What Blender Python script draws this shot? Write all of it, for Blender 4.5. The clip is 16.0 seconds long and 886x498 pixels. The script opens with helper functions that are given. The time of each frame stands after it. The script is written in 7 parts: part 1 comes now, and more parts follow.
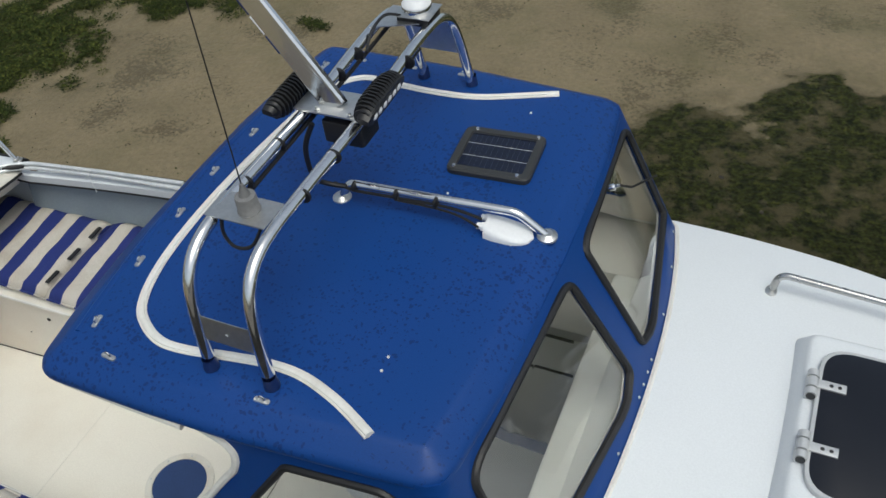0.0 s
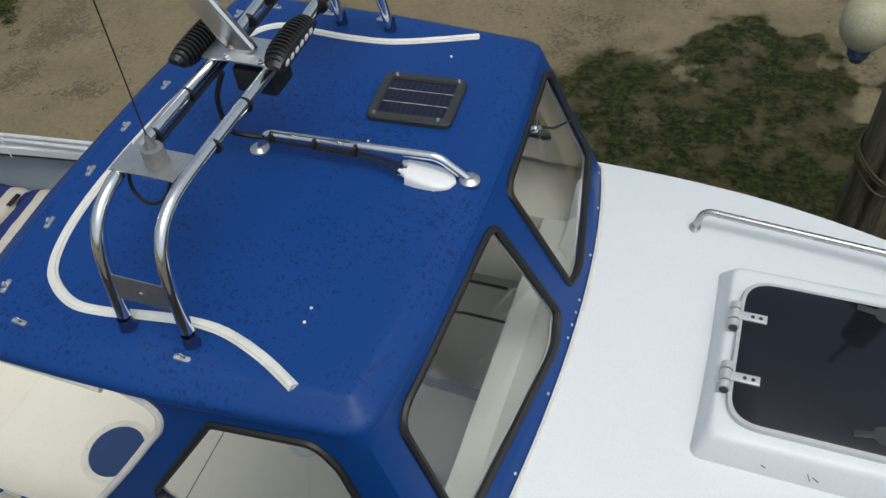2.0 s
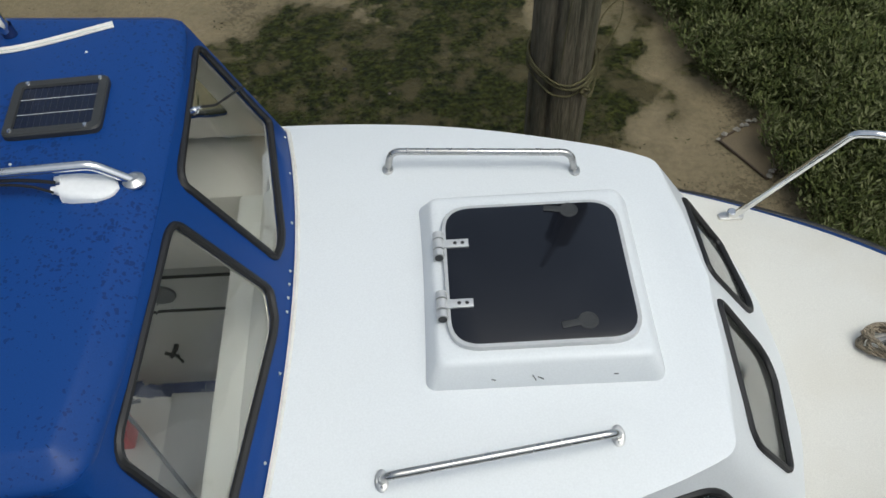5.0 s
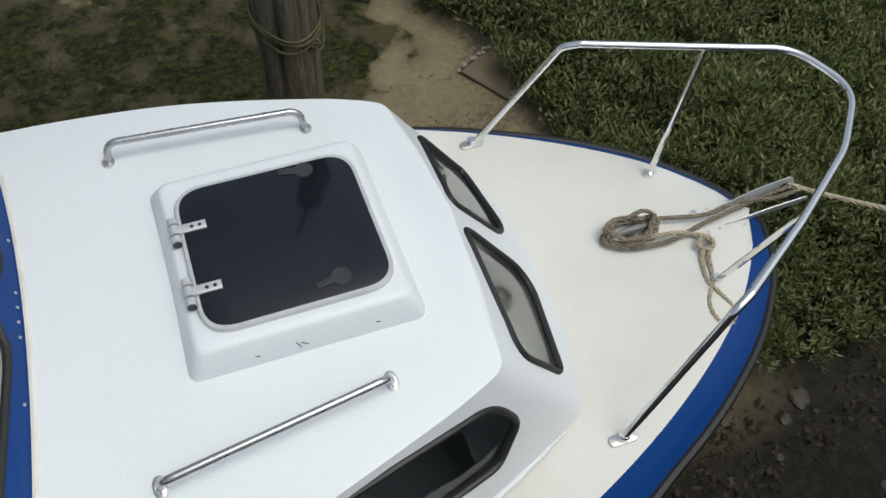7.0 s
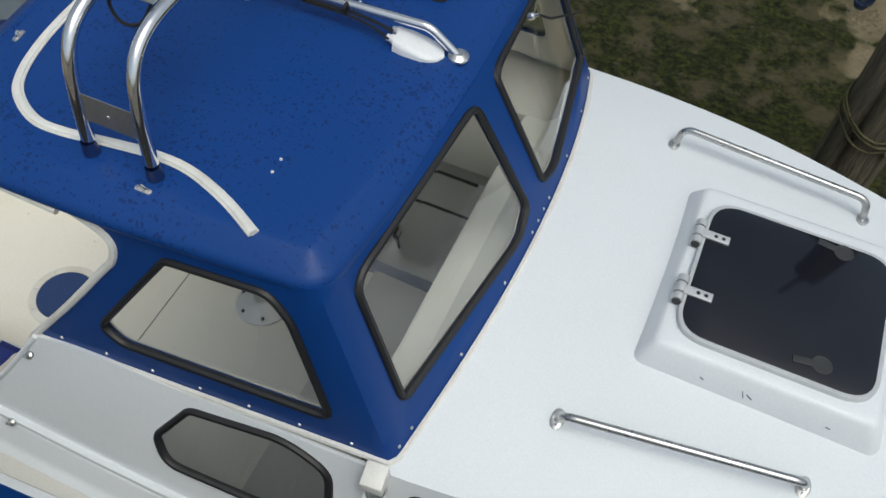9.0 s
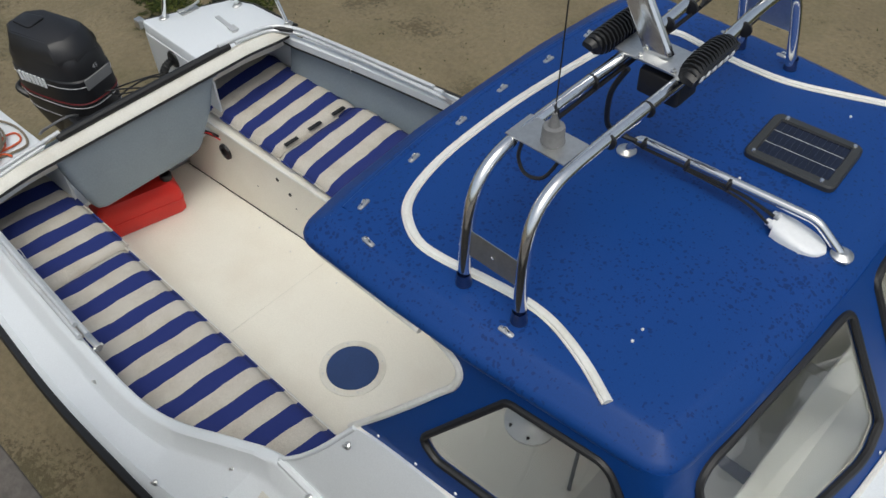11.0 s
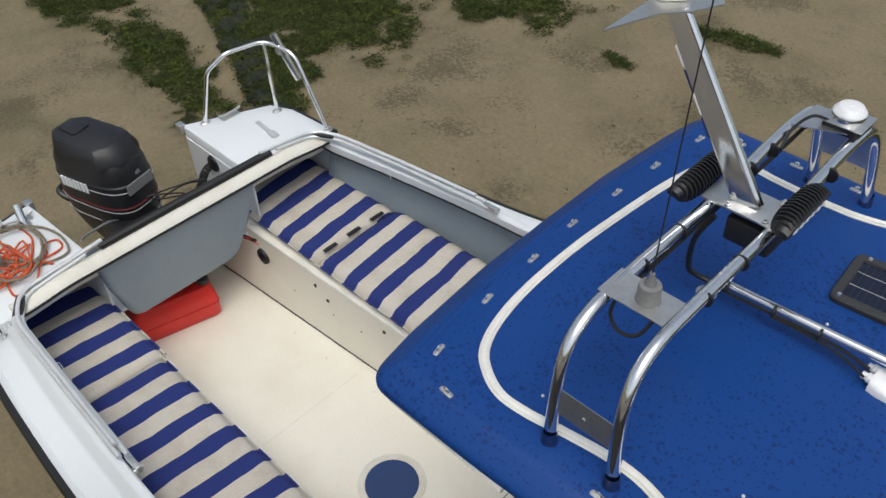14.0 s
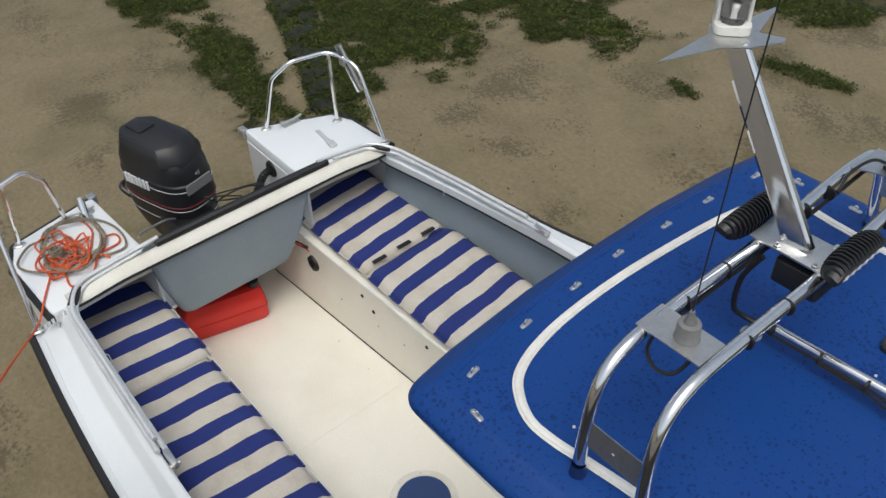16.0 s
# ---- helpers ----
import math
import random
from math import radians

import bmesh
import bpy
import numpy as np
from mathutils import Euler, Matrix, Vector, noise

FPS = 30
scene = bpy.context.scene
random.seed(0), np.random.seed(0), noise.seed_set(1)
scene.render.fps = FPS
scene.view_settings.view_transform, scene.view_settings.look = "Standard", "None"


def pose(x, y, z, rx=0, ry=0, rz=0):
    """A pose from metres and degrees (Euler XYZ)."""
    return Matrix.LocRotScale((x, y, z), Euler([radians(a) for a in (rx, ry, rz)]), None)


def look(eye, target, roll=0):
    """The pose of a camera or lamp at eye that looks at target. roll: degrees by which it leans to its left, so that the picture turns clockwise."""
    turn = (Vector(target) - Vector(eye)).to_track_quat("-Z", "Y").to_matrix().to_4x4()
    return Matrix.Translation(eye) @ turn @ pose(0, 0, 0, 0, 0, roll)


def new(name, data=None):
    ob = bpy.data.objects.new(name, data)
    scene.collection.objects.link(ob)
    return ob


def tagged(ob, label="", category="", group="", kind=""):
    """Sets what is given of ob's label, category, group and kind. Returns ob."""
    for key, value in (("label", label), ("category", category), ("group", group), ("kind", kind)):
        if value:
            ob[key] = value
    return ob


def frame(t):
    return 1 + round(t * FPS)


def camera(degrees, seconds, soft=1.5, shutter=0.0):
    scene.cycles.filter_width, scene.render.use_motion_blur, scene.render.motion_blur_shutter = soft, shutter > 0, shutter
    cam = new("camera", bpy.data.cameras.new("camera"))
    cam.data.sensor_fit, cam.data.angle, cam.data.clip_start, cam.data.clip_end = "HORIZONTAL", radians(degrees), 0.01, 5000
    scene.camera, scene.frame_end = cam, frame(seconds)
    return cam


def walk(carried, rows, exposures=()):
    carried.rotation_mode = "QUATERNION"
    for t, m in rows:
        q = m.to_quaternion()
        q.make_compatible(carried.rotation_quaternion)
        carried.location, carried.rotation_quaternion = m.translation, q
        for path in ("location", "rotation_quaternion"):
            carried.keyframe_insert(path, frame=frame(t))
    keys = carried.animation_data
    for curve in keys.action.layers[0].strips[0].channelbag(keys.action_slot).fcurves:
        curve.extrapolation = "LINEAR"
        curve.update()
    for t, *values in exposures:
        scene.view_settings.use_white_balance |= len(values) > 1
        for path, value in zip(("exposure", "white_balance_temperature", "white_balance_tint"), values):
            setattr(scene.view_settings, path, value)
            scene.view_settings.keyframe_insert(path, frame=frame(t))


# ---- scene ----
# camera: held by hand at the edge of a quay
cam = camera(54.8, 16.0)
PATH = [
    (0, look((0.49, -1.419, 1.48), (-0.191, -0.165, 0.079), -7.3)),
    (0.5, look((0.505, -1.401, 1.469), (-0.157, -0.166, 0.042), -7.5)),
    (1, look((0.512, -1.397, 1.46), (-0.109, -0.158, 0.018), -7.1)),
    (1.5, look((0.521, -1.397, 1.446), (-0.048, -0.156, -0.015), -6.2)),
    (2, look((0.532, -1.401, 1.439), (-0.005, -0.169, -0.042), -6.1)),
    (2.5, look((0.544, -1.393, 1.431), (0.047, -0.163, -0.065), -6.0)),
    (3, look((0.56, -1.387, 1.425), (0.121, -0.151, -0.084), -5.3)),
    (3.5, look((0.585, -1.378, 1.421), (0.236, -0.125, -0.098), -4.4)),
    (4, look((0.61, -1.362, 1.42), (0.379, -0.101, -0.115), -3.9)),
    (4.5, look((0.644, -1.343, 1.414), (0.524, -0.086, -0.138), -3.7)),
    (5, look((0.674, -1.329, 1.413), (0.693, -0.092, -0.159), -2.4)),
    (5.2, look((0.689, -1.32, 1.411), (0.766, -0.097, -0.17), -1.8)),
    (7.3, look((0.815, -1.341, 1.389), (1.285, -0.3, -0.252), 4.3)),
    (7.5, look((0.803, -1.357, 1.377), (1.243, -0.314, -0.272), 5.7)),
    (8, look((0.75, -1.388, 1.352), (1.024, -0.297, -0.301), 8.3)),
    (8.5, look((0.647, -1.414, 1.34), (0.615, -0.262, -0.294), 7.8)),
    (9, look((0.543, -1.453, 1.373), (0.136, -0.344, -0.24), 4.6)),
    (9.5, look((0.484, -1.485, 1.403), (-0.224, -0.481, -0.175), 0.5)),
    (10, look((0.405, -1.502, 1.445), (-0.457, -0.563, -0.096), -1.9)),
    (10.2, look((0.372, -1.504, 1.441), (-0.52, -0.568, -0.084), -2.0)),
    (12.5, look((0.115, -1.466, 1.491), (-0.887, -0.485, 0.064), -2.3)),
    (13, look((0.067, -1.47, 1.5), (-0.94, -0.469, 0.091), -2.1)),
    (13.5, look((0.045, -1.485, 1.513), (-0.967, -0.45, 0.133), -1.7)),
    (14, look((0.044, -1.489, 1.528), (-1.019, -0.46, 0.183), -2.6)),
    (14.5, look((0.044, -1.474, 1.53), (-1.065, -0.47, 0.203), -3.2)),
    (15, look((0.052, -1.464, 1.534), (-1.079, -0.474, 0.215), -2.5)),
    (15.5, look((0.056, -1.456, 1.53), (-1.085, -0.474, 0.214), -1.9)),
    (16, look((0.057, -1.459, 1.535), (-1.11, -0.506, 0.22), -2.0)),
]
walk(cam, PATH, exposures=[(0.0, -0.09, 6350, 3), (2.5, -0.10, 6350, 3), (4.0, -0.17, 6330, 3), (5.0, -0.08, 6350, 3), (8.0, -0.10, 6350, 3), (9.0, -0.14, 6350, 3), (10.2, -0.13, 6380, 4), (12.3, 0.02, 6440, 6), (16.0, 0.06, 6450, 6)])

# ---------------------------------------------------------------- light
world = bpy.data.worlds.new("overcast_sky")
scene.world = world
world.use_nodes = True
wn, wl = world.node_tree.nodes, world.node_tree.links
sky = wn.new("ShaderNodeTexSky")
sky.sky_type = "NISHITA"
sky.sun_disc = False
sky.sun_elevation, sky.sun_rotation = radians(68), radians(130)
sky.air_density, sky.dust_density, sky.ozone_density = 1.0, 5.0, 1.0
grey = wn.new("ShaderNodeHueSaturation")
grey.inputs["Saturation"].default_value = 0.65
back = wn["Background"]
back.inputs["Strength"].default_value = 0.14
wl.new(sky.outputs[0], grey.inputs["Color"])
wl.new(grey.outputs[0], back.inputs["Color"])
sun_data = bpy.data.lights.new("sun", "SUN")
sun_data.energy, sun_data.angle, sun_data.color = 0.8, radians(40), (1.0, 0.985, 0.96)
sun = new("sun", sun_data)
sun.matrix_world = look((2.2, -1.8, 8), (0, 0, 0))

# ---------------------------------------------------------------- materials


def material(name, color, rough=0.5, metal=0.0, **kw):
    """A Principled material with broad and fine variation of colour, gloss and relief."""
    m = bpy.data.materials.new(name)
    m.use_nodes = True
    nt = m.node_tree
    n, l = nt.nodes, nt.links
    b = n["Principled BSDF"]
    b.inputs["Roughness"].default_value, b.inputs["Metallic"].default_value = rough, metal
    co = n.new("ShaderNodeTexCoord")
    broad = n.new("ShaderNodeTexNoise")
    broad.inputs["Scale"].default_value, broad.inputs["Detail"].default_value = kw.get("broad", 4.0), 6
    fine = n.new("ShaderNodeTexNoise")
    fine.inputs["Scale"].default_value, fine.inputs["Detail"].default_value = kw.get("fine", 120.0), 3
    for t in (broad, fine):
        l.new(co.outputs["Object"], t.inputs["Vector"])
    mix = n.new("ShaderNodeMix")
    mix.data_type = "RGBA"
    d = kw.get("dirt", tuple(c * 0.75 for c in color))
    mix.inputs[6].default_value, mix.inputs[7].default_value = (*color, 1), (*d, 1)
    ramp = n.new("ShaderNodeMapRange")
    ramp.inputs["From Min"].default_value, ramp.inputs["From Max"].default_value = kw.get("lo", 0.45), kw.get("hi", 0.8)
    ramp.inputs["To Max"].default_value = kw.get("amount", 0.6)
    l.new(broad.outputs["Fac"], ramp.inputs["Value"])
    l.new(ramp.outputs[0], mix.inputs[0])
    mix2 = n.new("ShaderNodeMix")
    mix2.data_type, mix2.blend_type = "RGBA", "MULTIPLY"
    mix2.inputs[0].default_value = kw.get("grain", 0.15)
    l.new(mix.outputs[2], mix2.inputs[6])
    fr = n.new("ShaderNodeMapRange")
    fr.inputs["From Min"].default_value, fr.inputs["From Max"].default_value = 0.3, 0.7
    l.new(fine.outputs["Fac"], fr.inputs["Value"])
    l.new(fr.outputs[0], mix2.inputs[7])
    l.new(mix2.outputs[2], b.inputs["Base Color"])
    rr = n.new("ShaderNodeMapRange")
    rr.inputs["To Min"].default_value, rr.inputs["To Max"].default_value = max(0.02, rough - kw.get("rv", 0.08)), min(1, rough + kw.get("rv", 0.08))
    l.new(broad.outputs["Fac"], rr.inputs["Value"])
    l.new(rr.outputs[0], b.inputs["Roughness"])
    bump = n.new("ShaderNodeBump")
    bump.inputs["Strength"].default_value, bump.inputs["Distance"].default_value = kw.get("bump", 0.15), kw.get("depth", 0.002)
    l.new(fine.outputs["Fac"], bump.inputs["Height"])
    l.new(bump.outputs[0], b.inputs["Normal"])
    m["mix2"] = mix2.name
    return m


M_BLUE = material("blue_gelcoat", (0.005, 0.047, 0.215), 0.42, broad=3, amount=0.35, dirt=(0.012, 0.06, 0.27), grain=0.12, fine=300, bump=0.05)
M_ROOF = material("wet_blue_gelcoat", (0.005, 0.047, 0.215), 0.42, broad=2.5, amount=0.35, dirt=(0.01, 0.055, 0.26), grain=0.12, fine=300, bump=0.05)


def drizzle(m, dark, scale=80.0):
    """Small wet drops, denser in patches: darker, glossier and slightly raised."""
    n, l = m.node_tree.nodes, m.node_tree.links
    b, mx = n["Principled BSDF"], n[m["mix2"]]
    co = n.new("ShaderNodeTexCoord")
    warp = n.new("ShaderNodeTexNoise")
    warp.inputs["Scale"].default_value = 30
    add = n.new("ShaderNodeVectorMath")
    add.operation = "MULTIPLY_ADD"
    add.inputs[1].default_value = (0.03, 0.03, 0.03)
    l.new(co.outputs["Object"], warp.inputs["Vector"])
    l.new(warp.outputs["Color"], add.inputs[0])
    l.new(co.outputs["Object"], add.inputs[2])
    vo = n.new("ShaderNodeTexVoronoi")
    vo.inputs["Scale"].default_value, vo.inputs["Randomness"].default_value = scale, 1.0
    l.new(add.outputs[0], vo.inputs["Vector"])
    dens = n.new("ShaderNodeTexNoise")
    dens.inputs["Scale"].default_value, dens.inputs["Detail"].default_value = 3.0, 3
    l.new(co.outputs["Object"], dens.inputs["Vector"])
    size = n.new("ShaderNodeMapRange")
    size.inputs["From Min"].default_value, size.inputs["From Max"].default_value = 0.30, 0.62
    size.inputs["To Min"].default_value, size.inputs["To Max"].default_value = 0.16, 0.62
    l.new(dens.outputs["Fac"], size.inputs["Value"])
    cell = n.new("ShaderNodeSeparateColor")
    l.new(vo.outputs["Color"], cell.inputs[0])
    mul = n.new("ShaderNodeMath")
    mul.operation = "MULTIPLY"
    l.new(size.outputs[0], mul.inputs[0])
    l.new(cell.outputs[0], mul.inputs[1])
    less = n.new("ShaderNodeMath")
    less.operation = "LESS_THAN"
    l.new(vo.outputs["Distance"], less.inputs[0])
    l.new(mul.outputs[0], less.inputs[1])
    c = n.new("ShaderNodeMix")
    c.data_type = "RGBA"
    l.new(less.outputs[0], c.inputs[0])
    l.new(mx.outputs[2], c.inputs[6])
    c.inputs[7].default_value = (*dark, 1)
    l.new(c.outputs[2], b.inputs["Base Color"])


drizzle(M_ROOF, (0.003, 0.027, 0.135), 92.0)
for mm in (M_BLUE, M_ROOF):
    mm.node_tree.nodes["Principled BSDF"].inputs["Specular IOR Level"].default_value = 0.3
M_WHITE = material("white_gelcoat", (0.74, 0.77, 0.79), 0.35, broad=2.5, amount=0.35, dirt=(0.66, 0.69, 0.7), grain=0.06, fine=200, bump=0.05)
M_DECK = material("cream_deck_paint", (0.72, 0.71, 0.66), 0.5, broad=3, amount=0.5, dirt=(0.62, 0.58, 0.49), grain=0.1, fine=250, bump=0.1)
M_FLOOR = material("cream_cockpit_floor", (0.82, 0.79, 0.70), 0.5, broad=2.2, amount=0.6, dirt=(0.68, 0.61, 0.50), grain=0.1, fine=180, bump=0.1)
M_LINER = material("grey_liner_paint", (0.27, 0.32, 0.36), 0.55, broad=3, amount=0.5, grain=0.12)
M_STEEL = material("polished_stainless_steel", (0.88, 0.88, 0.87), 0.12, 1.0, broad=20, amount=0.3, grain=0.05, bump=0.02)
M_RAIL = material("weathered_stainless_rail", (0.56, 0.56, 0.55), 0.27, 1.0, broad=18, dirt=(0.40, 0.37, 0.33), amount=0.6, grain=0.12, bump=0.03)
M_STEEL_DULL = material("dull_stainless_plate", (0.68, 0.68, 0.66), 0.38, 1.0, broad=25, amount=0.5, grain=0.1)
M_RUBBER = material("black_rubber", (0.012, 0.012, 0.013), 0.5, broad=8, grain=0.2)
M_PLASTIC = material("black_plastic", (0.014, 0.014, 0.015), 0.4, broad=8, grain=0.2)
M_RIM = material("grazed_cream_rim", (0.72, 0.70, 0.63), 0.45, broad=8, amount=0.6, dirt=(0.55, 0.50, 0.40), grain=0.1)
M_STRIP = material("white_trim_vinyl", (0.78, 0.77, 0.72), 0.4, broad=10, amount=0.5, dirt=(0.5, 0.46, 0.38), grain=0.08)
M_RED = material("red_tank_plastic", (0.70, 0.025, 0.018), 0.35, broad=6, grain=0.08)
M_NAVY = material("navy_hull_side", (0.01, 0.025, 0.1), 0.35, broad=3, grain=0.1)
M_LINING = material("cream_lining", (0.70, 0.67, 0.61), 0.6, broad=4, amount=0.5, dirt=(0.5, 0.47, 0.41), grain=0.1)
M_GREY = material("grey_plastic", (0.2, 0.2, 0.2), 0.5)


def glass(name, tint, rough=0.02):
    m = bpy.data.materials.new(name)
    m.use_nodes = True
    b = m.node_tree.nodes["Principled BSDF"]
    b.inputs["Base Color"].default_value = (*tint, 1)
    b.inputs["Transmission Weight"].default_value, b.inputs["Roughness"].default_value, b.inputs["IOR"].default_value = 1.0, rough, 1.45
    return m


M_GLASS = glass("window_perspex", (0.93, 0.95, 0.94))
M_SMOKE = glass("smoked_perspex", (0.17, 0.20, 0.23))
M_TINT = glass("grey_perspex", (0.72, 0.74, 0.73))

# ---------------------------------------------------------------- building helpers


def thing(name, label, category, group="", at=(0, 0, 0), kind=""):
    ob = new(name)
    ob.location = at
    ob.empty_display_size = 0.05
    return tagged(ob, label, category, group, kind)


def finish(bm, name, mat, smooth=True, angle=35):
    me = bpy.data.meshes.new(name)
    bm.normal_update()
    if smooth:
        for f in bm.faces:
            f.smooth = True
        for e in bm.edges:
            if len(e.link_faces) == 2 and e.calc_face_angle(0) > radians(angle):
                e.smooth = False
    bm.to_mesh(me)
    bm.free()
    me.materials.append(mat)
    return me


def part(name, bm, mat, parent=None, label="", smooth=True, angle=35):
    """One mesh object, under a thing or a part."""
    ob = new(name, finish(bm, name, mat, smooth, angle))
    if parent:
        ob.parent = parent
        up, off = parent, Vector((0, 0, 0))
        while up:
            off += up.location
            up = up.parent
        ob.location = -off + ob.location
    return tagged(ob, label)


def solo(name, bm, mat, label, category, group="", kind="", smooth=True):
    return tagged(part(name, bm, mat, None, "", smooth), label, category, group, kind)


def lerp_table(table, x):
    """Values between the rows of a table of (x, a, b, ...)."""
    if x <= table[0][0]:
        return table[0][1:]
    for p, q in zip(table, table[1:]):
        if x <= q[0]:
            k = (x - p[0]) / (q[0] - p[0])
            return tuple(a + (b - a) * k for a, b in zip(p[1:], q[1:]))
    return table[-1][1:]


def smooth_table(table, x):
    """The same through a smooth curve."""
    xs = [r[0] for r in table]
    if x <= xs[0]:
        return table[0][1:]
    if x >= xs[-1]:
        return table[-1][1:]
    i = max(j for j in range(len(xs) - 1) if xs[j] <= x)
    h = xs[i + 1] - xs[i]
    k = (x - xs[i]) / h
    out = []
    for c in range(1, len(table[0])):
        def slope(j):
            if j == 0 or j == len(xs) - 1:
                a, b2 = max(0, j - 1), min(len(xs) - 1, j + 1)
            else:
                a, b2 = j - 1, j + 1
            return (table[b2][c] - table[a][c]) / (xs[b2] - xs[a])
        p0, p1, m0, m1 = table[i][c], table[i + 1][c], slope(i) * h, slope(i + 1) * h
        out.append((2 * k**3 - 3 * k**2 + 1) * p0 + (k**3 - 2 * k**2 + k) * m0 + (-2 * k**3 + 3 * k**2) * p1 + (k**3 - k**2) * m1)
    return tuple(out)


def fillet(pts, r, n=6, closed=False):
    """A polyline with its corners rounded."""
    pts = [Vector(p) for p in pts]
    out = []
    m = len(pts)
    for i, p in enumerate(pts):
        if not closed and i in (0, m - 1):
            out.append(p)
            continue
        a, b = pts[i - 1] - p, pts[(i + 1) % m] - p
        rr = r[i] if isinstance(r, (list, tuple)) else r
        la, lb = a.length, b.length
        ang = a.angle(b)
        d = min(rr / max(1e-4, math.tan(ang / 2)), la * 0.49, lb * 0.49)
        s, e = p + a / la * d, p + b / lb * d
        for k in range(n + 1):
            t = k / n
            out.append(s * (1 - t) ** 2 + p * 2 * t * (1 - t) + e * t * t)
    return out


def sweep(bm, pts, r, n=10, closed=False, flat=1.0, up=(0, 0, 1)):
    """A round (or flattened) tube along a line of points."""
    pts = [Vector(p) for p in pts]
    m = len(pts)
    rings = []
    side = None
    for i, p in enumerate(pts):
        a = pts[i - 1] if (i > 0 or closed) else p
        b = pts[(i + 1) % m] if (i < m - 1 or closed) else p
        d = (b - a).normalized()
        if side is None:
            u = Vector(up)
            if abs(d.dot(u)) > 0.95:
                u = Vector((1, 0, 0))
            side = d.cross(u).normalized()
        side = (side - d * side.dot(d)).normalized()
        if flat != 1.0:
            s2 = d.cross(Vector(up))
            if s2.length > 0.05:
                side = s2.normalized()
        top = side.cross(d).normalized()
        rad = r[i] if isinstance(r, (list, tuple)) else r
        rings.append([bm.verts.new(p + side * math.cos(2 * math.pi * k / n) * rad + top * math.sin(2 * math.pi * k / n) * rad * flat) for k in range(n)])
    for i in range(m if closed else m - 1):
        a, b = rings[i], rings[(i + 1) % m]
        for k in range(n):
            bm.faces.new((a[k], b[k], b[(k + 1) % n], a[(k + 1) % n]))
    if not closed:
        bm.faces.new(rings[0])
        bm.faces.new(rings[-1][::-1])
    return bm


def tube(pts, r, **kw):
    return sweep(bmesh.new(), pts, r, **kw)


def spline(pts, n=8, closed=False):
    """A smooth line through the points."""
    pts = [Vector(p) for p in pts]
    m = len(pts)
    out = []
    for i in range(m if closed else m - 1):
        p0 = pts[i - 1] if (i > 0 or closed) else pts[i]
        p1, p2 = pts[i], pts[(i + 1) % m]
        p3 = pts[(i + 2) % m] if (i < m - 2 or closed) else p2
        for k in range(n):
            t = k / n
            out.append(0.5 * ((2 * p1) + (p2 - p0) * t + (2 * p0 - 5 * p1 + 4 * p2 - p3) * t * t + (3 * p1 - p0 - 3 * p2 + p3) * t**3))
    if not closed:
        out.append(pts[-1])
    return out


def loft(bm, rows, close_u=False):
    """A skin over rows of equally many points."""
    vs = [[bm.verts.new(p) for p in row] for row in rows]
    for a, b in zip(vs, vs[1:]):
        for k in range(len(a) if close_u else len(a) - 1):
            j = (k + 1) % len(a)
            if (a[k].co - a[j].co).length < 1e-6:
                if (b[k].co - b[j].co).length > 1e-6:
                    bm.faces.new((a[k], b[k], b[j]))
            elif (b[k].co - b[j].co).length < 1e-6:
                bm.faces.new((a[k], b[k], a[j]))
            else:
                bm.faces.new((a[k], b[k], b[j], a[j]))
    return vs


def thicken(bm, t):
    """Gives an open skin a second side, t behind its normals."""
    bm.normal_update()
    faces, edges = list(bm.faces), [e for e in bm.edges if len(e.link_faces) == 1]
    twin = {v: bm.verts.new(v.co - v.normal * t) for v in list(bm.verts)}
    for f in faces:
        bm.faces.new([twin[v] for v in reversed(f.verts)])
    for e in edges:
        lo = e.link_loops[0]
        a, b = lo.vert, lo.link_loop_next.vert
        bm.faces.new((b, a, twin[a], twin[b]))
    return bm


def prism(outline, z0, z1, bevel=0.0, segs=2):
    """An upright prism with a rounded top edge."""
    bm = bmesh.new()
    pts = [Vector((p[0], p[1], 0)) for p in outline]
    area = sum(a.x * b.y - b.x * a.y for a, b in zip(pts, pts[1:] + pts[:1]))
    if area < 0:
        pts.reverse()
    m = len(pts)
    nor = []
    for i, p in enumerate(pts):
        d = (pts[(i + 1) % m] - pts[i - 1]).normalized()
        nor.append(Vector((d.y, -d.x, 0)))
    prof = [(0, z0)]
    if bevel:
        for k in range(segs + 1):
            a = math.pi / 2 * k / segs
            prof.append((bevel * (1 - math.cos(a)), z1 - bevel + bevel * math.sin(a)))
    else:
        prof.append((0, z1))
    rows = [[p - q * ins + Vector((0, 0, z)) for p, q in zip(pts, nor)] for ins, z in prof]
    vs = loft(bm, rows, True)
    bm.faces.new(vs[0][::-1])
    bm.faces.new(vs[-1])
    bmesh.ops.recalc_face_normals(bm, faces=bm.faces)
    return bm


def rounded(x0, x1, y0, y1, r, n=5):
    return [(p.x, p.y) for p in fillet([(x0, y0, 0), (x1, y0, 0), (x1, y1, 0), (x0, y1, 0)], r, n, True)]


def box(x0, x1, y0, y1, z0, z1, bevel=0.004, segs=2):
    bm = bmesh.new()
    bmesh.ops.create_cube(bm, size=1, matrix=Matrix.LocRotScale(((x0 + x1) / 2, (y0 + y1) / 2, (z0 + z1) / 2), None, (abs(x1 - x0), abs(y1 - y0), abs(z1 - z0))))
    if bevel:
        bmesh.ops.bevel(bm, geom=list(bm.edges), offset=bevel, segments=segs, profile=0.5, affect="EDGES")
    return bm


def moved(bm, m):
    bmesh.ops.transform(bm, matrix=m, verts=bm.verts)
    return bm


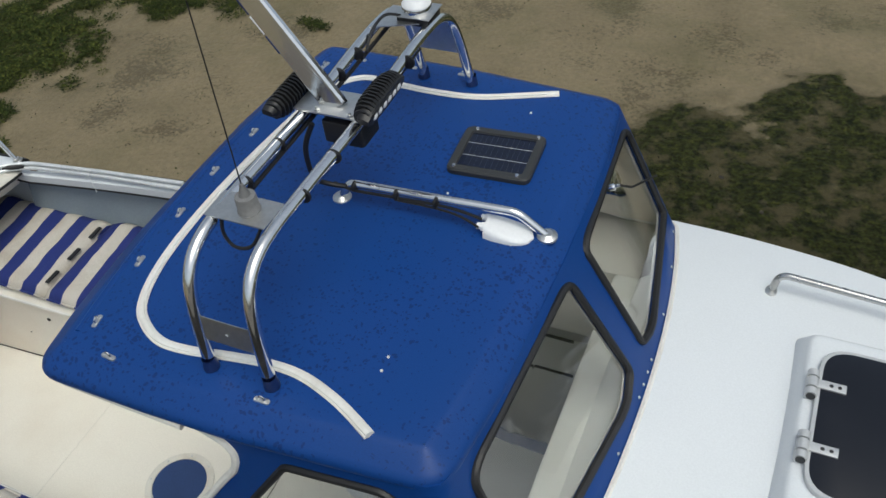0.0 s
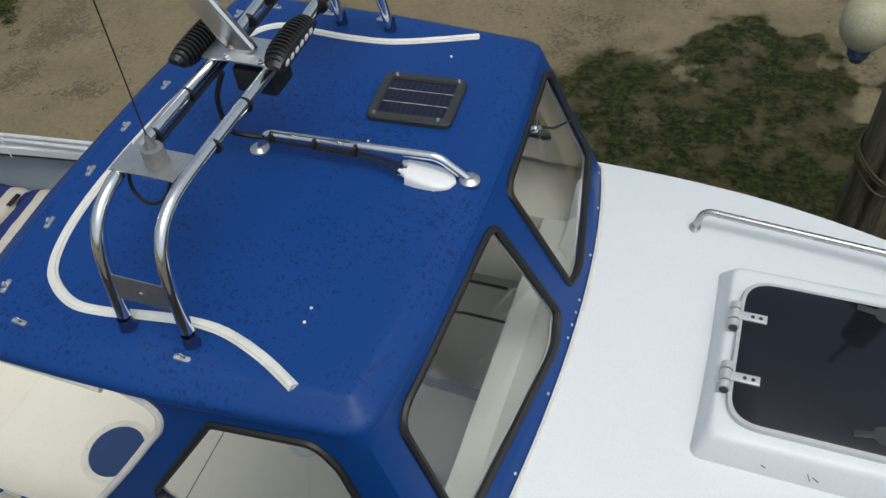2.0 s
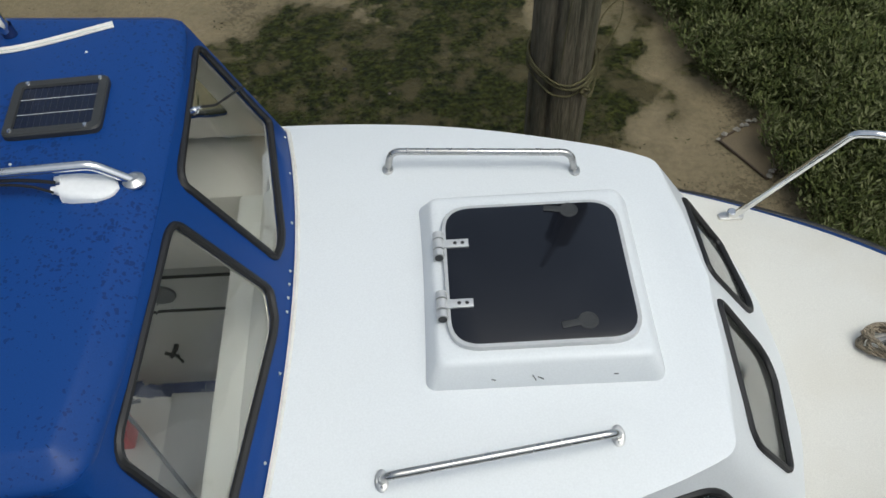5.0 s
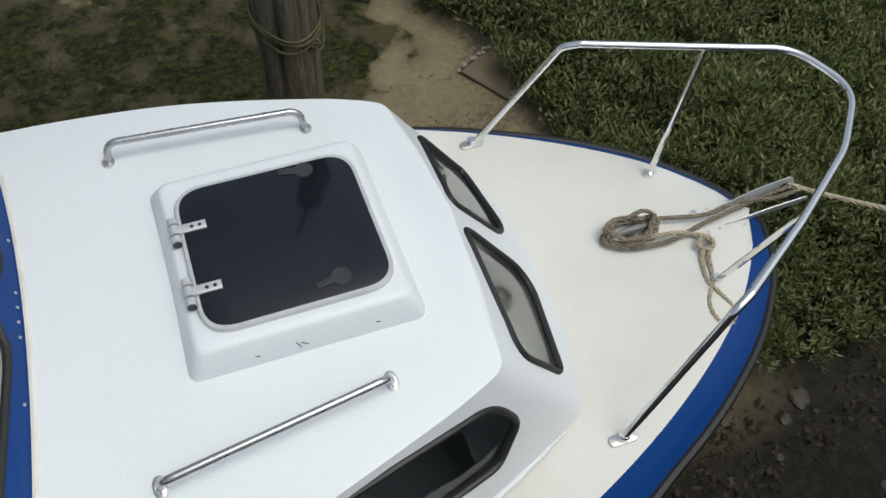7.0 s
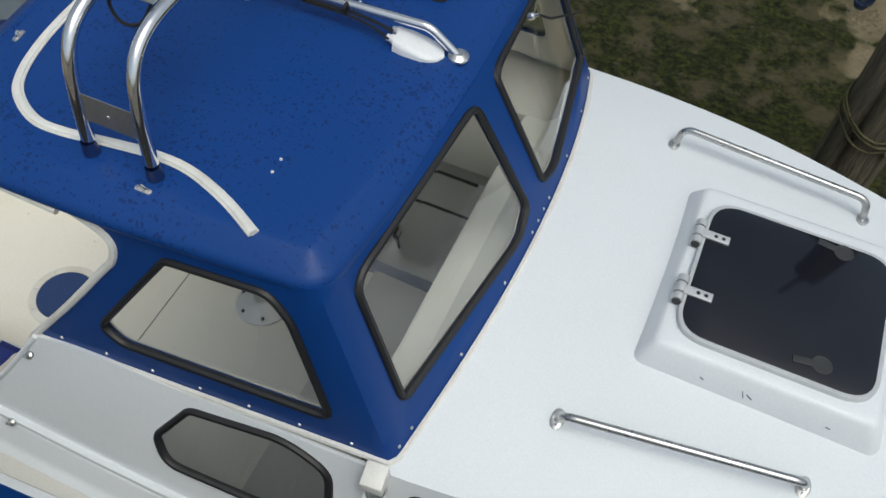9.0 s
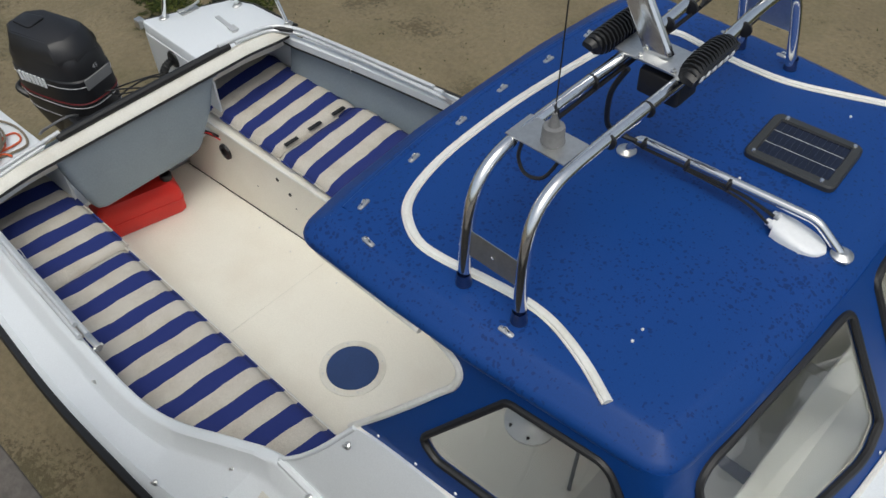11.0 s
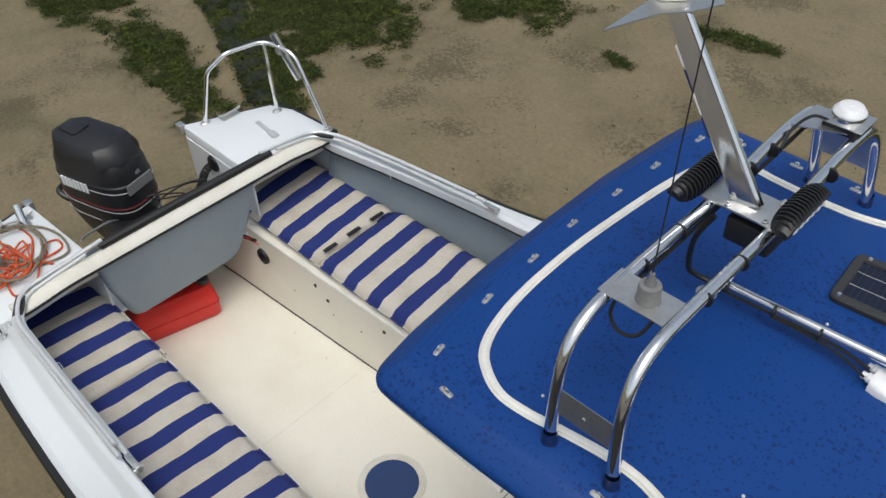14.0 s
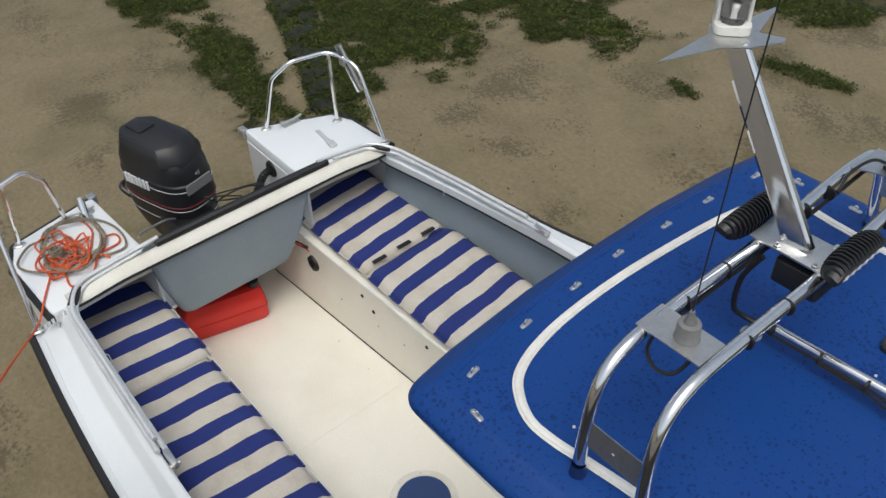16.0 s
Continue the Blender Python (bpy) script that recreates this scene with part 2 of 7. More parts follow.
def lathe(profile, n=16, m=None):
    """A body turned about z from (radius, z) pairs."""
    bm = bmesh.new()
    loft(bm, [[(r * math.cos(2 * math.pi * k / n), r * math.sin(2 * math.pi * k / n), z) for k in range(n)] for r, z in profile], True)
    for row in (0, -1):
        ring = [v for v in bm.verts if abs(v.co.z - profile[row][1]) < 1e-9 and abs(v.co.xy.length - profile[row][0]) < 1e-6]
        if len(ring) == n and profile[row][0] > 1e-6:
            ring.sort(key=lambda v: math.atan2(v.co.y, v.co.x))
            bm.faces.new(ring)
    bmesh.ops.remove_doubles(bm, verts=bm.verts, dist=1e-6)
    bmesh.ops.recalc_face_normals(bm, faces=bm.faces)
    return moved(bm, m) if m else bm


def join(*bms):
    out = bmesh.new()
    for b in bms:
        me = bpy.data.meshes.new("tmp")
        b.to_mesh(me)
        b.free()
        out.from_mesh(me)
        bpy.data.meshes.remove(me)
    return out


def inside(p, poly):
    c = False
    for a, b in zip(poly, poly[1:] + poly[:1]):
        if (a[1] > p[1]) != (b[1] > p[1]) and p[0] < (b[0] - a[0]) * (p[1] - a[1]) / (b[1] - a[1]) + a[0]:
            c = not c
    return c


def near_edge(p, poly, d):
    for a, b in zip(poly, poly[1:] + poly[:1]):
        a, b = Vector(a), Vector(b)
        ab = b - a
        k = max(0, min(1, (Vector(p) - a).dot(ab) / max(1e-9, ab.length_squared)))
        if (a + ab * k - Vector(p)).length < d:
            return True
    return False


def pane_sheet(outline, holes, step, place, thick, outward):
    """A curved sheet with holes through it: cut out in (u, v), then placed in space and thickened."""
    loops = [[(p[0], p[1]) for p in lp] for lp in [outline, *holes]]
    pts, edges = [], []
    for lp in loops:
        i0 = len(pts)
        pts += [Vector(p) for p in lp]
        edges += [(i0 + k, i0 + (k + 1) % len(lp)) for k in range(len(lp))]
    us, vs = [p[0] for p in loops[0]], [p[1] for p in loops[0]]
    u = min(us) + step / 2
    while u < max(us):
        v = min(vs) + step / 2
        while v < max(vs):
            if inside((u, v), loops[0]) and not any(inside((u, v), h) for h in loops[1:]) and not any(near_edge((u, v), lp, step * 0.45) for lp in loops):
                pts.append(Vector((u, v)))
            v += step
        u += step
    from mathutils import geometry
    v2, _, f2, *_ = geometry.delaunay_2d_cdt(pts, edges, [], 0, 1e-6)
    bm = bmesh.new()
    made = [bm.verts.new(place(p.x, p.y)) for p in v2]
    for f in f2:
        c = sum((v2[i] for i in f), Vector((0, 0))) / len(f)
        if inside(c, loops[0]) and not any(inside(c, h) for h in loops[1:]):
            bm.faces.new([made[i] for i in f])
    for v in [v for v in bm.verts if not v.link_faces]:
        bm.verts.remove(v)
    bmesh.ops.recalc_face_normals(bm, faces=bm.faces)
    bm.normal_update()
    score = sum(f.normal.dot(outward(f.calc_center_median())) * f.calc_area() for f in bm.faces)
    if score < 0:
        bmesh.ops.reverse_faces(bm, faces=bm.faces)
    return thicken(bm, thick)


def cap_ring(bm, ring_verts, step):
    """Closes a level ring of vertices with an even net of faces."""
    from mathutils import geometry
    lp = [(v.co.x, v.co.y) for v in ring_verts]
    z = ring_verts[0].co.z
    pts = [Vector(p) for p in lp]
    for x in np.arange(min(p[0] for p in lp), max(p[0] for p in lp), step):
        for y in np.arange(min(p[1] for p in lp), max(p[1] for p in lp), step):
            if inside((x, y), lp) and not near_edge((x, y), lp, step * 0.4):
                pts.append(Vector((x, y)))
    v2, _, f2, *_ = geometry.delaunay_2d_cdt(pts, [(k, (k + 1) % len(lp)) for k in range(len(lp))], [], 0, 1e-7)
    made = {}
    for i, p in enumerate(v2):
        j = min(range(len(lp)), key=lambda q: (p.x - lp[q][0]) ** 2 + (p.y - lp[q][1]) ** 2)
        made[i] = ring_verts[j] if (p - Vector(lp[j])).length < 1e-6 else bm.verts.new((p.x, p.y, z))
    for f in f2:
        if inside(sum((v2[i] for i in f), Vector((0, 0))) / len(f), lp):
            bm.faces.new([made[i] for i in f])


class Skirt:
    """A wall between an upper and a lower line round the front of a house, with (u, v) along and down it."""

    def __init__(self, top, low):
        self.top, self.low = [top[0]], [low[0]]
        for i in range(1, len(top)):
            k = max(1, math.ceil(max((top[i] - top[i - 1]).length, (low[i] - low[i - 1]).length) / 0.012))
            for j in range(1, k + 1):
                self.top.append(top[i - 1].lerp(top[i], j / k))
                self.low.append(low[i - 1].lerp(low[i], j / k))
        top, low = self.top, self.low
        self.us = [0.0]
        for i in range(1, len(top)):
            self.us.append(self.us[-1] + ((top[i] + low[i]) / 2 - (top[i - 1] + low[i - 1]) / 2).length)
        self.h = sum((a - b).length for a, b in zip(top, low)) / len(top)

    def place(self, u, v):
        u = max(0, min(self.us[-1], u))
        i = max(0, min(len(self.us) - 2, int(np.searchsorted(self.us, u, side="right")) - 1))
        k = (u - self.us[i]) / (self.us[i + 1] - self.us[i])
        return self.top[i].lerp(self.top[i + 1], k).lerp(self.low[i].lerp(self.low[i + 1], k), v / self.h)

    def find(self, p):
        """(u, v) of the spot nearest to p."""
        p = Vector(p)
        best = None
        for i in range(len(self.us)):
            a, b = self.top[i], self.low[i]
            ab = b - a
            k = max(-0.2, min(1.2, (p - a).dot(ab) / ab.length_squared))
            d = (a + ab * k - p).length
            if best is None or d < best[0]:
                best = (d, self.us[i], k * self.h)
        return best[1], best[2]

    def out(self, u, v, d):
        e = 0.01
        n = (self.place(u + e, v) - self.place(u - e, v)).cross(self.place(u, v + e) - self.place(u, v - e)).normalized()
        p = self.place(u, v)
        if n.dot(p - Vector((min(p.x, 0.4) - 0.3, 0, p.z - 0.3))) < 0:
            n = -n
        return p + n * d

    def window(self, corners, r, parent, name, glass_mat, rub=0.0115):
        """A rounded opening's outline in (u, v); adds its rubber seal and pane under parent."""
        lp = fillet([(*self.find(c), 0) for c in corners], r, 6, True)
        lp = [(p.x, p.y) for p in lp]
        w = thing(name, "", "")
        w.parent = parent
        part("rubber_seal", tube([self.out(*p, 0.002) for p in lp], rub, n=8, closed=True, flat=0.8), M_RUBBER, w, "black rubber window seal")
        pane = part("pane", pane_sheet(lp, [], 0.08, lambda u, v: self.out(u, v, -0.006), 0.004, lambda c: c - Vector((c.x - 0.3, 0, c.z - 0.2))), glass_mat, w)
        pane.visible_shadow = False
        return lp


# ---------------------------------------------------------------- hull of the boat
boat = thing("motor_boat", "white and blue fibreglass cabin cruiser aground on mud", "boat")

GUN_AFT = [(-3.40, 1.04, -1.42), (-2.9, 1.135, -1.415), (-2.2, 1.21, -1.395), (-1.6, 1.225, -1.275), (-1.3, 1.205, -1.16), (-1.145, 1.205, -1.115)]
GUN_AFT_STAR = [(-3.40, 1.145, -1.42), (-2.9, 1.197, -1.415), (-2.2, 1.232, -1.395), (-1.6, 1.225, -1.275), (-1.3, 1.208, -1.16), (-1.145, 1.205, -1.115)]
GUN = [(-1.145, 1.11, -1.055), (-0.6, 1.09, -1.025), (0.0, 1.06, -1.0), (0.6, 1.0, -0.985),
       (1.1, 0.91, -0.975), (1.55, 0.765, -0.965), (1.97, 0.568, -0.96), (2.31, 0.335, -0.955), (2.49, 0.13, -0.95), (2.55, 0.0, -0.95)]
STRAKE = [(-3.45, 1.08, -1.47), (-2.9, 1.17, -1.46), (-2.2, 1.245, -1.44), (-1.5, 1.265, -1.30), (-1.2, 1.25, -1.21), (-0.5, 1.23, -1.18), (0.3, 1.175, -1.16), (1.0, 1.07, -1.12),
          (1.72, 0.803, -1.075), (1.88, 0.724, -1.065), (2.075, 0.625, -1.06), (2.277, 0.495, -1.055), (2.435, 0.360, -1.055), (2.59, 0.16, -1.05), (2.645, 0.0, -1.05)]
STRAKE_STAR = [(-3.45, 1.178, -1.47), (-2.9, 1.226, -1.46), (-2.2, 1.260, -1.44), (-1.5, 1.258, -1.30)] + STRAKE[4:]
FOOT = [(-1.04, 0.945, -0.90), (-0.4, 0.95, -0.915), (0.0, 0.935, -0.92), (0.5, 0.87, -0.92), (1.16, 0.71, -0.92), (1.38, 0.63, -0.925), (1.60, 0.53, -0.93)]
FLOOR_Z, BENCH_Z, GROUND_Z = -2.09, -1.66, -2.22


def on_line(table, x):
    y, z = smooth_table(table, x)
    return Vector((x, max(0.0, y), z))


def hull_rows(sign, pairs, fulls):
    """Upper and lower skin rows and the strake line for pairs of gunwale and strake points."""
    rows_top, rows_low, rub = [], [], []
    for (g, s), k in zip(pairs, fulls):
        g, s = Vector((g.x, sign * g.y, g.z)), Vector((s.x, sign * s.y, s.z))
        rows_top.append([g.lerp(s, j / 4) + Vector((0, sign * 0.012 * math.sin(math.pi * j / 4), 0)) for j in range(5)])
        chine = Vector((s.x - 0.35 * k, s.y * (0.9 - 0.25 * k), -1.85 + 0.05 * k))
        keel = Vector((s.x - 0.75 * k, s.y * 0.05, -2.42 + 0.1 * k**3))
        rows_low.append([s, s.lerp(chine, 0.35), s.lerp(chine, 0.7), chine, chine.lerp(keel, 0.5), keel])
        rub.append(s)
    return rows_top, rows_low, rub


for sign in (1, -1):
    gun_aft, strake = (GUN_AFT, STRAKE) if sign > 0 else (GUN_AFT_STAR, STRAKE_STAR)
    pa = [(on_line(gun_aft, -3.40 + 2.255 * i / 24), on_line(strake, -3.45 + 2.21 * i / 24)) for i in range(25)]
    q = [1 - (1 - i / 44) ** 1.6 for i in range(45)]
    pf = [(on_line(GUN, -1.145 + 3.695 * k), on_line(strake, -1.24 + 3.885 * k)) for k in q]
    ra, la, ua = hull_rows(sign, pa, [0.0] * 25)
    rf, lf, uf = hull_rows(sign, pf, [max(0.0, (i / 44 - 0.4) / 0.6) for i in range(45)])
    aft, fore, low = bmesh.new(), bmesh.new(), bmesh.new()
    loft(aft, ra + [rf[0]])
    loft(fore, rf)
    loft(low, la + lf[1:])
    for k, bb in enumerate((aft, fore, low)):
        bmesh.ops.recalc_face_normals(bb, faces=bb.faces)
        if sum(f.normal.y * sign * f.calc_area() for f in bb.faces) < 0:
            bmesh.ops.reverse_faces(bb, faces=bb.faces)
        thicken(bb, 0.012)
    part("topside_aft", aft, M_WHITE, boat, "white painted topside beside the cockpit")
    part("topside_fore", fore, M_BLUE, boat, "glossy blue painted topside of the bow")
    part("hull_bottom", low, M_NAVY, boat, "dark navy lower hull")
    part("rubbing_strake", tube(ua + uf[1:], [0.028] * len(ua) + [0.028 - 0.012 * i / len(uf) for i in range(1, len(uf))], n=8), M_RUBBER, boat, "black rubber rubbing strake")

# foredeck and side decks
bm = bmesh.new()
rows = []
for i in range(25):
    x = 1.30 + (2.545 - 1.30) * i / 24
    y, z = smooth_table(GUN, x)
    y = max(y, 0.004)
    rows.append([(x, y * j / 8, z + 0.03 * (1 - (j / 8) ** 2)) for j in range(-8, 9)])
loft(bm, rows)
bmesh.ops.recalc_face_normals(bm, faces=bm.faces)
part("foredeck", bm, M_DECK, boat, "cream painted foredeck")
def deck_section(sign, iy, iz, gy, gz):
    """A lip, the slope under it and the flat out to the edge."""
    zd = max(iz - 0.088, gz + 0.006)
    pts = [(iy + 0.004, iz - 0.06), (iy, iz - 0.008), (iy + 0.008, iz), (iy + 0.034, iz), (iy + 0.044, iz - 0.007), (iy + 0.070, zd + 0.012), (iy + 0.085, zd), (gy - 0.02, gz + 0.004), (gy, gz - 0.004)]
    return [(sign * y, z) for y, z in pts]


for sign in (1, -1):
    bm, panel = bmesh.new(), bmesh.new()
    rows, prow = [], []
    for i in range(51):
        x = -1.145 + 2.465 * i / 50
        gy, gz = smooth_table(GUN, x)
        fy, fz = smooth_table(FOOT, x)
        if x < -1.04:
            k = (x + 1.145) / 0.105
            fy, fz = 0.956 + (0.945 - 0.956) * k, -0.950 + 0.05 * k
        sec = deck_section(sign, fy - 0.02, fz, gy, gz)
        rows.append([(x, y, z) for y, z in sec])
        k = min(1.0, max(0.0, (x + 1.08) / 0.03)) ** 0.5
        y0, y1 = abs(sec[6][0]) + 0.018, gy - 0.026
        ym = (y0 + y1) / 2
        if x > -1.085:
            za, zb2 = sec[6][1], sec[7][1]
            prow.append([(x, sign * (ym + (u - 0.5) * (y1 - y0) * (0.75 + 0.25 * k)), za + (zb2 - za) * (0.1 + 0.75 * u) + dz) for u, dz in ((0, 0.0), (0.03, 0.0035), (0.5, 0.0045), (0.97, 0.0035), (1, 0.0))])
    loft(bm, rows)
    loft(panel, prow)
    for bb in (bm, panel):
        bmesh.ops.recalc_face_normals(bb, faces=bb.faces)
        if sum(f.normal.z for f in bb.faces) < 0:
            bmesh.ops.reverse_faces(bb, faces=bb.faces)
    thicken(bm, 0.01)
    part("side_deck", bm, M_WHITE, boat, "narrow white side deck")
    part("tread_panel", panel, M_DECK, boat, "cream tread panel on the side deck")

# cockpit: gunwale tops, liner walls, sole
INNER_STAR = [(-3.30, 0.985, -1.30), (-2.8, 1.028, -1.305), (-2.2, 1.05, -1.30), (-1.85, 1.052, -1.28), (-1.6, 1.03, -1.19), (-1.3, 0.975, -1.02), (-1.145, 0.936, -0.95)]
INNER = [(-3.30, 0.88, -1.30), (-2.8, 0.965, -1.305), (-2.2, 1.035, -1.30), (-1.85, 1.05, -1.28), (-1.6, 1.03, -1.19), (-1.3, 0.975, -1.02), (-1.145, 0.936, -0.95)]
for sign in (1, -1):
    bm, wall = bmesh.new(), bmesh.new()
    rows, wrows = [], []
    for i in range(41):
        x = -3.40 + 2.255 * i / 40
        gy, gz = smooth_table(GUN_AFT if sign > 0 else GUN_AFT_STAR, x)
        iy, iz = smooth_table(INNER if sign > 0 else INNER_STAR, x)
        rows.append([(x, y, z) for y, z in deck_section(sign, iy, iz, gy, gz)])
        iy *= sign
        wrows.append([(x, iy + sign * 0.012, iz - 0.05), (x, iy + sign * 0.07, iz - 0.10), (x, iy + sign * 0.05, -1.52), (x, iy + sign * 0.0, -1.72), (x, iy - sign * 0.02, FLOOR_Z)])
    wrows.append([(-1.04, *p[1:]) for p in wrows[-1]])
    loft(bm, rows)
    loft(wall, wrows)
    for b, want in ((bm, (0, 0, 1)), (wall, (0, -sign, 0))):
        bmesh.ops.recalc_face_normals(b, faces=b.faces)
        if sum(f.normal.dot(Vector(want)) * f.calc_area() for f in b.faces) < 0:
            bmesh.ops.reverse_faces(b, faces=b.faces)
        thicken(b, 0.008)
    part("gunwale", bm, M_WHITE, boat, "white moulded gunwale")
    part("edge_rubber", tube([Vector(r[0]) for r in rows], 0.007, n=6), M_RUBBER, boat, "black edging under the gunwale rim")
    part("cabin_liner", box(-1.04, 0.36, sign * 0.93 - 0.005, sign * 0.93 + 0.005, FLOOR_Z, -0.925, 0), M_DECK, boat)
    part("cockpit_liner", wall, M_LINER, boat, "grey painted cockpit side")
part("cockpit_floor", box(-3.75, 0.62, -0.98, 0.98, FLOOR_Z - 0.03, FLOOR_Z, 0), M_FLOOR, boat, "worn cream painted cockpit floor")
part("aft_bulkhead", box(-3.78, -3.745, 0.42, 0.94, FLOOR_Z, -1.37, 0), M_LINER, boat)
part("aft_bulkhead", box(-3.78, -3.745, -1.06, -0.56, FLOOR_Z, -1.37, 0), M_LINER, boat)
part("well_floor", box(-3.80, -3.455, -0.545, 0.415, -1.735, -1.712, 0), M_WHITE, boat)
part("transom", box(-3.80, -3.77, -0.55, 0.42, -2.2, -1.737, 0), M_WHITE, boat, "white transom board behind the motor")

# transom rim and the two stern platforms


def rim_low(y):
    """Height of the lower edge of the transom rim, which droops at both ends."""
    k = min(1.0, max(0.0, (abs(y + 0.05) - 0.62) / 0.30))
    return -1.266 - 0.022 * k * k * (3 - 2 * k)


part("rim_rubber", tube([(-3.301, y, rim_low(y) - 0.005) for y in np.linspace(-0.97, 0.88, 30)], 0.007, n=6), M_RUBBER, boat)
bm = bmesh.new()
prof = [(-3.345, -0.012), (-3.305, 0.0), (-3.300, 0.005), (-3.303, 0.010), (-3.345, 0.036), (-3.355, 0.038), (-3.385, 0.030), (-3.395, 0.020), (-3.395, -0.10), (-3.38, -0.10)]
vs = loft(bm, [[(x, y, rim_low(y) + z) for x, z in prof] for y in np.linspace(-0.985, 0.89, 44)], True)
bm.faces.new(vs[0])
bm.faces.new(vs[-1][::-1])
bmesh.ops.recalc_face_normals(bm, faces=bm.faces)
part("transom_rim", bm, M_RIM, boat, "white transom rim with grazed edges")
PORT_DECK = [(-3.395, 0.40), (-3.39, 0.985), (-3.74, 0.965), (-3.885, 0.905), (-4.11, 0.41)]
STAR_DECK = [(-3.395, -0.53), (-3.33, -1.08), (-3.80, -1.10), (-3.975, -1.035), (-4.09, -0.56)]
for sign, o in ((1, PORT_DECK), (-1, STAR_DECK)):
    c = Vector((sum(x for x, y in o) / 5, sum(y for x, y in o) / 5, 0))
    grow = lambda k: [(c.x + (x - c.x) * k, c.y + (y - c.y) * k) for x, y in o]
    soft = lambda pp, r: [(p.x, p.y) for p in fillet([(*q, 0) for q in pp], r, 4, True)]
    part("stern_platform", prism(soft(o, 0.03), -1.36, -1.292, 0.018), M_WHITE, boat, "white stern platform beside the outboard")
    line = fillet([(*p, 0) for p in grow(0.98)[1:] + grow(0.98)[:1]], 0.03, 4)
    bm = bmesh.new()
    loft(bm, [[(p.x, p.y, z) for p in line] for z in (-2.15, -1.362)])
    part("platform_body", thicken(bm, 0.012), M_WHITE, boat, "white side of the motor well")
    edge = [(*p, -1.318) for p in grow(1.025)[1:]]
    part("platform_strake", tube(fillet(edge, 0.03, 4), 0.020, n=8), M_RUBBER, boat)
    tip = grow(1.0)[-1]
    part("strake_end", box(tip[0] - 0.035, tip[0] + 0.02, tip[1] - 0.022, tip[1] + 0.022, -1.345, -1.288, 0.006), M_STEEL_DULL, boat)

# ---------------------------------------------------------------- cabin trunk
EDGE = [(-1.04, 0.86, -0.70), (-0.8, 0.815, -0.60), (-0.3, 0.795, -0.575), (0.3, 0.772, -0.555), (0.65, 0.718, -0.53), (0.9, 0.65, -0.51), (1.2, 0.555, -0.50), (1.30, 0.515, -0.50)]


def roof_line_z(x, u):
    return -0.437 - 0.02 * (x - 0.3) - 0.13 * u * u


def cabin_z(x, y):
    """Height of the cabin roof."""
    w, edge = smooth_table(EDGE, min(x, 1.30))
    z0 = roof_line_z(min(x, 1.30), 0)
    return edge + (z0 - edge) * (1 - min(1.0, abs(y) / w) ** 2.1)


def foot_x(y):
    """Where the front of the wheelhouse meets the cabin roof."""
    return 0.293 - 0.155 * y * y


def trunk_lines():
    top, low = [], []
    for i in range(45):
        x = -1.04 + (1.30 + 1.04) * i / 44
        y, z = smooth_table(EDGE, x)
        f = -1.04 + (1.50 + 1.04) * i / 44
        fy, fz = smooth_table(FOOT, f)
        top.append(Vector((x, -y, z)))
        low.append(Vector((f, -fy, fz)))
    t = fillet([top[-1], (1.368, -0.482, -0.502), (1.395, -0.24, -0.478), (1.405, 0, -0.462)], [0, 0.07, 0.3, 0], 8)
    b = fillet([low[-1], (1.66, -0.50, -0.93), (1.725, -0.25, -0.93), (1.74, 0, -0.93)], [0, 0.07, 0.3, 0], 8)
    top, low = top[:-1] + t, low[:-1] + b
    top += [Vector((p.x, -p.y, p.z)) for p in reversed(top[:-1])]
    low += [Vector((p.x, -p.y, p.z)) for p in reversed(low[:-1])]
    return top, low


trunk = Skirt(*trunk_lines())
part("berth", box(0.40, 1.64, -0.66, 0.66, -1.22, -1.18, 0.01), M_DECK, boat, "cream berth inside the cabin")
cabin = thing("cabin", "white fibreglass cabin with smoked rubber-sealed windows", "boat cabin")
holes = []
fw = [(1.418, -0.045, -0.490), (1.634, -0.062, -0.787), (1.618, -0.405, -0.825), (1.445, -0.418, -0.595)]
for s in (1, -1):
    holes.append(trunk.window([(x, y * s, z) for x, y, z in fw], [0.03, 0.10, 0.03, 0.07], cabin, "front_window", M_TINT))
    holes.append(trunk.window([(x, -y * s, z) for x, y, z in [(0.26, 0.80, -0.60), (0.30, 0.86, -0.80), (0.80, 0.77, -0.805), (1.33, 0.61, -0.805), (1.415, 0.57, -0.70), (1.32, 0.535, -0.572), (1.03, 0.62, -0.540)]], [0.05, 0.07, 0.3, 0.09, 0.06, 0.10, 0.3], cabin, "side_window", M_SMOKE))
    holes.append(trunk.window([(x, -y * s, z) for x, y, z in [(-0.335, 0.815, -0.62), (-0.425, 0.872, -0.74), (-0.39, 0.90, -0.815), (-0.12, 0.89, -0.815), (0.075, 0.84, -0.80), (0.065, 0.80, -0.63), (-0.06, 0.79, -0.588)]], [0.05, 0.05, 0.06, 0.3, 0.06, 0.06, 0.2], cabin, "side_window", M_TINT))
full = trunk.us[-1]
cut = trunk.find((-0.795, -0.815, -0.60))[0]
outline = [(u, 0) for u in np.linspace(cut, full - cut, 110)] + [(full - cut * (1 - k), trunk.h * k) for k in np.linspace(0, 1, 14)[1:-1]] + [(u, trunk.h) for u in np.linspace(full, 0, 120)] + [(cut * (1 - k), trunk.h * k) for k in np.linspace(1, 0, 14)[1:-1]]
for s in (1, -1):
    line = [trunk.place(cut * (1 - k), trunk.h * k) for k in np.linspace(0, 1, 10)]
    part("wall_edge", tube([(p.x, p.y * s * -1, p.z) for p in line], 0.008, n=8), M_WHITE, cabin)
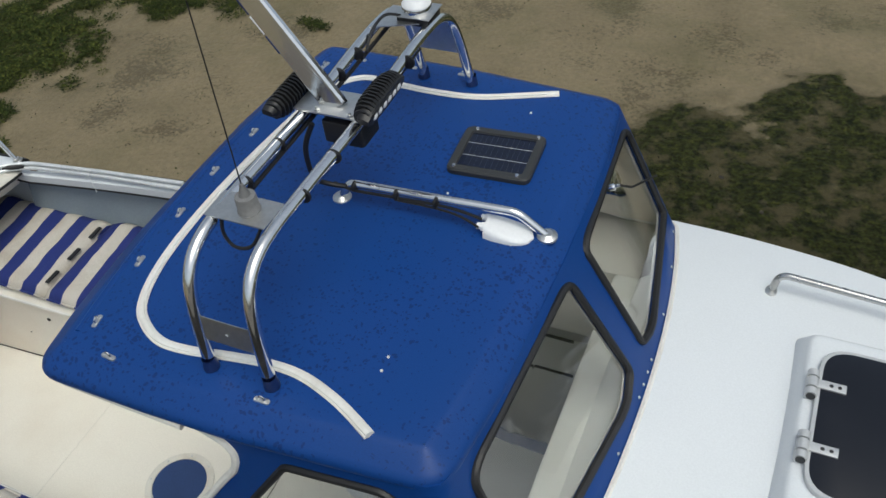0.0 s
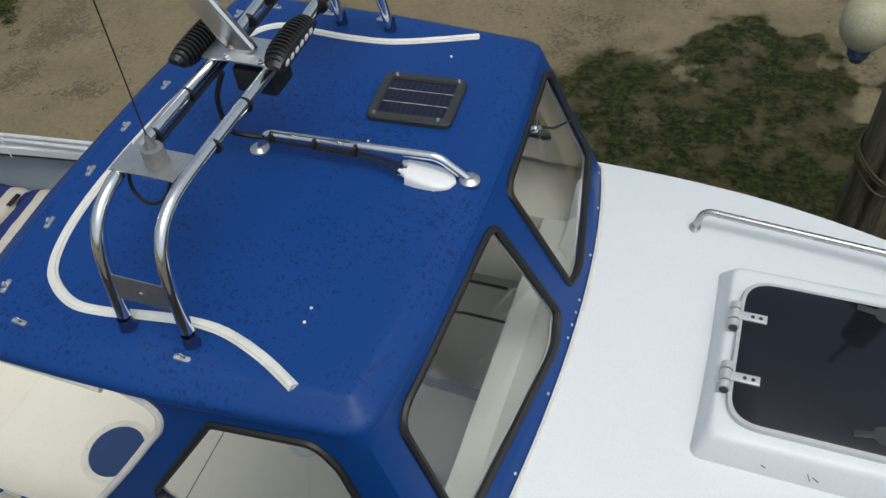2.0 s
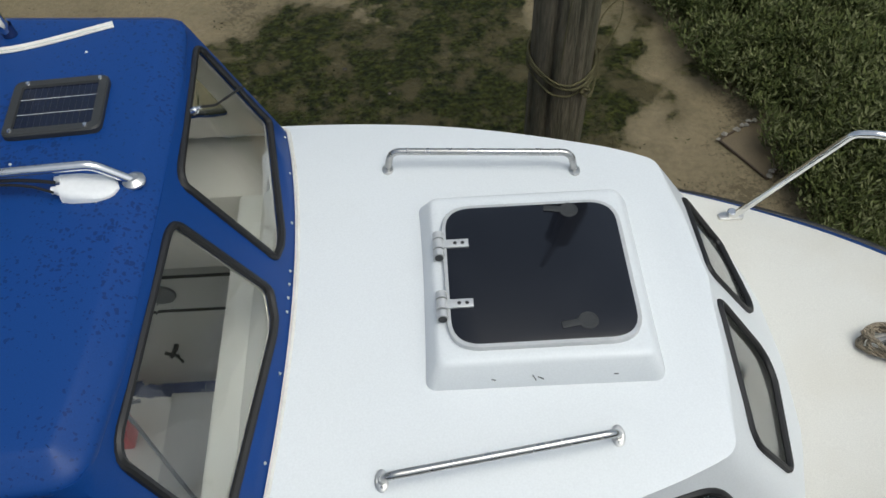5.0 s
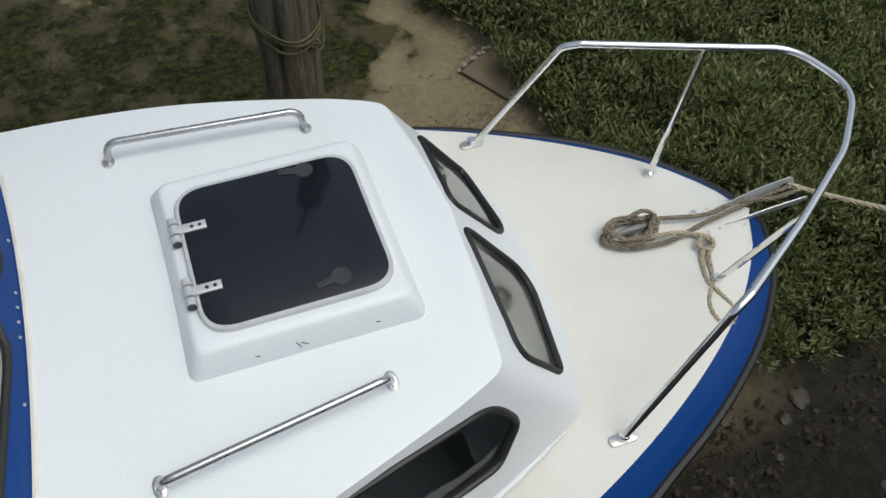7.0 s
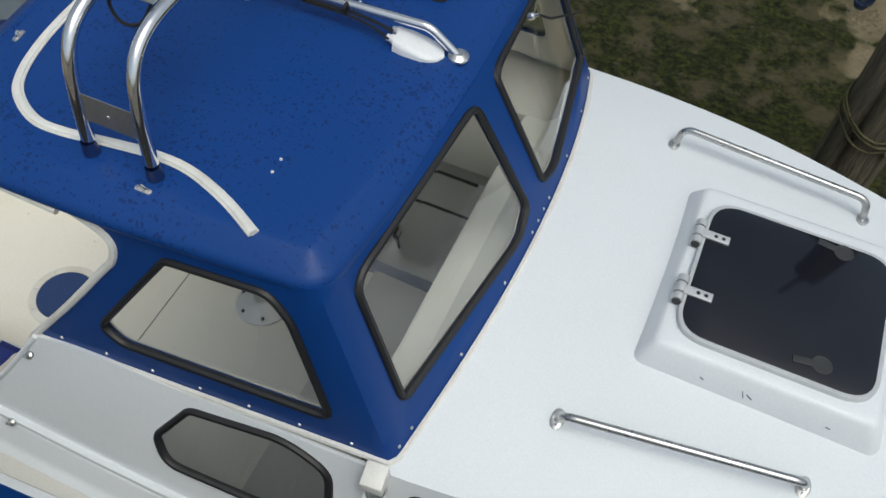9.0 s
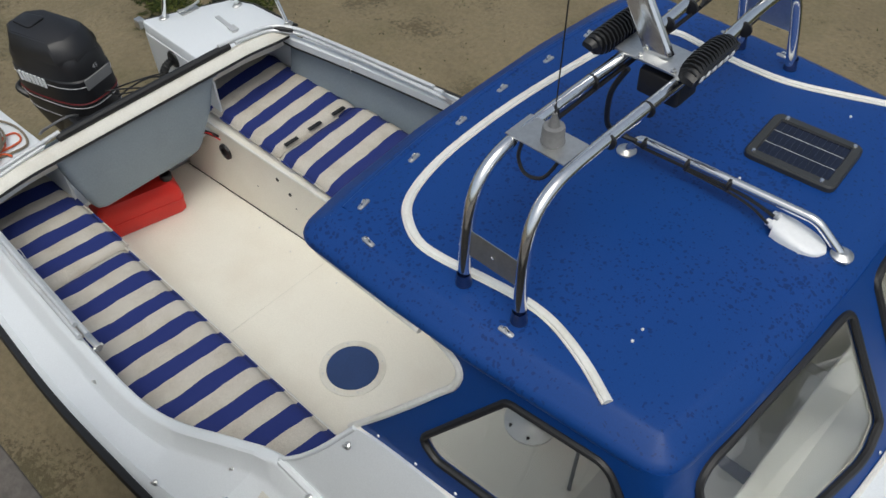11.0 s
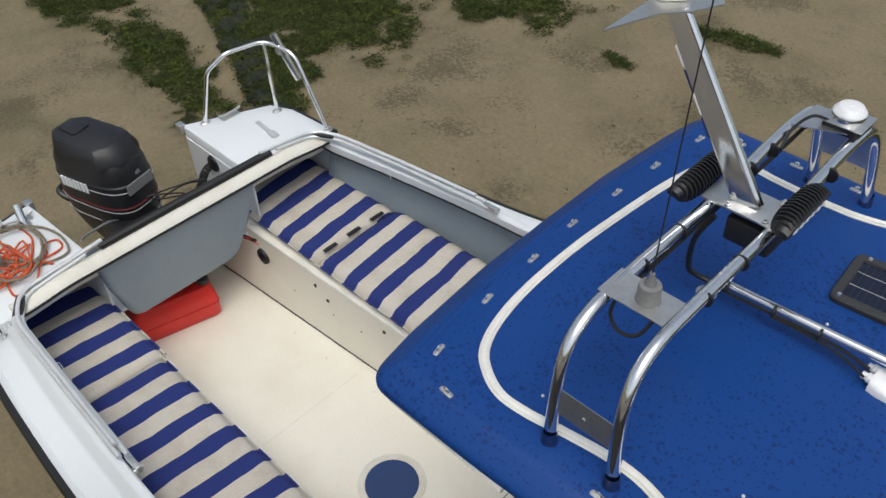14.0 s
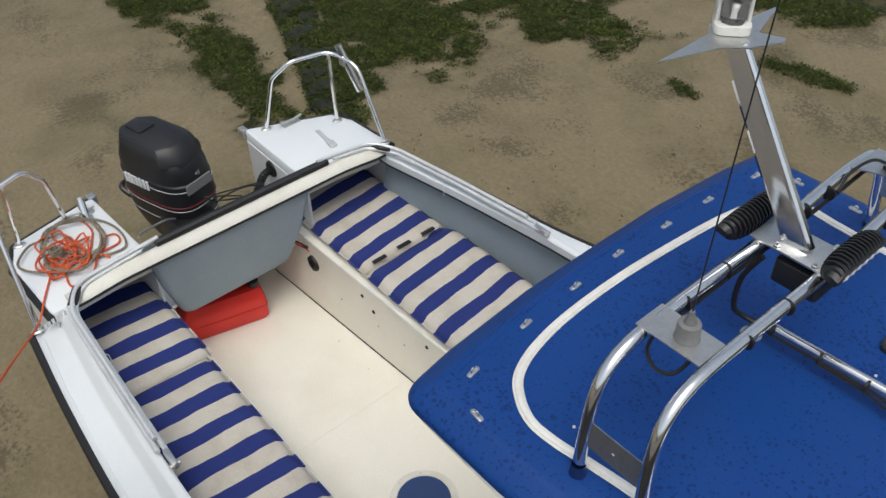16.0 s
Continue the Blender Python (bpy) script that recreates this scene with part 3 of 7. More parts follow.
bm = pane_sheet(outline, holes, 0.045, trunk.place, 0.012, lambda c: Vector((0.6 if c.x > 1.3 else 0, c.y, 0.3)))
part("cabin_wall", bm, M_WHITE, cabin)

bm = bmesh.new()
rows = []
n_half = len(trunk.top) // 2
start = next(i for i, p in enumerate(trunk.top) if p.x > 0.18)
for i in range(start, n_half + 1):
    p = trunk.top[i]
    w = max(1e-4, -p.y)
    row = []
    for j in range(-12, 13):
        u = j / 12
        full_u = u * (w / lerp_table(EDGE, min(p.x, 1.30))[0]) if p.x > 1.30 else u
        z0 = roof_line_z(p.x, 0) if p.x <= 1.30 else roof_line_z(1.30, 0)
        crown = z0 - p.z
        x, y = p.x, abs(w * u)
        foot = foot_x(y) - 0.03
        if x < 1.30:
            x = foot + (x - trunk.top[start].x) * (1.30 - foot) / (1.30 - trunk.top[start].x)
            row.append(Vector((x, min(w * abs(u), smooth_table(EDGE, x)[0]) * (1 if u >= 0 else -1), cabin_z(x, min(y, smooth_table(EDGE, x)[0])))))
        else:
            row.append(Vector((x, w * u, p.z + crown * (1 - abs(u) ** 2.1))))
    rows.append(row)
loft(bm, rows)
bmesh.ops.remove_doubles(bm, verts=bm.verts, dist=1e-4)
bmesh.ops.recalc_face_normals(bm, faces=bm.faces)
if sum(f.normal.z for f in bm.faces) < 0:
    bmesh.ops.reverse_faces(bm, faces=bm.faces)
thicken(bm, 0.012)
part("cabin_roof", bm, M_WHITE, cabin, "white cambered cabin roof", angle=60)

# ---------------------------------------------------------------- wheelhouse


def wheelhouse_lines():
    top, low = [], []
    for i in range(30):
        k = i / 29
        top.append(Vector((-0.98 + 0.90 * k, -0.700 + 0.012 * k, -0.045)))
        x = -0.98 + 1.09 * k
        low.append(Vector((x, -0.812 + 0.05 * k, -0.622 + 0.075 * k)))
    t = fillet([top[-1], (0.015, -0.685, -0.045), (0.045, -0.40, -0.04), (0.055, 0, -0.035)], [0, 0.075, 0.5, 0], 10)
    b = fillet([low[-1], (0.207, -0.757, -0.545), (0.266, -0.42, -0.475), (0.293, 0, -0.435)], [0, 0.045, 0.5, 0], 10)
    b = b[:12] + [Vector((0, -0.68 + 0.68 * i / (len(b) - 13), 0)) for i in range(len(b) - 12)]
    for p in b[4:]:
        if p.y > -0.71:
            p.x = foot_x(p.y)
        p.z = cabin_z(p.x, p.y) - 0.004
    top, low = top[:-1] + t, low[:-1] + b
    top += [Vector((p.x, -p.y, p.z)) for p in reversed(top[:-1])]
    low += [Vector((p.x, -p.y, p.z)) for p in reversed(low[:-1])]
    return top, low


shell = Skirt(*wheelhouse_lines())
wheelhouse = thing("wheelhouse", "blue fibreglass wheelhouse with rubber-sealed windows", "wheelhouse")
holes = []
for s in (1, -1):
    dy = 0.0 if s > 0 else 0.02
    inner = [(0.072, -0.036, -0.066), (0.240, -0.030, -0.362)] if s > 0 else [(0.072, -0.058, -0.066), (0.244, -0.046, -0.370)]
    holes.append(shell.window([(x, y * s + dy, z) for x, y, z in inner + [(0.248, -0.13, -0.394), (0.180, -0.652, -0.424), (0.044, -0.615, -0.080)]], [0.04, 0.055, 0.11, 0.045, 0.05], wheelhouse, "windscreen", M_GLASS))
    holes.append(shell.window([(x, y * s, z) for x, y, z in [(-0.355, -0.709, -0.125), (-0.10, -0.70, -0.098), (-0.05, -0.705, -0.16), (0.045, -0.748, -0.452), (-0.52, -0.775, -0.492), (-0.575, -0.768, -0.452)]], [0.05, 0.07, 0.10, 0.035, 0.05, 0.04], wheelhouse, "side_window", M_GLASS))
rear = [shell.find(p) for p in [(-0.60, -0.706, -0.075), (-0.50, -0.714, -0.122), (-0.50, -0.725, -0.19), (-0.56, -0.735, -0.28), (-0.80, -0.80, -0.605)]]
rear = [(p.x, p.y) for p in spline([(u, v, 0) for u, v in [(rear[0][0], 0.0), *rear, (shell.find((-0.80, -0.80, -0.605))[0], shell.h)]], 6)]
full = shell.us[-1]
outline = [(u, 0) for u in np.linspace(rear[0][0] + 0.02, full - rear[0][0] - 0.02, 110)] + [(full - u, v) for u, v in rear] + [(u, shell.h) for u in np.linspace(full - rear[-1][0] - 0.02, rear[-1][0] + 0.02, 110)] + list(reversed(rear))
bm = pane_sheet(outline, holes, 0.04, shell.place, 0.016, lambda c: Vector((c.x + 0.3, c.y, 0.2)))
part("wheelhouse_wall", bm, M_BLUE, wheelhouse)
bm = pane_sheet(outline, holes, 0.06, lambda u, v: shell.out(u, v, -0.019), 0.004, lambda c: Vector((c.x + 0.3, c.y, 0.2)))
part("wall_lining", bm, M_LINING, wheelhouse, "cream lining inside the wheelhouse")
for s in (1, -1):
    part("foot_ridge", tube([(x, s * (smooth_table(FOOT, x)[0] + 0.004), smooth_table(FOOT, x)[1] + 0.002) for x in np.linspace(-1.03, 1.58, 40)], [0.014] * 32 + [0.014 - 0.0015 * i for i in range(8)], n=8), M_WHITE, cabin)
part("base_bead", tube([shell.out(u, shell.h, 0.004) + Vector((0, 0, 0.002)) for u in np.linspace(rear[-1][0], full - rear[-1][0], 120)], 0.008, n=6), M_STRIP, wheelhouse, "white sealing bead along the wheelhouse foot")
for s in (1, -1):
    line = [shell.out(*p, 0.0) for p in rear]
    line = [Vector((p.x, p.y * s, p.z)) for p in line]
    part("edge_trim", tube(line, 0.010, n=8), M_STRIP, wheelhouse, "white edge trim")

# roof slab with a soft edge
half = [(-1.072, 0.0), (-1.070, -0.26), (-1.046, -0.56), (-1.018, -0.730), (-0.70, -0.730), (-0.474, -0.724), (-0.243, -0.706), (0.02, -0.685), (0.05, -0.40), (0.06, 0.0)]
loop = half + [(x, -y) for x, y in reversed(half[1:-1])]
ring = fillet([(x, y, 0) for x, y in loop], [0.3, 0.3, 0.3, 0.075, 0.3, 0.3, 0.3, 0.085, 0.3, 0.3, 0.3, 0.085, 0.3, 0.3, 0.3, 0.075, 0.3, 0.3], 6, True)
bm = bmesh.new()
m = len(ring)
nor = []
for i in range(m):
    d = (ring[(i + 1) % m] - ring[i - 1]).normalized()
    nor.append(Vector((d.y, -d.x, 0)))
if sum(nn.dot(p - Vector((-0.5, 0, 0))) for nn, p in zip(nor, ring)) < 0:
    nor = [-nn for nn in nor]
prof = [(0.03, -0.070), (0.004, -0.068), (0.0, -0.060), (0.0, -0.050), (0.006, -0.038), (0.016, -0.030), (0.052, -0.007), (0.060, -0.0025), (0.072, 0.0)]
vs = loft(bm, [[p - nn * ins + Vector((0, 0, z)) for p, nn in zip(ring, nor)] for ins, z in prof], True)
cap_ring(bm, vs[-1], 0.06)
cap_ring(bm, vs[0], 0.12)
bmesh.ops.remove_doubles(bm, verts=bm.verts, dist=1e-5)
bmesh.ops.recalc_face_normals(bm, faces=bm.faces)
part("roof", bm, M_ROOF, wheelhouse, "blue wheelhouse roof wet with drizzle", angle=60)
part("headliner", prism([(p.x - nn.x * 0.035, p.y - nn.y * 0.035) for p, nn in zip(ring, nor)], -0.080, -0.0725), M_LINING, wheelhouse, "cream headliner under the roof")
for s in (1, -1):
    part("roof_edge_trim", tube(fillet([(-0.99, s * 0.62, -0.075), (-0.985, s * 0.716, -0.075), (-0.60, s * 0.722, -0.077)], [0, 0.05, 0], 6), 0.009, n=8), M_STRIP, wheelhouse, "white trim under the roof edge")

# ---------------------------------------------------------------- wheelhouse fittings
for k, u in enumerate(np.linspace(rear[-1][0] + 0.08, full - rear[-1][0] - 0.08, 26)):
    p, q = shell.out(u, shell.h * 0.95, 0.002), shell.out(u, shell.h * 0.95, 0.01)
    turn = (q - p).to_track_quat("Z", "Y").to_matrix().to_4x4()
    part("screw_head", lathe([(0.0, 0.003), (0.0035, 0.0025), (0.005, 0)], 8, Matrix.Translation(p) @ turn), M_STEEL_DULL, wheelhouse)
back_line = [(-1.005 + 0.055 * (y / 0.62) ** 2, y, 0.0) for y in np.linspace(-0.62, 0.62, 30)]
part("roof_rib", tube([(x, y, -0.001) for x, y, _ in back_line], 0.010, n=6, flat=0.5), M_ROOF, wheelhouse)

strip = thing("roof_trim_strip", "white vinyl piping curved across the blue roof", "trim strip")
line = spline([(-0.158, -0.640, 0.004), (-0.255, -0.591, 0.004), (-0.362, -0.556, 0.004), (-0.455, -0.551, 0.004), (-0.56, -0.564, 0.004), (-0.655, -0.580, 0.004), (-0.735, -0.580, 0.004), (-0.806, -0.546, 0.004), (-0.852, -0.497, 0.004), (-0.885, -0.405, 0.004), (-0.904, -0.27, 0.004),
               (-0.908, -0.07, 0.004), (-0.894, 0.15, 0.004), (-0.874, 0.33, 0.004), (-0.838, 0.465, 0.004), (-0.765, 0.530, 0.004), (-0.650, 0.524, 0.004), (-0.51, 0.518, 0.004), (-0.372, 0.533, 0.004), (-0.158, 0.611, 0.004)], 6)
part("piping", tube(line, 0.0085, n=10, flat=0.9), M_STRIP, strip)
for s in (1, -1):
    off = []
    for i, p in enumerate(line):
        d = (line[min(i + 1, len(line) - 1)] - line[max(i - 1, 0)]).normalized()
        off.append(p + Vector((d.y, -d.x, 0)) * 0.0095 * s + Vector((0, 0, -0.002)))
    part("welt", tube(off, 0.0035, n=6), M_STRIP, strip)

cap_bm = lambda p: lathe([(0.0, 0.005), (0.002, 0.0045), (0.0036, 0.0025), (0.0036, -0.002)], 10, Matrix.Translation(p))
for p in [(-0.210, -0.444, 0), (-0.208, -0.483, 0), (-0.207, 0.499, 0), (-0.075, -0.03, 0), (-0.30, 0.10, 0), (-0.66, -0.52, 0), (-0.921, -0.655, -0.006)]:
    solo("bolt_cap", cap_bm(p), M_STRIP, "small white plastic bolt cap on the blue roof", "bolt cap", "roof bolt caps")


def padeye(at, turn):
    t = thing("tie_down_eye", "small stainless tie-down eye screwed to the roof", "deck eye", "roof tie-down eyes", at)
    base = prism([(p.x, p.y) for p in fillet([(-0.020, -0.007, 0), (0.020, -0.007, 0), (0.020, 0.007, 0), (-0.020, 0.007, 0)], 0.0068, 4, True)], -0.002, 0.003, 0.001)
    part("base_plate", moved(base, Matrix.Translation(at)), M_STEEL_DULL, t)
    arc = [(0.008 * math.cos(a), 0, 0.002 + 0.013 * math.sin(a)) for a in np.linspace(0, math.pi, 9)]
    part("loop", moved(tube(arc, 0.0024, n=6), Matrix.Translation(at)), M_STEEL, t)
    for sx in (-1, 1):
        part("screw", lathe([(0, 0.0045), (0.002, 0.004), (0.003, 0.002)], 6, Matrix.Translation((at[0] + sx * 0.0145, at[1], at[2]))), M_STEEL_DULL, t)
    t.rotation_euler = (0, 0, radians(turn))
    return t


for x, y, a in [(-0.928, 0.559, 80), (-0.952, 0.358, 84), (-0.961, 0.180, 87), (-0.972, -0.010, 90), (-0.962, -0.189, 93), (-0.952, -0.378, 96), (-0.924, -0.580, 100), (-0.825, -0.658, -5), (-0.418, -0.641, 0), (-0.828, 0.620, 0), (-0.648, 0.624, 0), (-0.471, 0.629, 0)]:
    padeye((x, y, 0.0), a)

# solar panel
solar = thing("solar_panel", "small black-framed solar panel fixed to the roof", "solar panel")
SX0, SX1, SY0, SY1 = -0.1175, 0.1175, -0.0995, 0.0995
solar.location, solar.rotation_euler = (-0.230, 0.2835, 0.0), (0, 0, radians(3.5))
solar_at = Matrix.Translation(solar.location)
bm = bmesh.new()
rr = lambda i, r: rounded(SX0 + i, SX1 - i, SY0 + i, SY1 - i, r, 6)
loft(bm, [[(*p, z) for p in o] for o, z in ((rr(0.0, 0.026), 0.0), (rr(0.0, 0.026), 0.013), (rr(0.004, 0.023), 0.018), (rr(0.023, 0.008), 0.018), (rr(0.026, 0.005), 0.011))], True)
bmesh.ops.recalc_face_normals(bm, faces=bm.faces)
M_FRAME = material("charcoal_plastic", (0.035, 0.037, 0.038), 0.5, broad=12, grain=0.15)
M_CELL = material("solar_cells", (0.006, 0.010, 0.026), 0.16, broad=10, dirt=(0.008, 0.014, 0.04), grain=0.1)
part("frame", moved(bm, solar_at), M_FRAME, solar, "charcoal plastic frame")
part("cell_sheet", moved(box(SX0 + 0.02, SX1 - 0.02, SY0 + 0.02, SY1 - 0.02, 0.002, 0.012, 0), solar_at), M_CELL, solar, "dark blue glossy solar cells")
for y in (-0.024, 0.030):
    part("busbar", moved(box(SX0 + 0.026, SX1 - 0.026, y - 0.0005, y + 0.0005, 0.0118, 0.0128, 0), solar_at), M_STRIP, solar, "pale busbar line")
for k in range(1, 12):
    x = SX0 + 0.026 + (SX1 - SX0 - 0.052) * k / 12
    part("cell_line", moved(box(x - 0.0003, x + 0.0003, SY0 + 0.026, SY1 - 0.026, 0.0118, 0.0123, 0), solar_at), M_FRAME, solar)
for x, y in ((SX0 + 0.022, SY0 + 0.016), (SX1 - 0.035, SY0 + 0.014), (SX0 + 0.035, SY1 - 0.014), (SX1 - 0.022, SY1 - 0.016)):
    part("fixing_screw", lathe([(0, 0.023), (0.005, 0.022), (0.007, 0.017)], 8, solar_at @ Matrix.Translation((x, y, 0))), M_STEEL, solar)


def flange(x, y, z, r=0.026, tilt=None):
    m = Matrix.Translation((x, y, z)) @ (tilt or Matrix())
    return lathe([(r, -0.003), (r, 0.003), (r * 0.8, 0.006), (r * 0.5, 0.012), (0.0, 0.012)], 16, m)


# grab rail on the roof, with its cable and white vent
rail = thing("roof_grab_rail", "stainless grab rail on the roof with taped black cable", "grab rail")
part("rail", tube(fillet([(-0.565, 0.001, 0.0), (-0.535, 0.003, 0.058), (-0.075, 0.024, 0.062), (-0.002, 0.027, 0.002)], [0, 0.035, 0.06, 0], 8), 0.0112, n=12), M_STEEL, rail)
part("foot", flange(-0.565, 0.001, 0.001), M_STEEL_DULL, rail)
part("foot", flange(0.0, 0.027, 0.001), M_STEEL_DULL, rail)
part("cable", tube(spline([(-0.575, -0.004, 0.055), (-0.52, -0.009, 0.047), (-0.42, -0.004, 0.047), (-0.28, 0.004, 0.047), (-0.21, 0.006, 0.040), (-0.165, 0.010, 0.026)], 6), 0.0045, n=6), M_RUBBER, rail, "black cable")
part("cable", tube(spline([(-0.40, -0.006, 0.043), (-0.28, -0.003, 0.041), (-0.215, -0.004, 0.032), (-0.165, -0.016, 0.022)], 6), 0.0035, n=6), M_RUBBER, rail)
for x in (-0.515, -0.395, -0.285):
    part("cable_tie", lathe([(0.0155, -0.003), (0.0155, 0.003)], 12, Matrix.Translation((x, 0.012 + x * 0.03, 0.056)) @ pose(0, 0, 0, 0, 90, 0)), M_RUBBER, rail)
vent = thing("cable_cover", "white plastic scoop-shaped cable cover on the roof", "cable cover")
M_WPLASTIC = material("white_plastic", (0.78, 0.79, 0.8), 0.35, broad=10, amount=0.2, grain=0.05)
bm = bmesh.new()
rows = []
for i in range(15):
    t = i / 14
    x = -0.150 + 0.122 * t
    w = 0.039 * math.sqrt(max(0.0, 1 - max(0, (t - 0.45) / 0.55) ** 2.2)) * (0.88 + 0.12 * min(1, t / 0.2)) + 0.0008
    h = 0.033 * (1 - 0.8 * t ** 1.3)
    rows.append([(x, 0.006 + w * math.cos(a), max(0.0, h * math.sin(a) ** 0.55) + 0.001) for a in np.linspace(0, math.pi, 13)])
loft(bm, rows)
bm.faces.new([v for v in bm.verts if abs(v.co.x + 0.150) < 1e-5])
bmesh.ops.recalc_face_normals(bm, faces=bm.faces)
part("scoop", bm, M_WPLASTIC, vent)
for y in (-0.006, 0.026):
    part("gland", lathe([(0.012, 0), (0.012, 0.012), (0.009, 0.014), (0.009, 0.024), (0.004, 0.026), (0, 0.026)], 12, Matrix.Translation((-0.148, y, 0.018)) @ pose(0, 0, 0, 0, -90, 0)), M_WPLASTIC, vent)

# ---------------------------------------------------------------- arch over the roof
arch = thing("equipment_arch", "polished stainless tubular arch across the wheelhouse roof", "equipment arch")
XF, XR, AZ, AR = -0.445, -0.592, 0.296, 0.0148
ARCH = [(0.600, 0.0), (0.588, 0.085), (0.574, 0.160), (0.556, 0.220), (0.528, 0.260), (0.485, 0.285), (0.425, 0.296), (0.30, 0.298)]
for xa, xb, name in ((-0.417, XF, "front_tube"), (-0.576, XR, "rear_tube")):
    side = [(xa + (xb - xa) * z / 0.3, -y, z) for y, z in ARCH]
    pts = spline(side + [(xb, 0.0, AZ)] + [(x - 0.012, -y - 0.010, z) for x, y, z in reversed(side)], 8)
    part(name, tube(pts, AR, n=16), M_STEEL, arch)
    # navy sleeves paint the blue roof's reflection at the tube ends
    for x, y in ((xa, -0.600), (xa - 0.012, 0.590)):
        part("reflection_sleeve", lathe([(0.019, 0), (0.0185, 0.008), (0.0165, 0.016), (0.0155, 0.034)], 14, Matrix.Translation((x, y, 0))), M_NAVY, arch, "dark blue sleeve standing in for the roof's reflection")
for s, za, zb2, dx in ((-1, 0.088, 0.150, 0.0), (1, 0.12, 0.235, -0.012)):
    plate = box(-0.586 + dx, -0.430 + dx, -0.0012, 0.0012, 0, zb2 - za, 0)
    part("leg_plate", moved(plate, Matrix.Translation((0, s * (0.588 - (0.0 if s < 0 else 0.02)), za)) @ pose(0, 0, 0, 11 * s, 0, 0)), M_STEEL_DULL, arch, "stainless brace plate between the legs")
    part("plate_bolt", lathe([(0.004, 0), (0.0035, 0.003), (0, 0.004)], 6, Matrix.Translation((-0.508 + dx, s * (0.582 - (0.0 if s < 0 else 0.02)) - 0.003, (za + zb2) / 2)) @ pose(0, 0, 0, 90, 0, 0)), M_STEEL_DULL, arch)
part("equipment_plate", box(XR - 0.014, XF - 0.010, -0.436, -0.354, AZ + 0.013, AZ + 0.016, 0), M_STEEL_DULL, arch, "flat stainless equipment plate")
part("equipment_plate", moved(prism([(-0.03, -0.05), (0.12, 0.01), (0.12, 0.075), (-0.02, 0.075)], 0, 0.003), Matrix.Translation((XR + 0.02, 0.39, AZ + 0.014))), M_STEEL_DULL, arch, "cut stainless plate under the receiver")
part("mast_plate", box(XR - 0.02, XF + 0.012, -0.048, 0.05, AZ + 0.014, AZ + 0.020, 0.001), M_STEEL_DULL, arch, "stained stainless mast plate")
for x, y in ((-0.55, -0.04), (-0.46, -0.04), (-0.46, 0.045)):
    part("plate_bolt", lathe([(0.008, 0), (0.008, 0.005), (0.004, 0.006), (0.004, 0.011), (0, 0.011)], 6, Matrix.Translation((x, y, AZ + 0.020))), M_STEEL_DULL, arch)
part("cable_loom", tube(spline([(XF - 0.01, 0.33, AZ - 0.02), (XF - 0.012, 0.1, AZ - 0.022), (XF - 0.06, -0.03, AZ - 0.03)], 8), 0.006, n=6), M_RUBBER, arch, "black cable loom")
part("cable_loom", tube(spline([(XR + 0.006, 0.42, AZ - 0.018), (XR + 0.008, 0.2, AZ - 0.021), (XR + 0.01, 0.0, AZ - 0.02), (XR + 0.012, -0.34, AZ - 0.02)], 8), 0.006, n=6), M_RUBBER, arch, "black cable loom")
part("drop_cable", tube(spline([(-0.57, -0.045, AZ - 0.02), (-0.60, -0.055, 0.20), (-0.605, -0.045, 0.10), (-0.585, -0.02, 0.062), (-0.54, -0.006, 0.052)], 8), 0.007, n=8), M_RUBBER, arch, "black cable drooping to the roof rail")
for x in (XF, XR):
    for y in (-0.30, -0.16, 0.14, 0.24):
        part("cable_tie", lathe([(0.0195, -0.003), (0.0195, 0.003)], 12, Matrix.Translation((x + 0.002, y, AZ - 0.003)) @ pose(0, 0, 0, 90, 0, 0)), M_RUBBER, arch)

# mast with its light
mast = thing("light_mast", "leaning polished stainless mast carrying a white light", "mast")
FOOT_M, HEAD = Vector((-0.515, 0.0, AZ + 0.02)), Vector((-0.765, 0.0, 0.700))
ax = (HEAD - FOOT_M)
bm = bmesh.new()
rows = []
for i in range(9):
    t = i / 8
    c = FOOT_M + ax * t
    w = 0.66 - 0.14 * t
    rows.append([c + Vector((x * w, y * w, 0.3 * x * w)) for x, y in ((-0.046, -0.028), (-0.040, -0.026), (0.022, -0.018), (0.032, -0.014), (0.037, -0.006), (0.037, 0.006), (0.032, 0.014), (0.022, 0.018), (-0.046, 0.024))])
loft(bm, rows)
bmesh.ops.recalc_face_normals(bm, faces=bm.faces)
part("blade", thicken(bm, 0.0025), M_STEEL, mast, "bent stainless blade reflecting its surroundings", angle=16)
for i in range(4):
    t0 = 0.42 + i * 0.12
    part("tape_band", moved(box(-0.010, 0.004, -0.002, 0.002, -0.025, 0.025, 0.0005), Matrix.Translation(FOOT_M + ax * t0 + Vector((-0.026, -0.019 + 0.006 * t0, -0.012))) @ ax.to_track_quat("Z", "Y").to_matrix().to_4x4()), M_NAVY if i % 2 == 0 else M_WPLASTIC, mast)
star = [(-0.056, -0.185), (-0.008, -0.050), (0.030, -0.012), (0.066, 0.062), (0.058, 0.078), (0.006, 0.060), (-0.030, 0.182), (-0.036, 0.182), (-0.050, 0.050), (-0.085, 0.020), (-0.060, -0.020)]
part("head_plate", moved(prism(star, 0, 0.003), Matrix.Translation(HEAD)), M_STEEL_DULL, mast, "four-pointed stainless plate at the masthead")
LP = HEAD + Vector((-0.040, 0.030, 0.0045))
lamp = thing("masthead_light", "white-cased masthead light with a clear ribbed lens", "navigation light", "", LP)
lamp.rotation_euler = (0, 0, radians(-50))
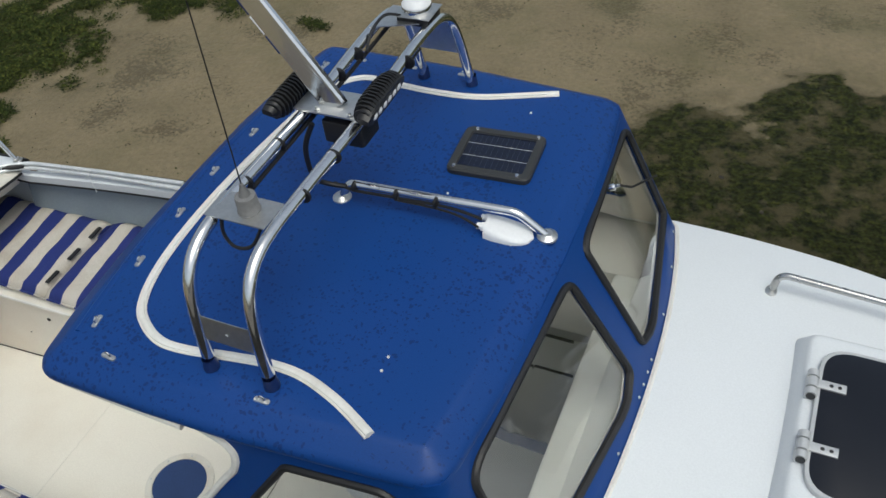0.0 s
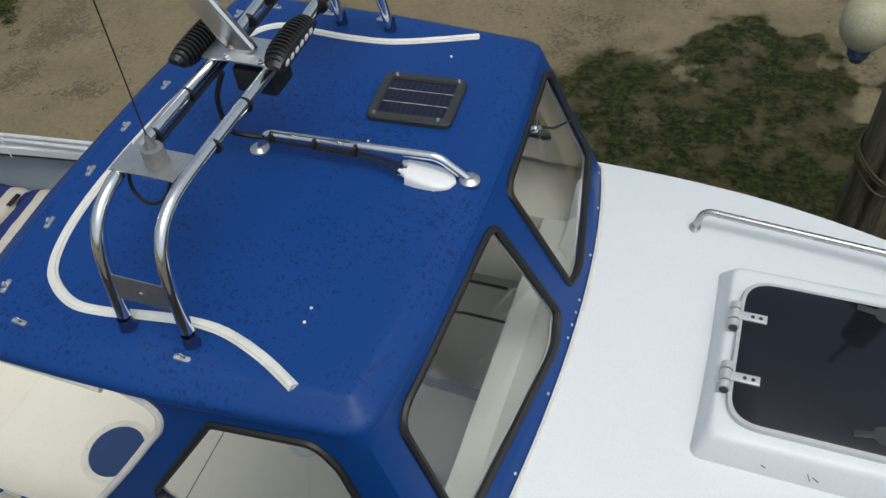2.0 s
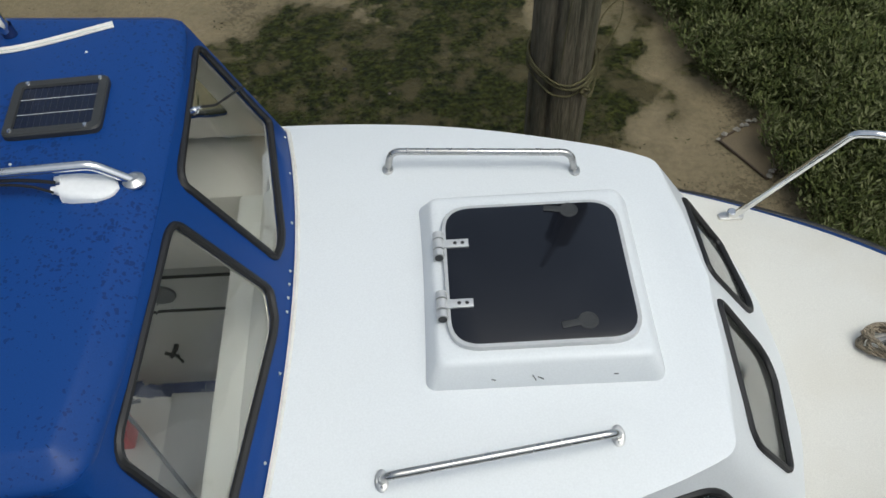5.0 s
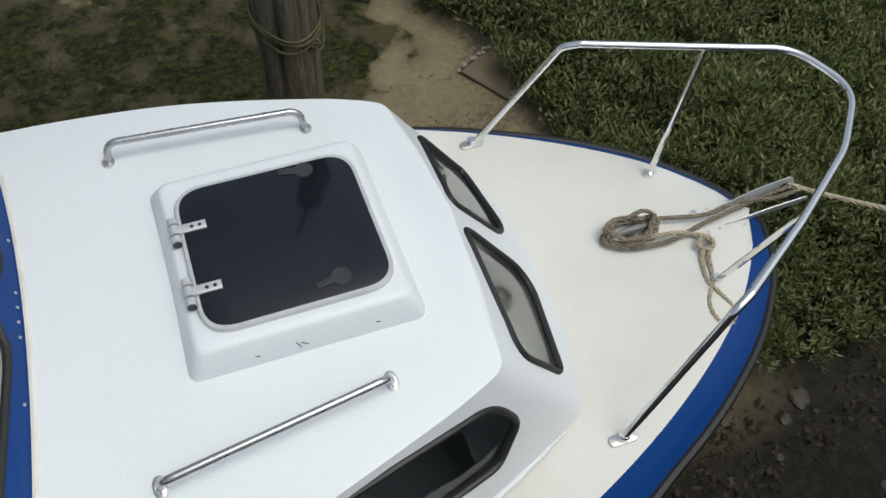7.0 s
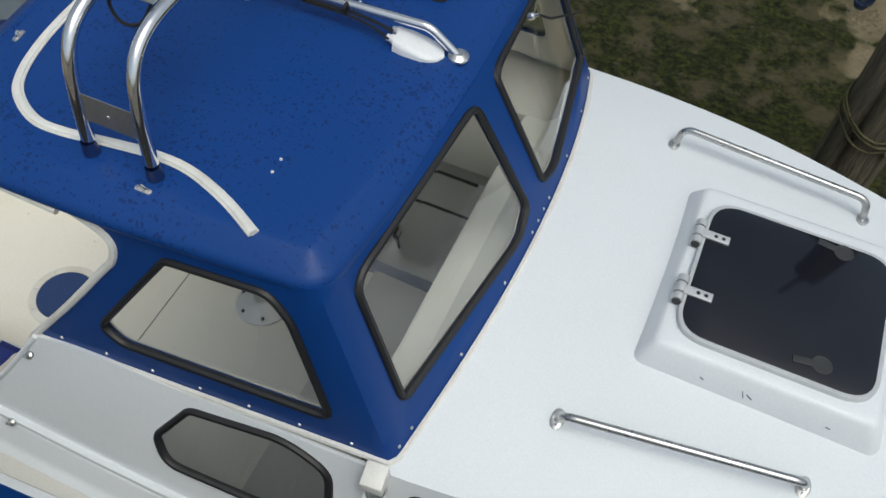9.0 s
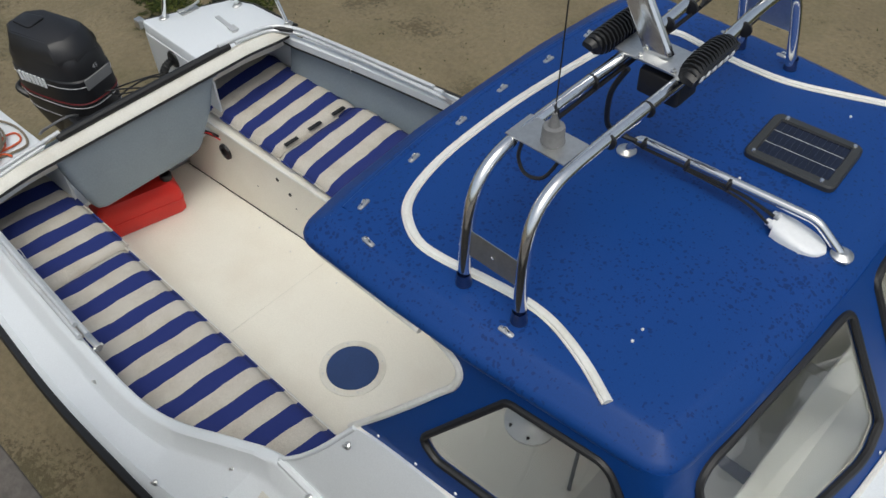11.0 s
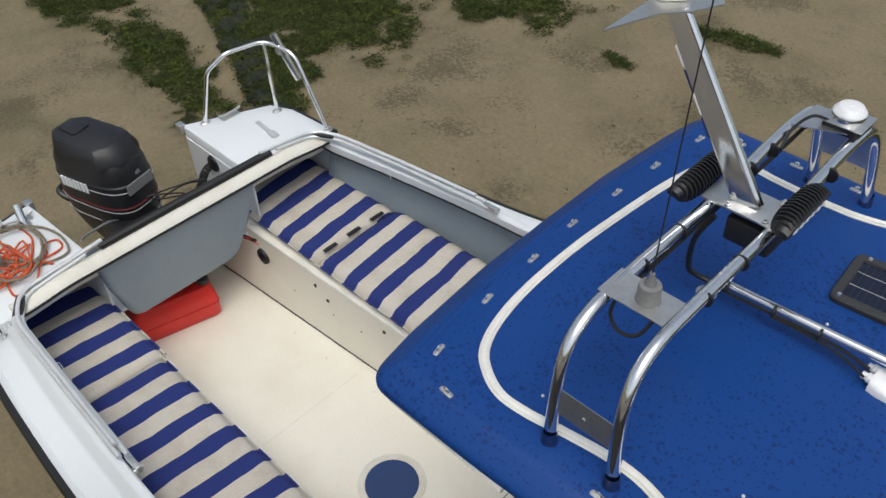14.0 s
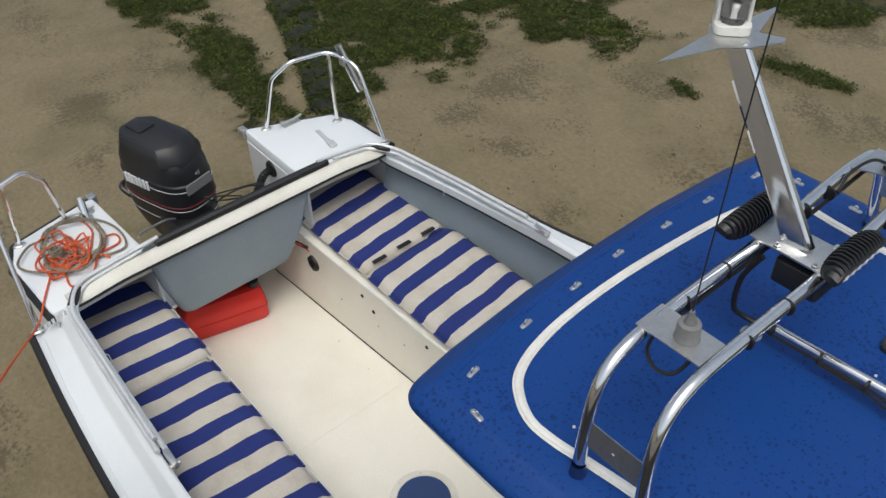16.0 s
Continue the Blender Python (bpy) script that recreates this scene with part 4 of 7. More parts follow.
part("base", moved(prism(rounded(-0.040, 0.034, -0.038, 0.038, 0.024), 0, 0.018, 0.003), Matrix.Translation(LP)), M_STRIP, lamp)
M_LENS = glass("clear_lens", (0.95, 0.96, 0.95), 0.15)
M_LENS.node_tree.nodes["Principled BSDF"].inputs["Transmission Weight"].default_value = 0.9
part("lens", lathe([(0.025, 0.018), (0.027, 0.03), (0.025, 0.04), (0.027, 0.05), (0.025, 0.06), (0.027, 0.07), (0.025, 0.08), (0.0, 0.08)], 16, Matrix.Translation(LP)), M_LENS, lamp)
part("back_shell", moved(join(box(-0.042, -0.028, -0.034, 0.034, 0.0, 0.10, 0.006), box(-0.035, 0.004, -0.036, -0.027, 0.0, 0.10, 0.003), box(-0.035, 0.004, 0.027, 0.036, 0.0, 0.10, 0.003)), Matrix.Translation(LP)), M_STRIP, lamp, "cream lamp case")
part("bulb", lathe([(0.006, 0.018), (0.006, 0.045), (0.009, 0.052), (0.009, 0.062), (0, 0.068)], 10, Matrix.Translation(LP)), M_STEEL, lamp)
part("cap", moved(prism(rounded(-0.038, 0.03, -0.034, 0.034, 0.022), 0.08, 0.102, 0.008), Matrix.Translation(LP)), M_STRIP, lamp)


def floodlight(at, facing, label):
    t = thing("led_floodlight", label, "floodlight", "floodlights on the arch", at)
    mt = Matrix.Translation(at) @ pose(0, 0, 0, 0, 12 * facing, 0 if facing > 0 else 180)
    swell = lambda u: math.sqrt(max(0.0, 1 - abs(u) ** 3.2))
    dee = lambda k: [(0.020, -0.026 * k), (0.020, 0.024 * k), (0.008, 0.033 * k), (-0.012 * k, 0.031 * k), (-0.027 * k, 0.018 * k), (-0.031 * k, 0.0), (-0.027 * k, -0.018 * k), (-0.010 * k, -0.029 * k)]
    bm = bmesh.new()
    vs = loft(bm, [[(x, 0.098 * u, z) for x, z in dee(0.86 * max(0.3, swell(u)))] for u in np.linspace(-1, 1, 17)], True)
    bm.faces.new(vs[0])
    bm.faces.new(vs[-1][::-1])
    bmesh.ops.recalc_face_normals(bm, faces=bm.faces)
    part("body", moved(bm, mt), M_PLASTIC, t)
    for k in range(15):
        u = -0.86 + 1.72 * k / 14
        bm = bmesh.new()
        vs = loft(bm, [[(x - 0.004, 0.098 * u + dy, z) for x, z in dee(1.06 * max(0.4, swell(u)))] for dy in (-0.0021, 0.0021)], True)
        bm.faces.new(vs[0])
        bm.faces.new(vs[-1][::-1])
        bmesh.ops.recalc_face_normals(bm, faces=bm.faces)
        part("cooling_fin", moved(bm, mt), M_PLASTIC, t)
    part("lens_bar", moved(box(0.017, 0.0212, -0.078, 0.078, -0.018, 0.014, 0.001), mt), M_FRAME, t)
    for k in range(6):
        part("led_lens", moved(lathe([(0.0, 0.004), (0.007, 0.002), (0.010, 0)], 10, pose(0, 0, 0, 0, 90, 0)), mt @ Matrix.Translation((0.0215, -0.062 + 0.025 * k, -0.002))), M_WPLASTIC, t)
    part("bracket", moved(box(-0.006, 0.006, -0.02, 0.02, -0.05, -0.02, 0.002), mt), M_STEEL_DULL, t)
    return t


floodlight((-0.418, 0.034, AZ + 0.030), 1, "black finned LED floodlight facing the bow")
floodlight((-0.652, 0.008, AZ + 0.022), -1, "black finned LED floodlight facing the stern")
solo("junction_box", moved(prism(rounded(-0.055, 0.055, -0.045, 0.045, 0.012), -0.03, 0.03, 0.006), Matrix.Translation((-0.49, 0.0, AZ - 0.036))), M_PLASTIC, "black plastic box under the mast plate", "junction box")

# aerial
aerial = thing("whip_aerial", "grey based whip aerial with a thin dark rod", "aerial")
AP = Vector((-0.516, -0.393, AZ + 0.016))
part("base", lathe([(0.026, 0), (0.026, 0.003), (0.0245, 0.005), (0.0235, 0.036), (0.022, 0.040), (0.013, 0.042), (0.010, 0.052), (0.0055, 0.064), (0.005, 0.071), (0.0, 0.072)], 20, Matrix.Translation(AP)), M_GREY, aerial, "grey tapered base")
part("rod", tube([AP + Vector((0, 0, 0.07)), AP + Vector((0.012, 0.008, 0.6)), AP + Vector((0.03, 0.02, 1.25))], [0.0016, 0.0013, 0.0009], n=6), M_RUBBER, aerial)
part("lead", tube(spline([AP + Vector((-0.05, -0.035, -0.005)), AP + Vector((-0.055, -0.04, -0.05)), AP + Vector((-0.03, -0.045, -0.078)), AP + Vector((0.01, -0.035, -0.07)), AP + Vector((0.03, 0.0, -0.02))], 8), 0.0042, n=6), M_RUBBER, aerial, "looped black lead")

gps = thing("gps_dome", "white puck receiver on a black bracket on the arch", "receiver")
GP = Vector((-0.500, 0.43, AZ + 0.018))
part("bracket", moved(box(-0.045, 0.05, -0.04, 0.04, -0.012, 0.012, 0.004), Matrix.Translation(GP)), M_PLASTIC, gps)
part("base_plate", moved(box(-0.05, 0.055, -0.045, 0.045, 0.0125, 0.0155, 0.001), Matrix.Translation(GP)), M_STEEL_DULL, gps)
part("dome", lathe([(0.0405, 0.034), (0.0405, 0.037), (0.030, 0.050), (0.027, 0.0515), (0.006, 0.0515), (0.004, 0.053), (0.0, 0.053)], 28, Matrix.Translation(GP)), M_WPLASTIC, gps)
part("band", lathe([(0.040, 0.0155), (0.041, 0.018), (0.041, 0.031), (0.0395, 0.0338), (0.0, 0.0338)], 16, Matrix.Translation(GP)), M_STEEL, gps, "bright band below the cap")
part("lead", tube(spline([GP + Vector((-0.03, -0.03, 0.01)), GP + Vector((-0.06, -0.07, 0.03)), GP + Vector((-0.085, -0.11, 0.0)), GP + Vector((-0.08, -0.16, -0.03))], 8), 0.004, n=6), M_RUBBER, gps)

# small clamp on the port windscreen edge
clip = thing("wiper_arm", "short windscreen wiper arm with a chrome clip", "wiper")
part("spindle", lathe([(0.010, 0), (0.010, 0.012), (0.005, 0.016), (0.005, 0.03), (0, 0.03)], 12, Matrix.Translation((0.085, 0.30, -0.045)) @ pose(0, 0, 0, 0, 60, 0)), M_STEEL, clip)
part("arm", tube([(0.11, 0.30, -0.03), (0.135, 0.33, -0.055), (0.165, 0.52, -0.16)], 0.0035, n=6), M_RUBBER, clip)

# ---------------------------------------------------------------- foredeck hatch and rails
hatch = thing("deck_hatch", "closed smoked deck hatch in an aluminium frame on a white plinth", "deck hatch")
zb = -0.50
bm = bmesh.new()
rows = []
for ins, z in ((0.0, zb), (0.002, -0.455), (0.028, -0.400), (0.034, -0.392), (0.042, -0.388), (0.06, -0.387)):
    rows.append([(x, y, z) for x, y in rounded(0.632 + ins, 1.232 - ins, -0.302 + ins, 0.308 - ins, 0.03, 5)])
vs = loft(bm, rows, True)
bm.faces.new(vs[-1])
bmesh.ops.recalc_face_normals(bm, faces=bm.faces)
part("plinth", bm, M_WHITE, hatch, "white moulded plinth with small chips")
HX0, HX1, HY0, HY1 = 0.694, 1.181, -0.236, 0.224
M_ALU = material("anodised_aluminium", (0.6, 0.61, 0.61), 0.4, 0.35, broad=15, grain=0.08)
outer, inner = rounded(HX0, HX1, HY0, HY1, 0.085, 7), rounded(HX0 + 0.011, HX1 - 0.011, HY0 + 0.011, HY1 - 0.011, 0.075, 7)
bm = bmesh.new()
loft(bm, [[(*p, z) for p in o] for o, z in ((outer, -0.392), (outer, -0.374), (rounded(HX0 + 0.002, HX1 - 0.002, HY0 + 0.002, HY1 - 0.002, 0.083, 7), -0.372), (inner, -0.372), (inner, -0.385))], True)
bmesh.ops.recalc_face_normals(bm, faces=bm.faces)
part("frame", bm, M_ALU, hatch, "silver aluminium frame")
M_ACRYL = material("dark_acrylic", (0.008, 0.0095, 0.0145), 0.10, broad=9, dirt=(0.017, 0.019, 0.026), amount=0.5, grain=0.1, fine=60, bump=0.02)
part("lens", prism(rounded(HX0 + 0.010, HX1 - 0.010, HY0 + 0.010, HY1 - 0.010, 0.076, 7), -0.386, -0.3715, 0.002), M_ACRYL, hatch, "near-black smoked acrylic lens")
for y in (0.082, -0.112):
    h = part("hinge", join(box(0.678, 0.764, y - 0.006, y + 0.020, -0.3715, -0.3655, 0.001), lathe([(0.0145, -0.014), (0.0145, 0.014)], 16, Matrix.Translation((0.684, y + 0.004, -0.370)) @ pose(0, 0, 0, 90, 0, 0)), box(0.668, 0.70, y - 0.036, y + 0.040, -0.390, -0.374, 0.003)), M_ALU, hatch, "cast aluminium hinge")
    for x in (0.728, 0.748):
        part("hinge_screw", lathe([(0.0052, -0.0005), (0.0052, 0.0008), (0, 0.0008)], 10, Matrix.Translation((x, y + 0.007, -0.3655))), M_RUBBER, h)
    for dy in (-0.026, 0.033):
        part("hinge_knuckle", lathe([(0.0, -0.0105), (0.0148, -0.010), (0.0148, 0.010), (0.0, 0.0105)], 16, Matrix.Translation((0.684, y + dy, -0.370)) @ pose(0, 0, 0, 90, 0, 0)), M_ALU, h)
    part("pin_cap", lathe([(0.0, -0.002), (0.0115, -0.0015), (0.0115, 0.0015), (0.0, 0.002)], 14, Matrix.Translation((0.684, y - 0.038, -0.370)) @ pose(0, 0, 0, 90, 0, 0)), M_FRAME, h)
for y, s in ((0.188, 1), (-0.174, -1)):
    p = Matrix.Translation((1.045, y, -0.3712)) @ pose(0, 0, 0, 0, 0, -9 * s)
    part("latch", join(moved(lathe([(0.026, 0), (0.025, 0.002), (0.022, 0.0025), (0.020, 0.001), (0, 0.001)], 20), p), moved(box(-0.068, -0.018, -0.010, 0.010, 0, 0.0022, 0.001), p)), M_FRAME, hatch, "dark latch seen through the lens")
for x, y, w, a in ((0.80, -0.297, 0.006, 30), (0.90, -0.297, 0.014, 70), (0.915, -0.298, 0.010, 40), (1.10, -0.298, 0.006, 10)):
    part("chip", moved(box(-w, w, -0.001, 0.001, -0.0008, 0.0008, 0), Matrix.Translation((x, y, -0.425)) @ pose(0, 0, 0, 0, a, 0)), M_RUBBER, hatch)


def deck_rail(x0, y0, x1, y1, label):
    t = thing("grab_rail", label, "grab rail", "cabin roof grab rails")
    a, b = Vector((x0, y0, 0)), Vector((x1, y1, 0))
    for p in (a, b):
        p.z = cabin_z(p.x, p.y)
    s = 1 if y0 > 0 else -1
    up = Vector((0, s * 0.018, 0.062))
    d = (b - a).normalized()
    part("rail", tube(fillet([a, a + up * 0.98 + d * 0.012, b + up * 0.98 - d * 0.012, b], [0, 0.042, 0.042, 0], 10), 0.0105, n=12), M_RAIL, t)
    for p in (a, b):
        part("foot", moved(lathe([(0.017, -0.002), (0.017, 0.004), (0.013, 0.007), (0, 0.007)], 14), Matrix.Translation(p) @ pose(0, 0, 0, -14 * s, 0, 0) @ Matrix.Diagonal((1, 1.6, 1, 1))), M_STEEL_DULL, t, "oval stainless foot")
        for dy in (-0.018, 0.018):
            part("screw", lathe([(0.004, 0.003), (0.004, 0.007), (0, 0.008)], 8, Matrix.Translation(p + Vector((0, dy, 0)))), M_STEEL, t)


deck_rail(0.544, 0.480, 1.107, 0.434, "stainless grab rail on the port cabin roof")
deck_rail(0.521, -0.513, 1.087, -0.437, "stainless grab rail on the starboard cabin roof")

# bow rail
bow = thing("bow_rail", "polished stainless pulpit rail round the bow", "pulpit rail")
path = fillet([(1.748, 0.607, -0.945), (1.975, 0.505, -0.458), (2.03, 0.480, -0.44), (2.36, 0.362, -0.44), (2.68, 0.250, -0.44), (2.765, 0.03, -0.44), (2.58, -0.175, -0.44), (2.30, -0.365, -0.44), (2.035, -0.525, -0.44), (1.985, -0.545, -0.458), (1.728, -0.615, -0.955)], [0, 0.05, 0.05, 0.3, 0.16, 0.16, 0.4, 0.4, 0.05, 0.05, 0], 8)
part("rail", tube(path, 0.0125, n=12), M_STEEL, bow)
for s in (1, -1):
    part("stanchion", tube([(2.290, 0.262, -0.955), (2.413, 0.343, -0.442)] if s > 0 else [(2.290, -0.215, -0.955), (2.33, -0.345, -0.442)], 0.011, n=10), M_STEEL, bow)
    for x, y in ((1.740, 0.611), (2.290, 0.262 if s > 0 else 0.215)):
        f = part("foot", prism([(p.x, p.y) for p in fillet([(x - 0.045, s * y - 0.017, 0), (x + 0.045, s * y - 0.017, 0), (x + 0.045, s * y + 0.017, 0), (x - 0.045, s * y + 0.017, 0)], 0.016, 5, True)], -0.962, -0.946, 0.002), M_STEEL_DULL, bow, "oval stainless foot plate")
        part("collar", lathe([(0.017, 0), (0.017, 0.02), (0.013, 0.024)], 12, Matrix.Translation((x, s * y, -0.946))), M_STEEL, f)

roller = thing("bow_roller", "stainless anchor roller channel at the stem", "bow roller")
part("deck_plate", box(2.34, 2.50, -0.06, 0.06, -0.932, -0.925, 0.002), M_STEEL_DULL, roller, "screwed stainless deck plate")
for s in (1, -1):
    part("cheek", moved(prism([(p.x, p.y) for p in fillet([(2.40, -0.012, 0), (2.70, 0.0, 0), (2.755, 0.022, 0), (2.735, 0.055, 0), (2.60, 0.045, 0), (2.44, 0.012, 0)], 0.02, 4, True)], -0.002, 0.002), Matrix.Translation((0, s * 0.034, -0.925)) @ pose(0, 0, 0, 90 - 14 * s, 0, 0)), M_ALU, roller)
part("wheel", lathe([(0.022, -0.036), (0.014, -0.01), (0.014, 0.01), (0.022, 0.036)], 14, Matrix.Translation((2.71, 0, -0.905)) @ pose(0, 0, 0, 90, 0, 0)), M_PLASTIC, roller)
for x in (2.355, 2.40):
    for s in (-1, 1):
        part("screw", lathe([(0.006, 0), (0.005, 0.003), (0, 0.004)], 8, Matrix.Translation((x, s * 0.045, -0.925))), M_STEEL, roller)


def rope_mat(name, a, b):
    m = material(name, a, 0.8, broad=14, dirt=b, amount=0.9, grain=0.3, fine=300, bump=0.5)
    n, l = m.node_tree.nodes, m.node_tree.links
    w = n.new("ShaderNodeTexWave")
    w.inputs["Scale"].default_value, w.inputs["Distortion"].default_value = 45, 1.5
    w.bands_direction = "DIAGONAL"
    co = n.new("ShaderNodeTexCoord")
    l.new(co.outputs["Object"], w.inputs["Vector"])
    bp = n.new("ShaderNodeBump")
    bp.inputs["Strength"].default_value, bp.inputs["Distance"].default_value = 0.8, 0.004
    l.new(w.outputs["Fac"], bp.inputs["Height"])
    l.new(bp.outputs[0], n["Principled BSDF"].inputs["Normal"])
    return m


M_ROPE = rope_mat("weathered_rope", (0.30, 0.25, 0.18), (0.17, 0.14, 0.10))
M_CREAM = rope_mat("cream_rope", (0.58, 0.50, 0.36), (0.42, 0.36, 0.26))
M_ORANGE = rope_mat("orange_cord", (0.75, 0.13, 0.04), (0.6, 0.09, 0.03))


def laid(pts, r, strands=3, pitch=9.0, n=7, steps=7):
    """A laid rope: strands twisted round a line."""
    line = spline(pts, steps)
    dense = []
    for a, b in zip(line, line[1:]):
        k = max(1, int((b - a).length / (r * 1.2)))
        dense += [a.lerp(b, i / k) for i in range(k)]
    dense.append(line[-1])
    out = bmesh.new()
    run, side = 0.0, None
    frames = []
    for i, p in enumerate(dense):
        d = (dense[min(i + 1, len(dense) - 1)] - dense[max(i - 1, 0)]).normalized()
        if side is None:
            side = d.orthogonal().normalized()
        side = (side - d * side.dot(d)).normalized()
        frames.append((p, side.copy(), d.cross(side), run))
        if i + 1 < len(dense):
            run += (dense[i + 1] - p).length
    for s in range(strands):
        sweep(out, [p + (u * math.cos(q / (r * pitch) * 6.283 + s * 6.283 / strands) + v * math.sin(q / (r * pitch) * 6.283 + s * 6.283 / strands)) * r * 0.48 for p, u, v, q in frames], r * 0.58, n=n)
    return out


cleat = thing("deck_cleat", "horned grey cleat on the foredeck under coiled rope", "cleat")
part("horns", tube([(2.02, 0.03, -0.895), (2.06, 0.03, -0.888), (2.12, 0.03, -0.888), (2.16, 0.03, -0.895)], [0.006, 0.011, 0.011, 0.006], n=8), M_GREY, cleat)
part("stem", lathe([(0.018, -0.945), (0.014, -0.90), (0.012, -0.888)], 10, Matrix.Translation((2.09, 0.03, 0))), M_GREY, cleat)
moor = thing("mooring_rope", "weathered grey mooring rope turned on the bow cleat", "rope")
turns = []
for i in range(46):
    a = i * 0.62
    turns.append((2.085 + (0.085 + 0.02 * math.sin(i * 1.7)) * math.cos(a), 0.03 + (0.05 + 0.012 * math.sin(i * 2.3)) * math.sin(a), -0.918 + 0.0011 * i + 0.008 * math.sin(i * 1.1)))
part("cleat_turns", laid(turns, 0.0085, n=6, steps=3), M_ROPE, moor)
part("lead", laid([(2.06, -0.03, -0.905), (2.2, -0.045, -0.905), (2.34, -0.02, -0.90), (2.5, 0.0, -0.893), (2.62, 0.012, -0.887), (2.72, 0.012, -0.874)], 0.0085, n=6), M_ROPE, moor)
part("lead", laid([(2.09, 0.07, -0.90), (2.22, 0.045, -0.90), (2.36, 0.01, -0.895), (2.5, 0.015, -0.886), (2.62, -0.008, -0.886), (2.72, -0.012, -0.874)], 0.0085, n=6), M_ROPE, moor)
painter = thing("cream_rope_tail", "knotted cream rope hanging over the bow edge", "rope")
part("tail", laid([(2.12, -0.01, -0.90), (2.22, -0.025, -0.895), (2.29, -0.045, -0.905), (2.345, -0.075, -0.915), (2.32, -0.115, -0.91), (2.28, -0.095, -0.905), (2.31, -0.07, -0.90), (2.335, -0.10, -0.905), (2.30, -0.135, -0.915), (2.285, -0.19, -0.93), (2.26, -0.235, -0.94), (2.225, -0.28, -0.942), (2.215, -0.33, -0.945), (2.235, -0.37, -0.955), (2.275, -0.365, -0.965), (2.295, -0.325, -0.955), (2.275, -0.27, -0.94), (2.255, -0.215, -0.935), (2.27, -0.15, -0.925), (2.29, -0.11, -0.91)], 0.0085, n=6), M_CREAM, painter)
stay = thing("shore_line", "cream rope running from the bow to the bank", "rope")
part("line", laid([(2.70, 0.02, -0.872), (2.78, -0.03, -0.885), (3.0, -0.14, -0.93), (3.6, -0.43, -1.04), (4.6, -0.92, -1.30), (6.2, -1.70, -2.1)], 0.010, n=6), M_CREAM, stay)

# starboard navigation light
nav = thing("navigation_light", "cream cased green navigation light on the cabin side", "navigation light")
NP = Matrix.Translation((0.183, -0.805, -0.565)) @ pose(0, 0, 0, 0, 0, 6) @ Matrix.Scale(0.88, 4)
bm = box(-0.034, 0.034, -0.036, 0.03, 0.0, 0.055, 0.006)
for v in bm.verts:
    if v.co.z > 0.02:
        v.co.z += 0.25 * v.co.y
        v.co.x *= 0.93
part("case", moved(join(bm, box(-0.034, 0.034, 0.0, 0.028, -0.075, 0.0, 0.004), box(-0.03, 0.03, -0.03, 0.01, -0.085, -0.068, 0.005)), NP), M_STRIP, nav)
M_GREEN = material("green_lens", (0.0, 0.05, 0.045), 0.12, broad=20)
part("lens", moved(lathe([(0.028, -0.07), (0.029, -0.03), (0.028, 0.002)], 16, Matrix.Translation((0, -0.004, 0))), NP), M_GREEN, nav, "dark green lens")

# ---------------------------------------------------------------- cockpit


def bench(s):
    low, top = ((0.257, 0.405), (0.325, 0.385)) if s > 0 else ((-0.545, -0.545), (-0.548, -0.548))
    y1 = s * (1.0 if s > 0 else 1.05)
    t = thing("bench_locker", "cream painted bench locker along the cockpit side", "bench locker", "cockpit bench lockers")
    xa, xb = -3.72, -0.98
    z0, z1 = FLOOR_Z + 0.002, BENCH_Z - 0.018

    def on(x, z):
        k, h = (x - xa) / (xb - xa), (z - z0) / (z1 - z0)
        return (low[0] + (low[1] - low[0]) * k) * (1 - h) + (top[0] + (top[1] - top[0]) * k) * h

    bm = bmesh.new()
    loft(bm, [[(x, on(x, z), z) for z in np.linspace(z0, z1, 6)] for x in np.linspace(xa, xb, 20)])
    bmesh.ops.recalc_face_normals(bm, faces=bm.faces)
    if sum(f.normal.y for f in bm.faces) * s > 0:
        bmesh.ops.reverse_faces(bm, faces=bm.faces)
    part("front_panel", thicken(bm, 0.012), M_FLOOR, t)
    o = [(xa, on(xa, z1) - s * 0.008), (xb, on(xb, z1) - s * 0.008), (xb, y1), (xa, y1)]
    part("top", prism(o, z1, BENCH_Z, 0.004), M_FLOOR, t)
    part("end_panel", box(xb - 0.015, xb, on(xb, z1) + s * 0.03, y1, z0, z1, 0), M_FLOOR, t)
    for x, z in ((-2.86, -1.75), (-2.76, -1.80), (-2.32, -1.74), (-2.05, -1.78)):
        part("bolt", lathe([(0.012, 0), (0.011, 0.005), (0, 0.007)], 8, Matrix.Translation((x, on(x, z), z)) @ pose(0, 0, 0, 90 * s, 0, 0)), M_RUBBER, t)
    for x, z in ((-3.05, -1.90), (-2.72, -1.88), (-2.5, -1.86)):
        part("screw_hole", lathe([(0.005, 0), (0.004, 0.002), (0, 0.002)], 8, Matrix.Translation((x, on(x, z), z)) @ pose(0, 0, 0, 90 * s, 0, 0)), M_RUBBER, t)
    part("ledge_bead", tube([(xa + 0.02, on(xa, z1) - s * 0.004, BENCH_Z + 0.003), (xb - 0.01, on(xb, z1) - s * 0.004, BENCH_Z + 0.003)], 0.009, n=6), M_STRIP, t)
    if s > 0:
        part("joint_line", tube([(x, on(x, z0) - 0.002, FLOOR_Z + 0.003) for x in (xa, xb)], 0.0035, n=5), M_RUBBER, t, "dirty joint along the floor")
    return t


bench(1)
bench(-1)


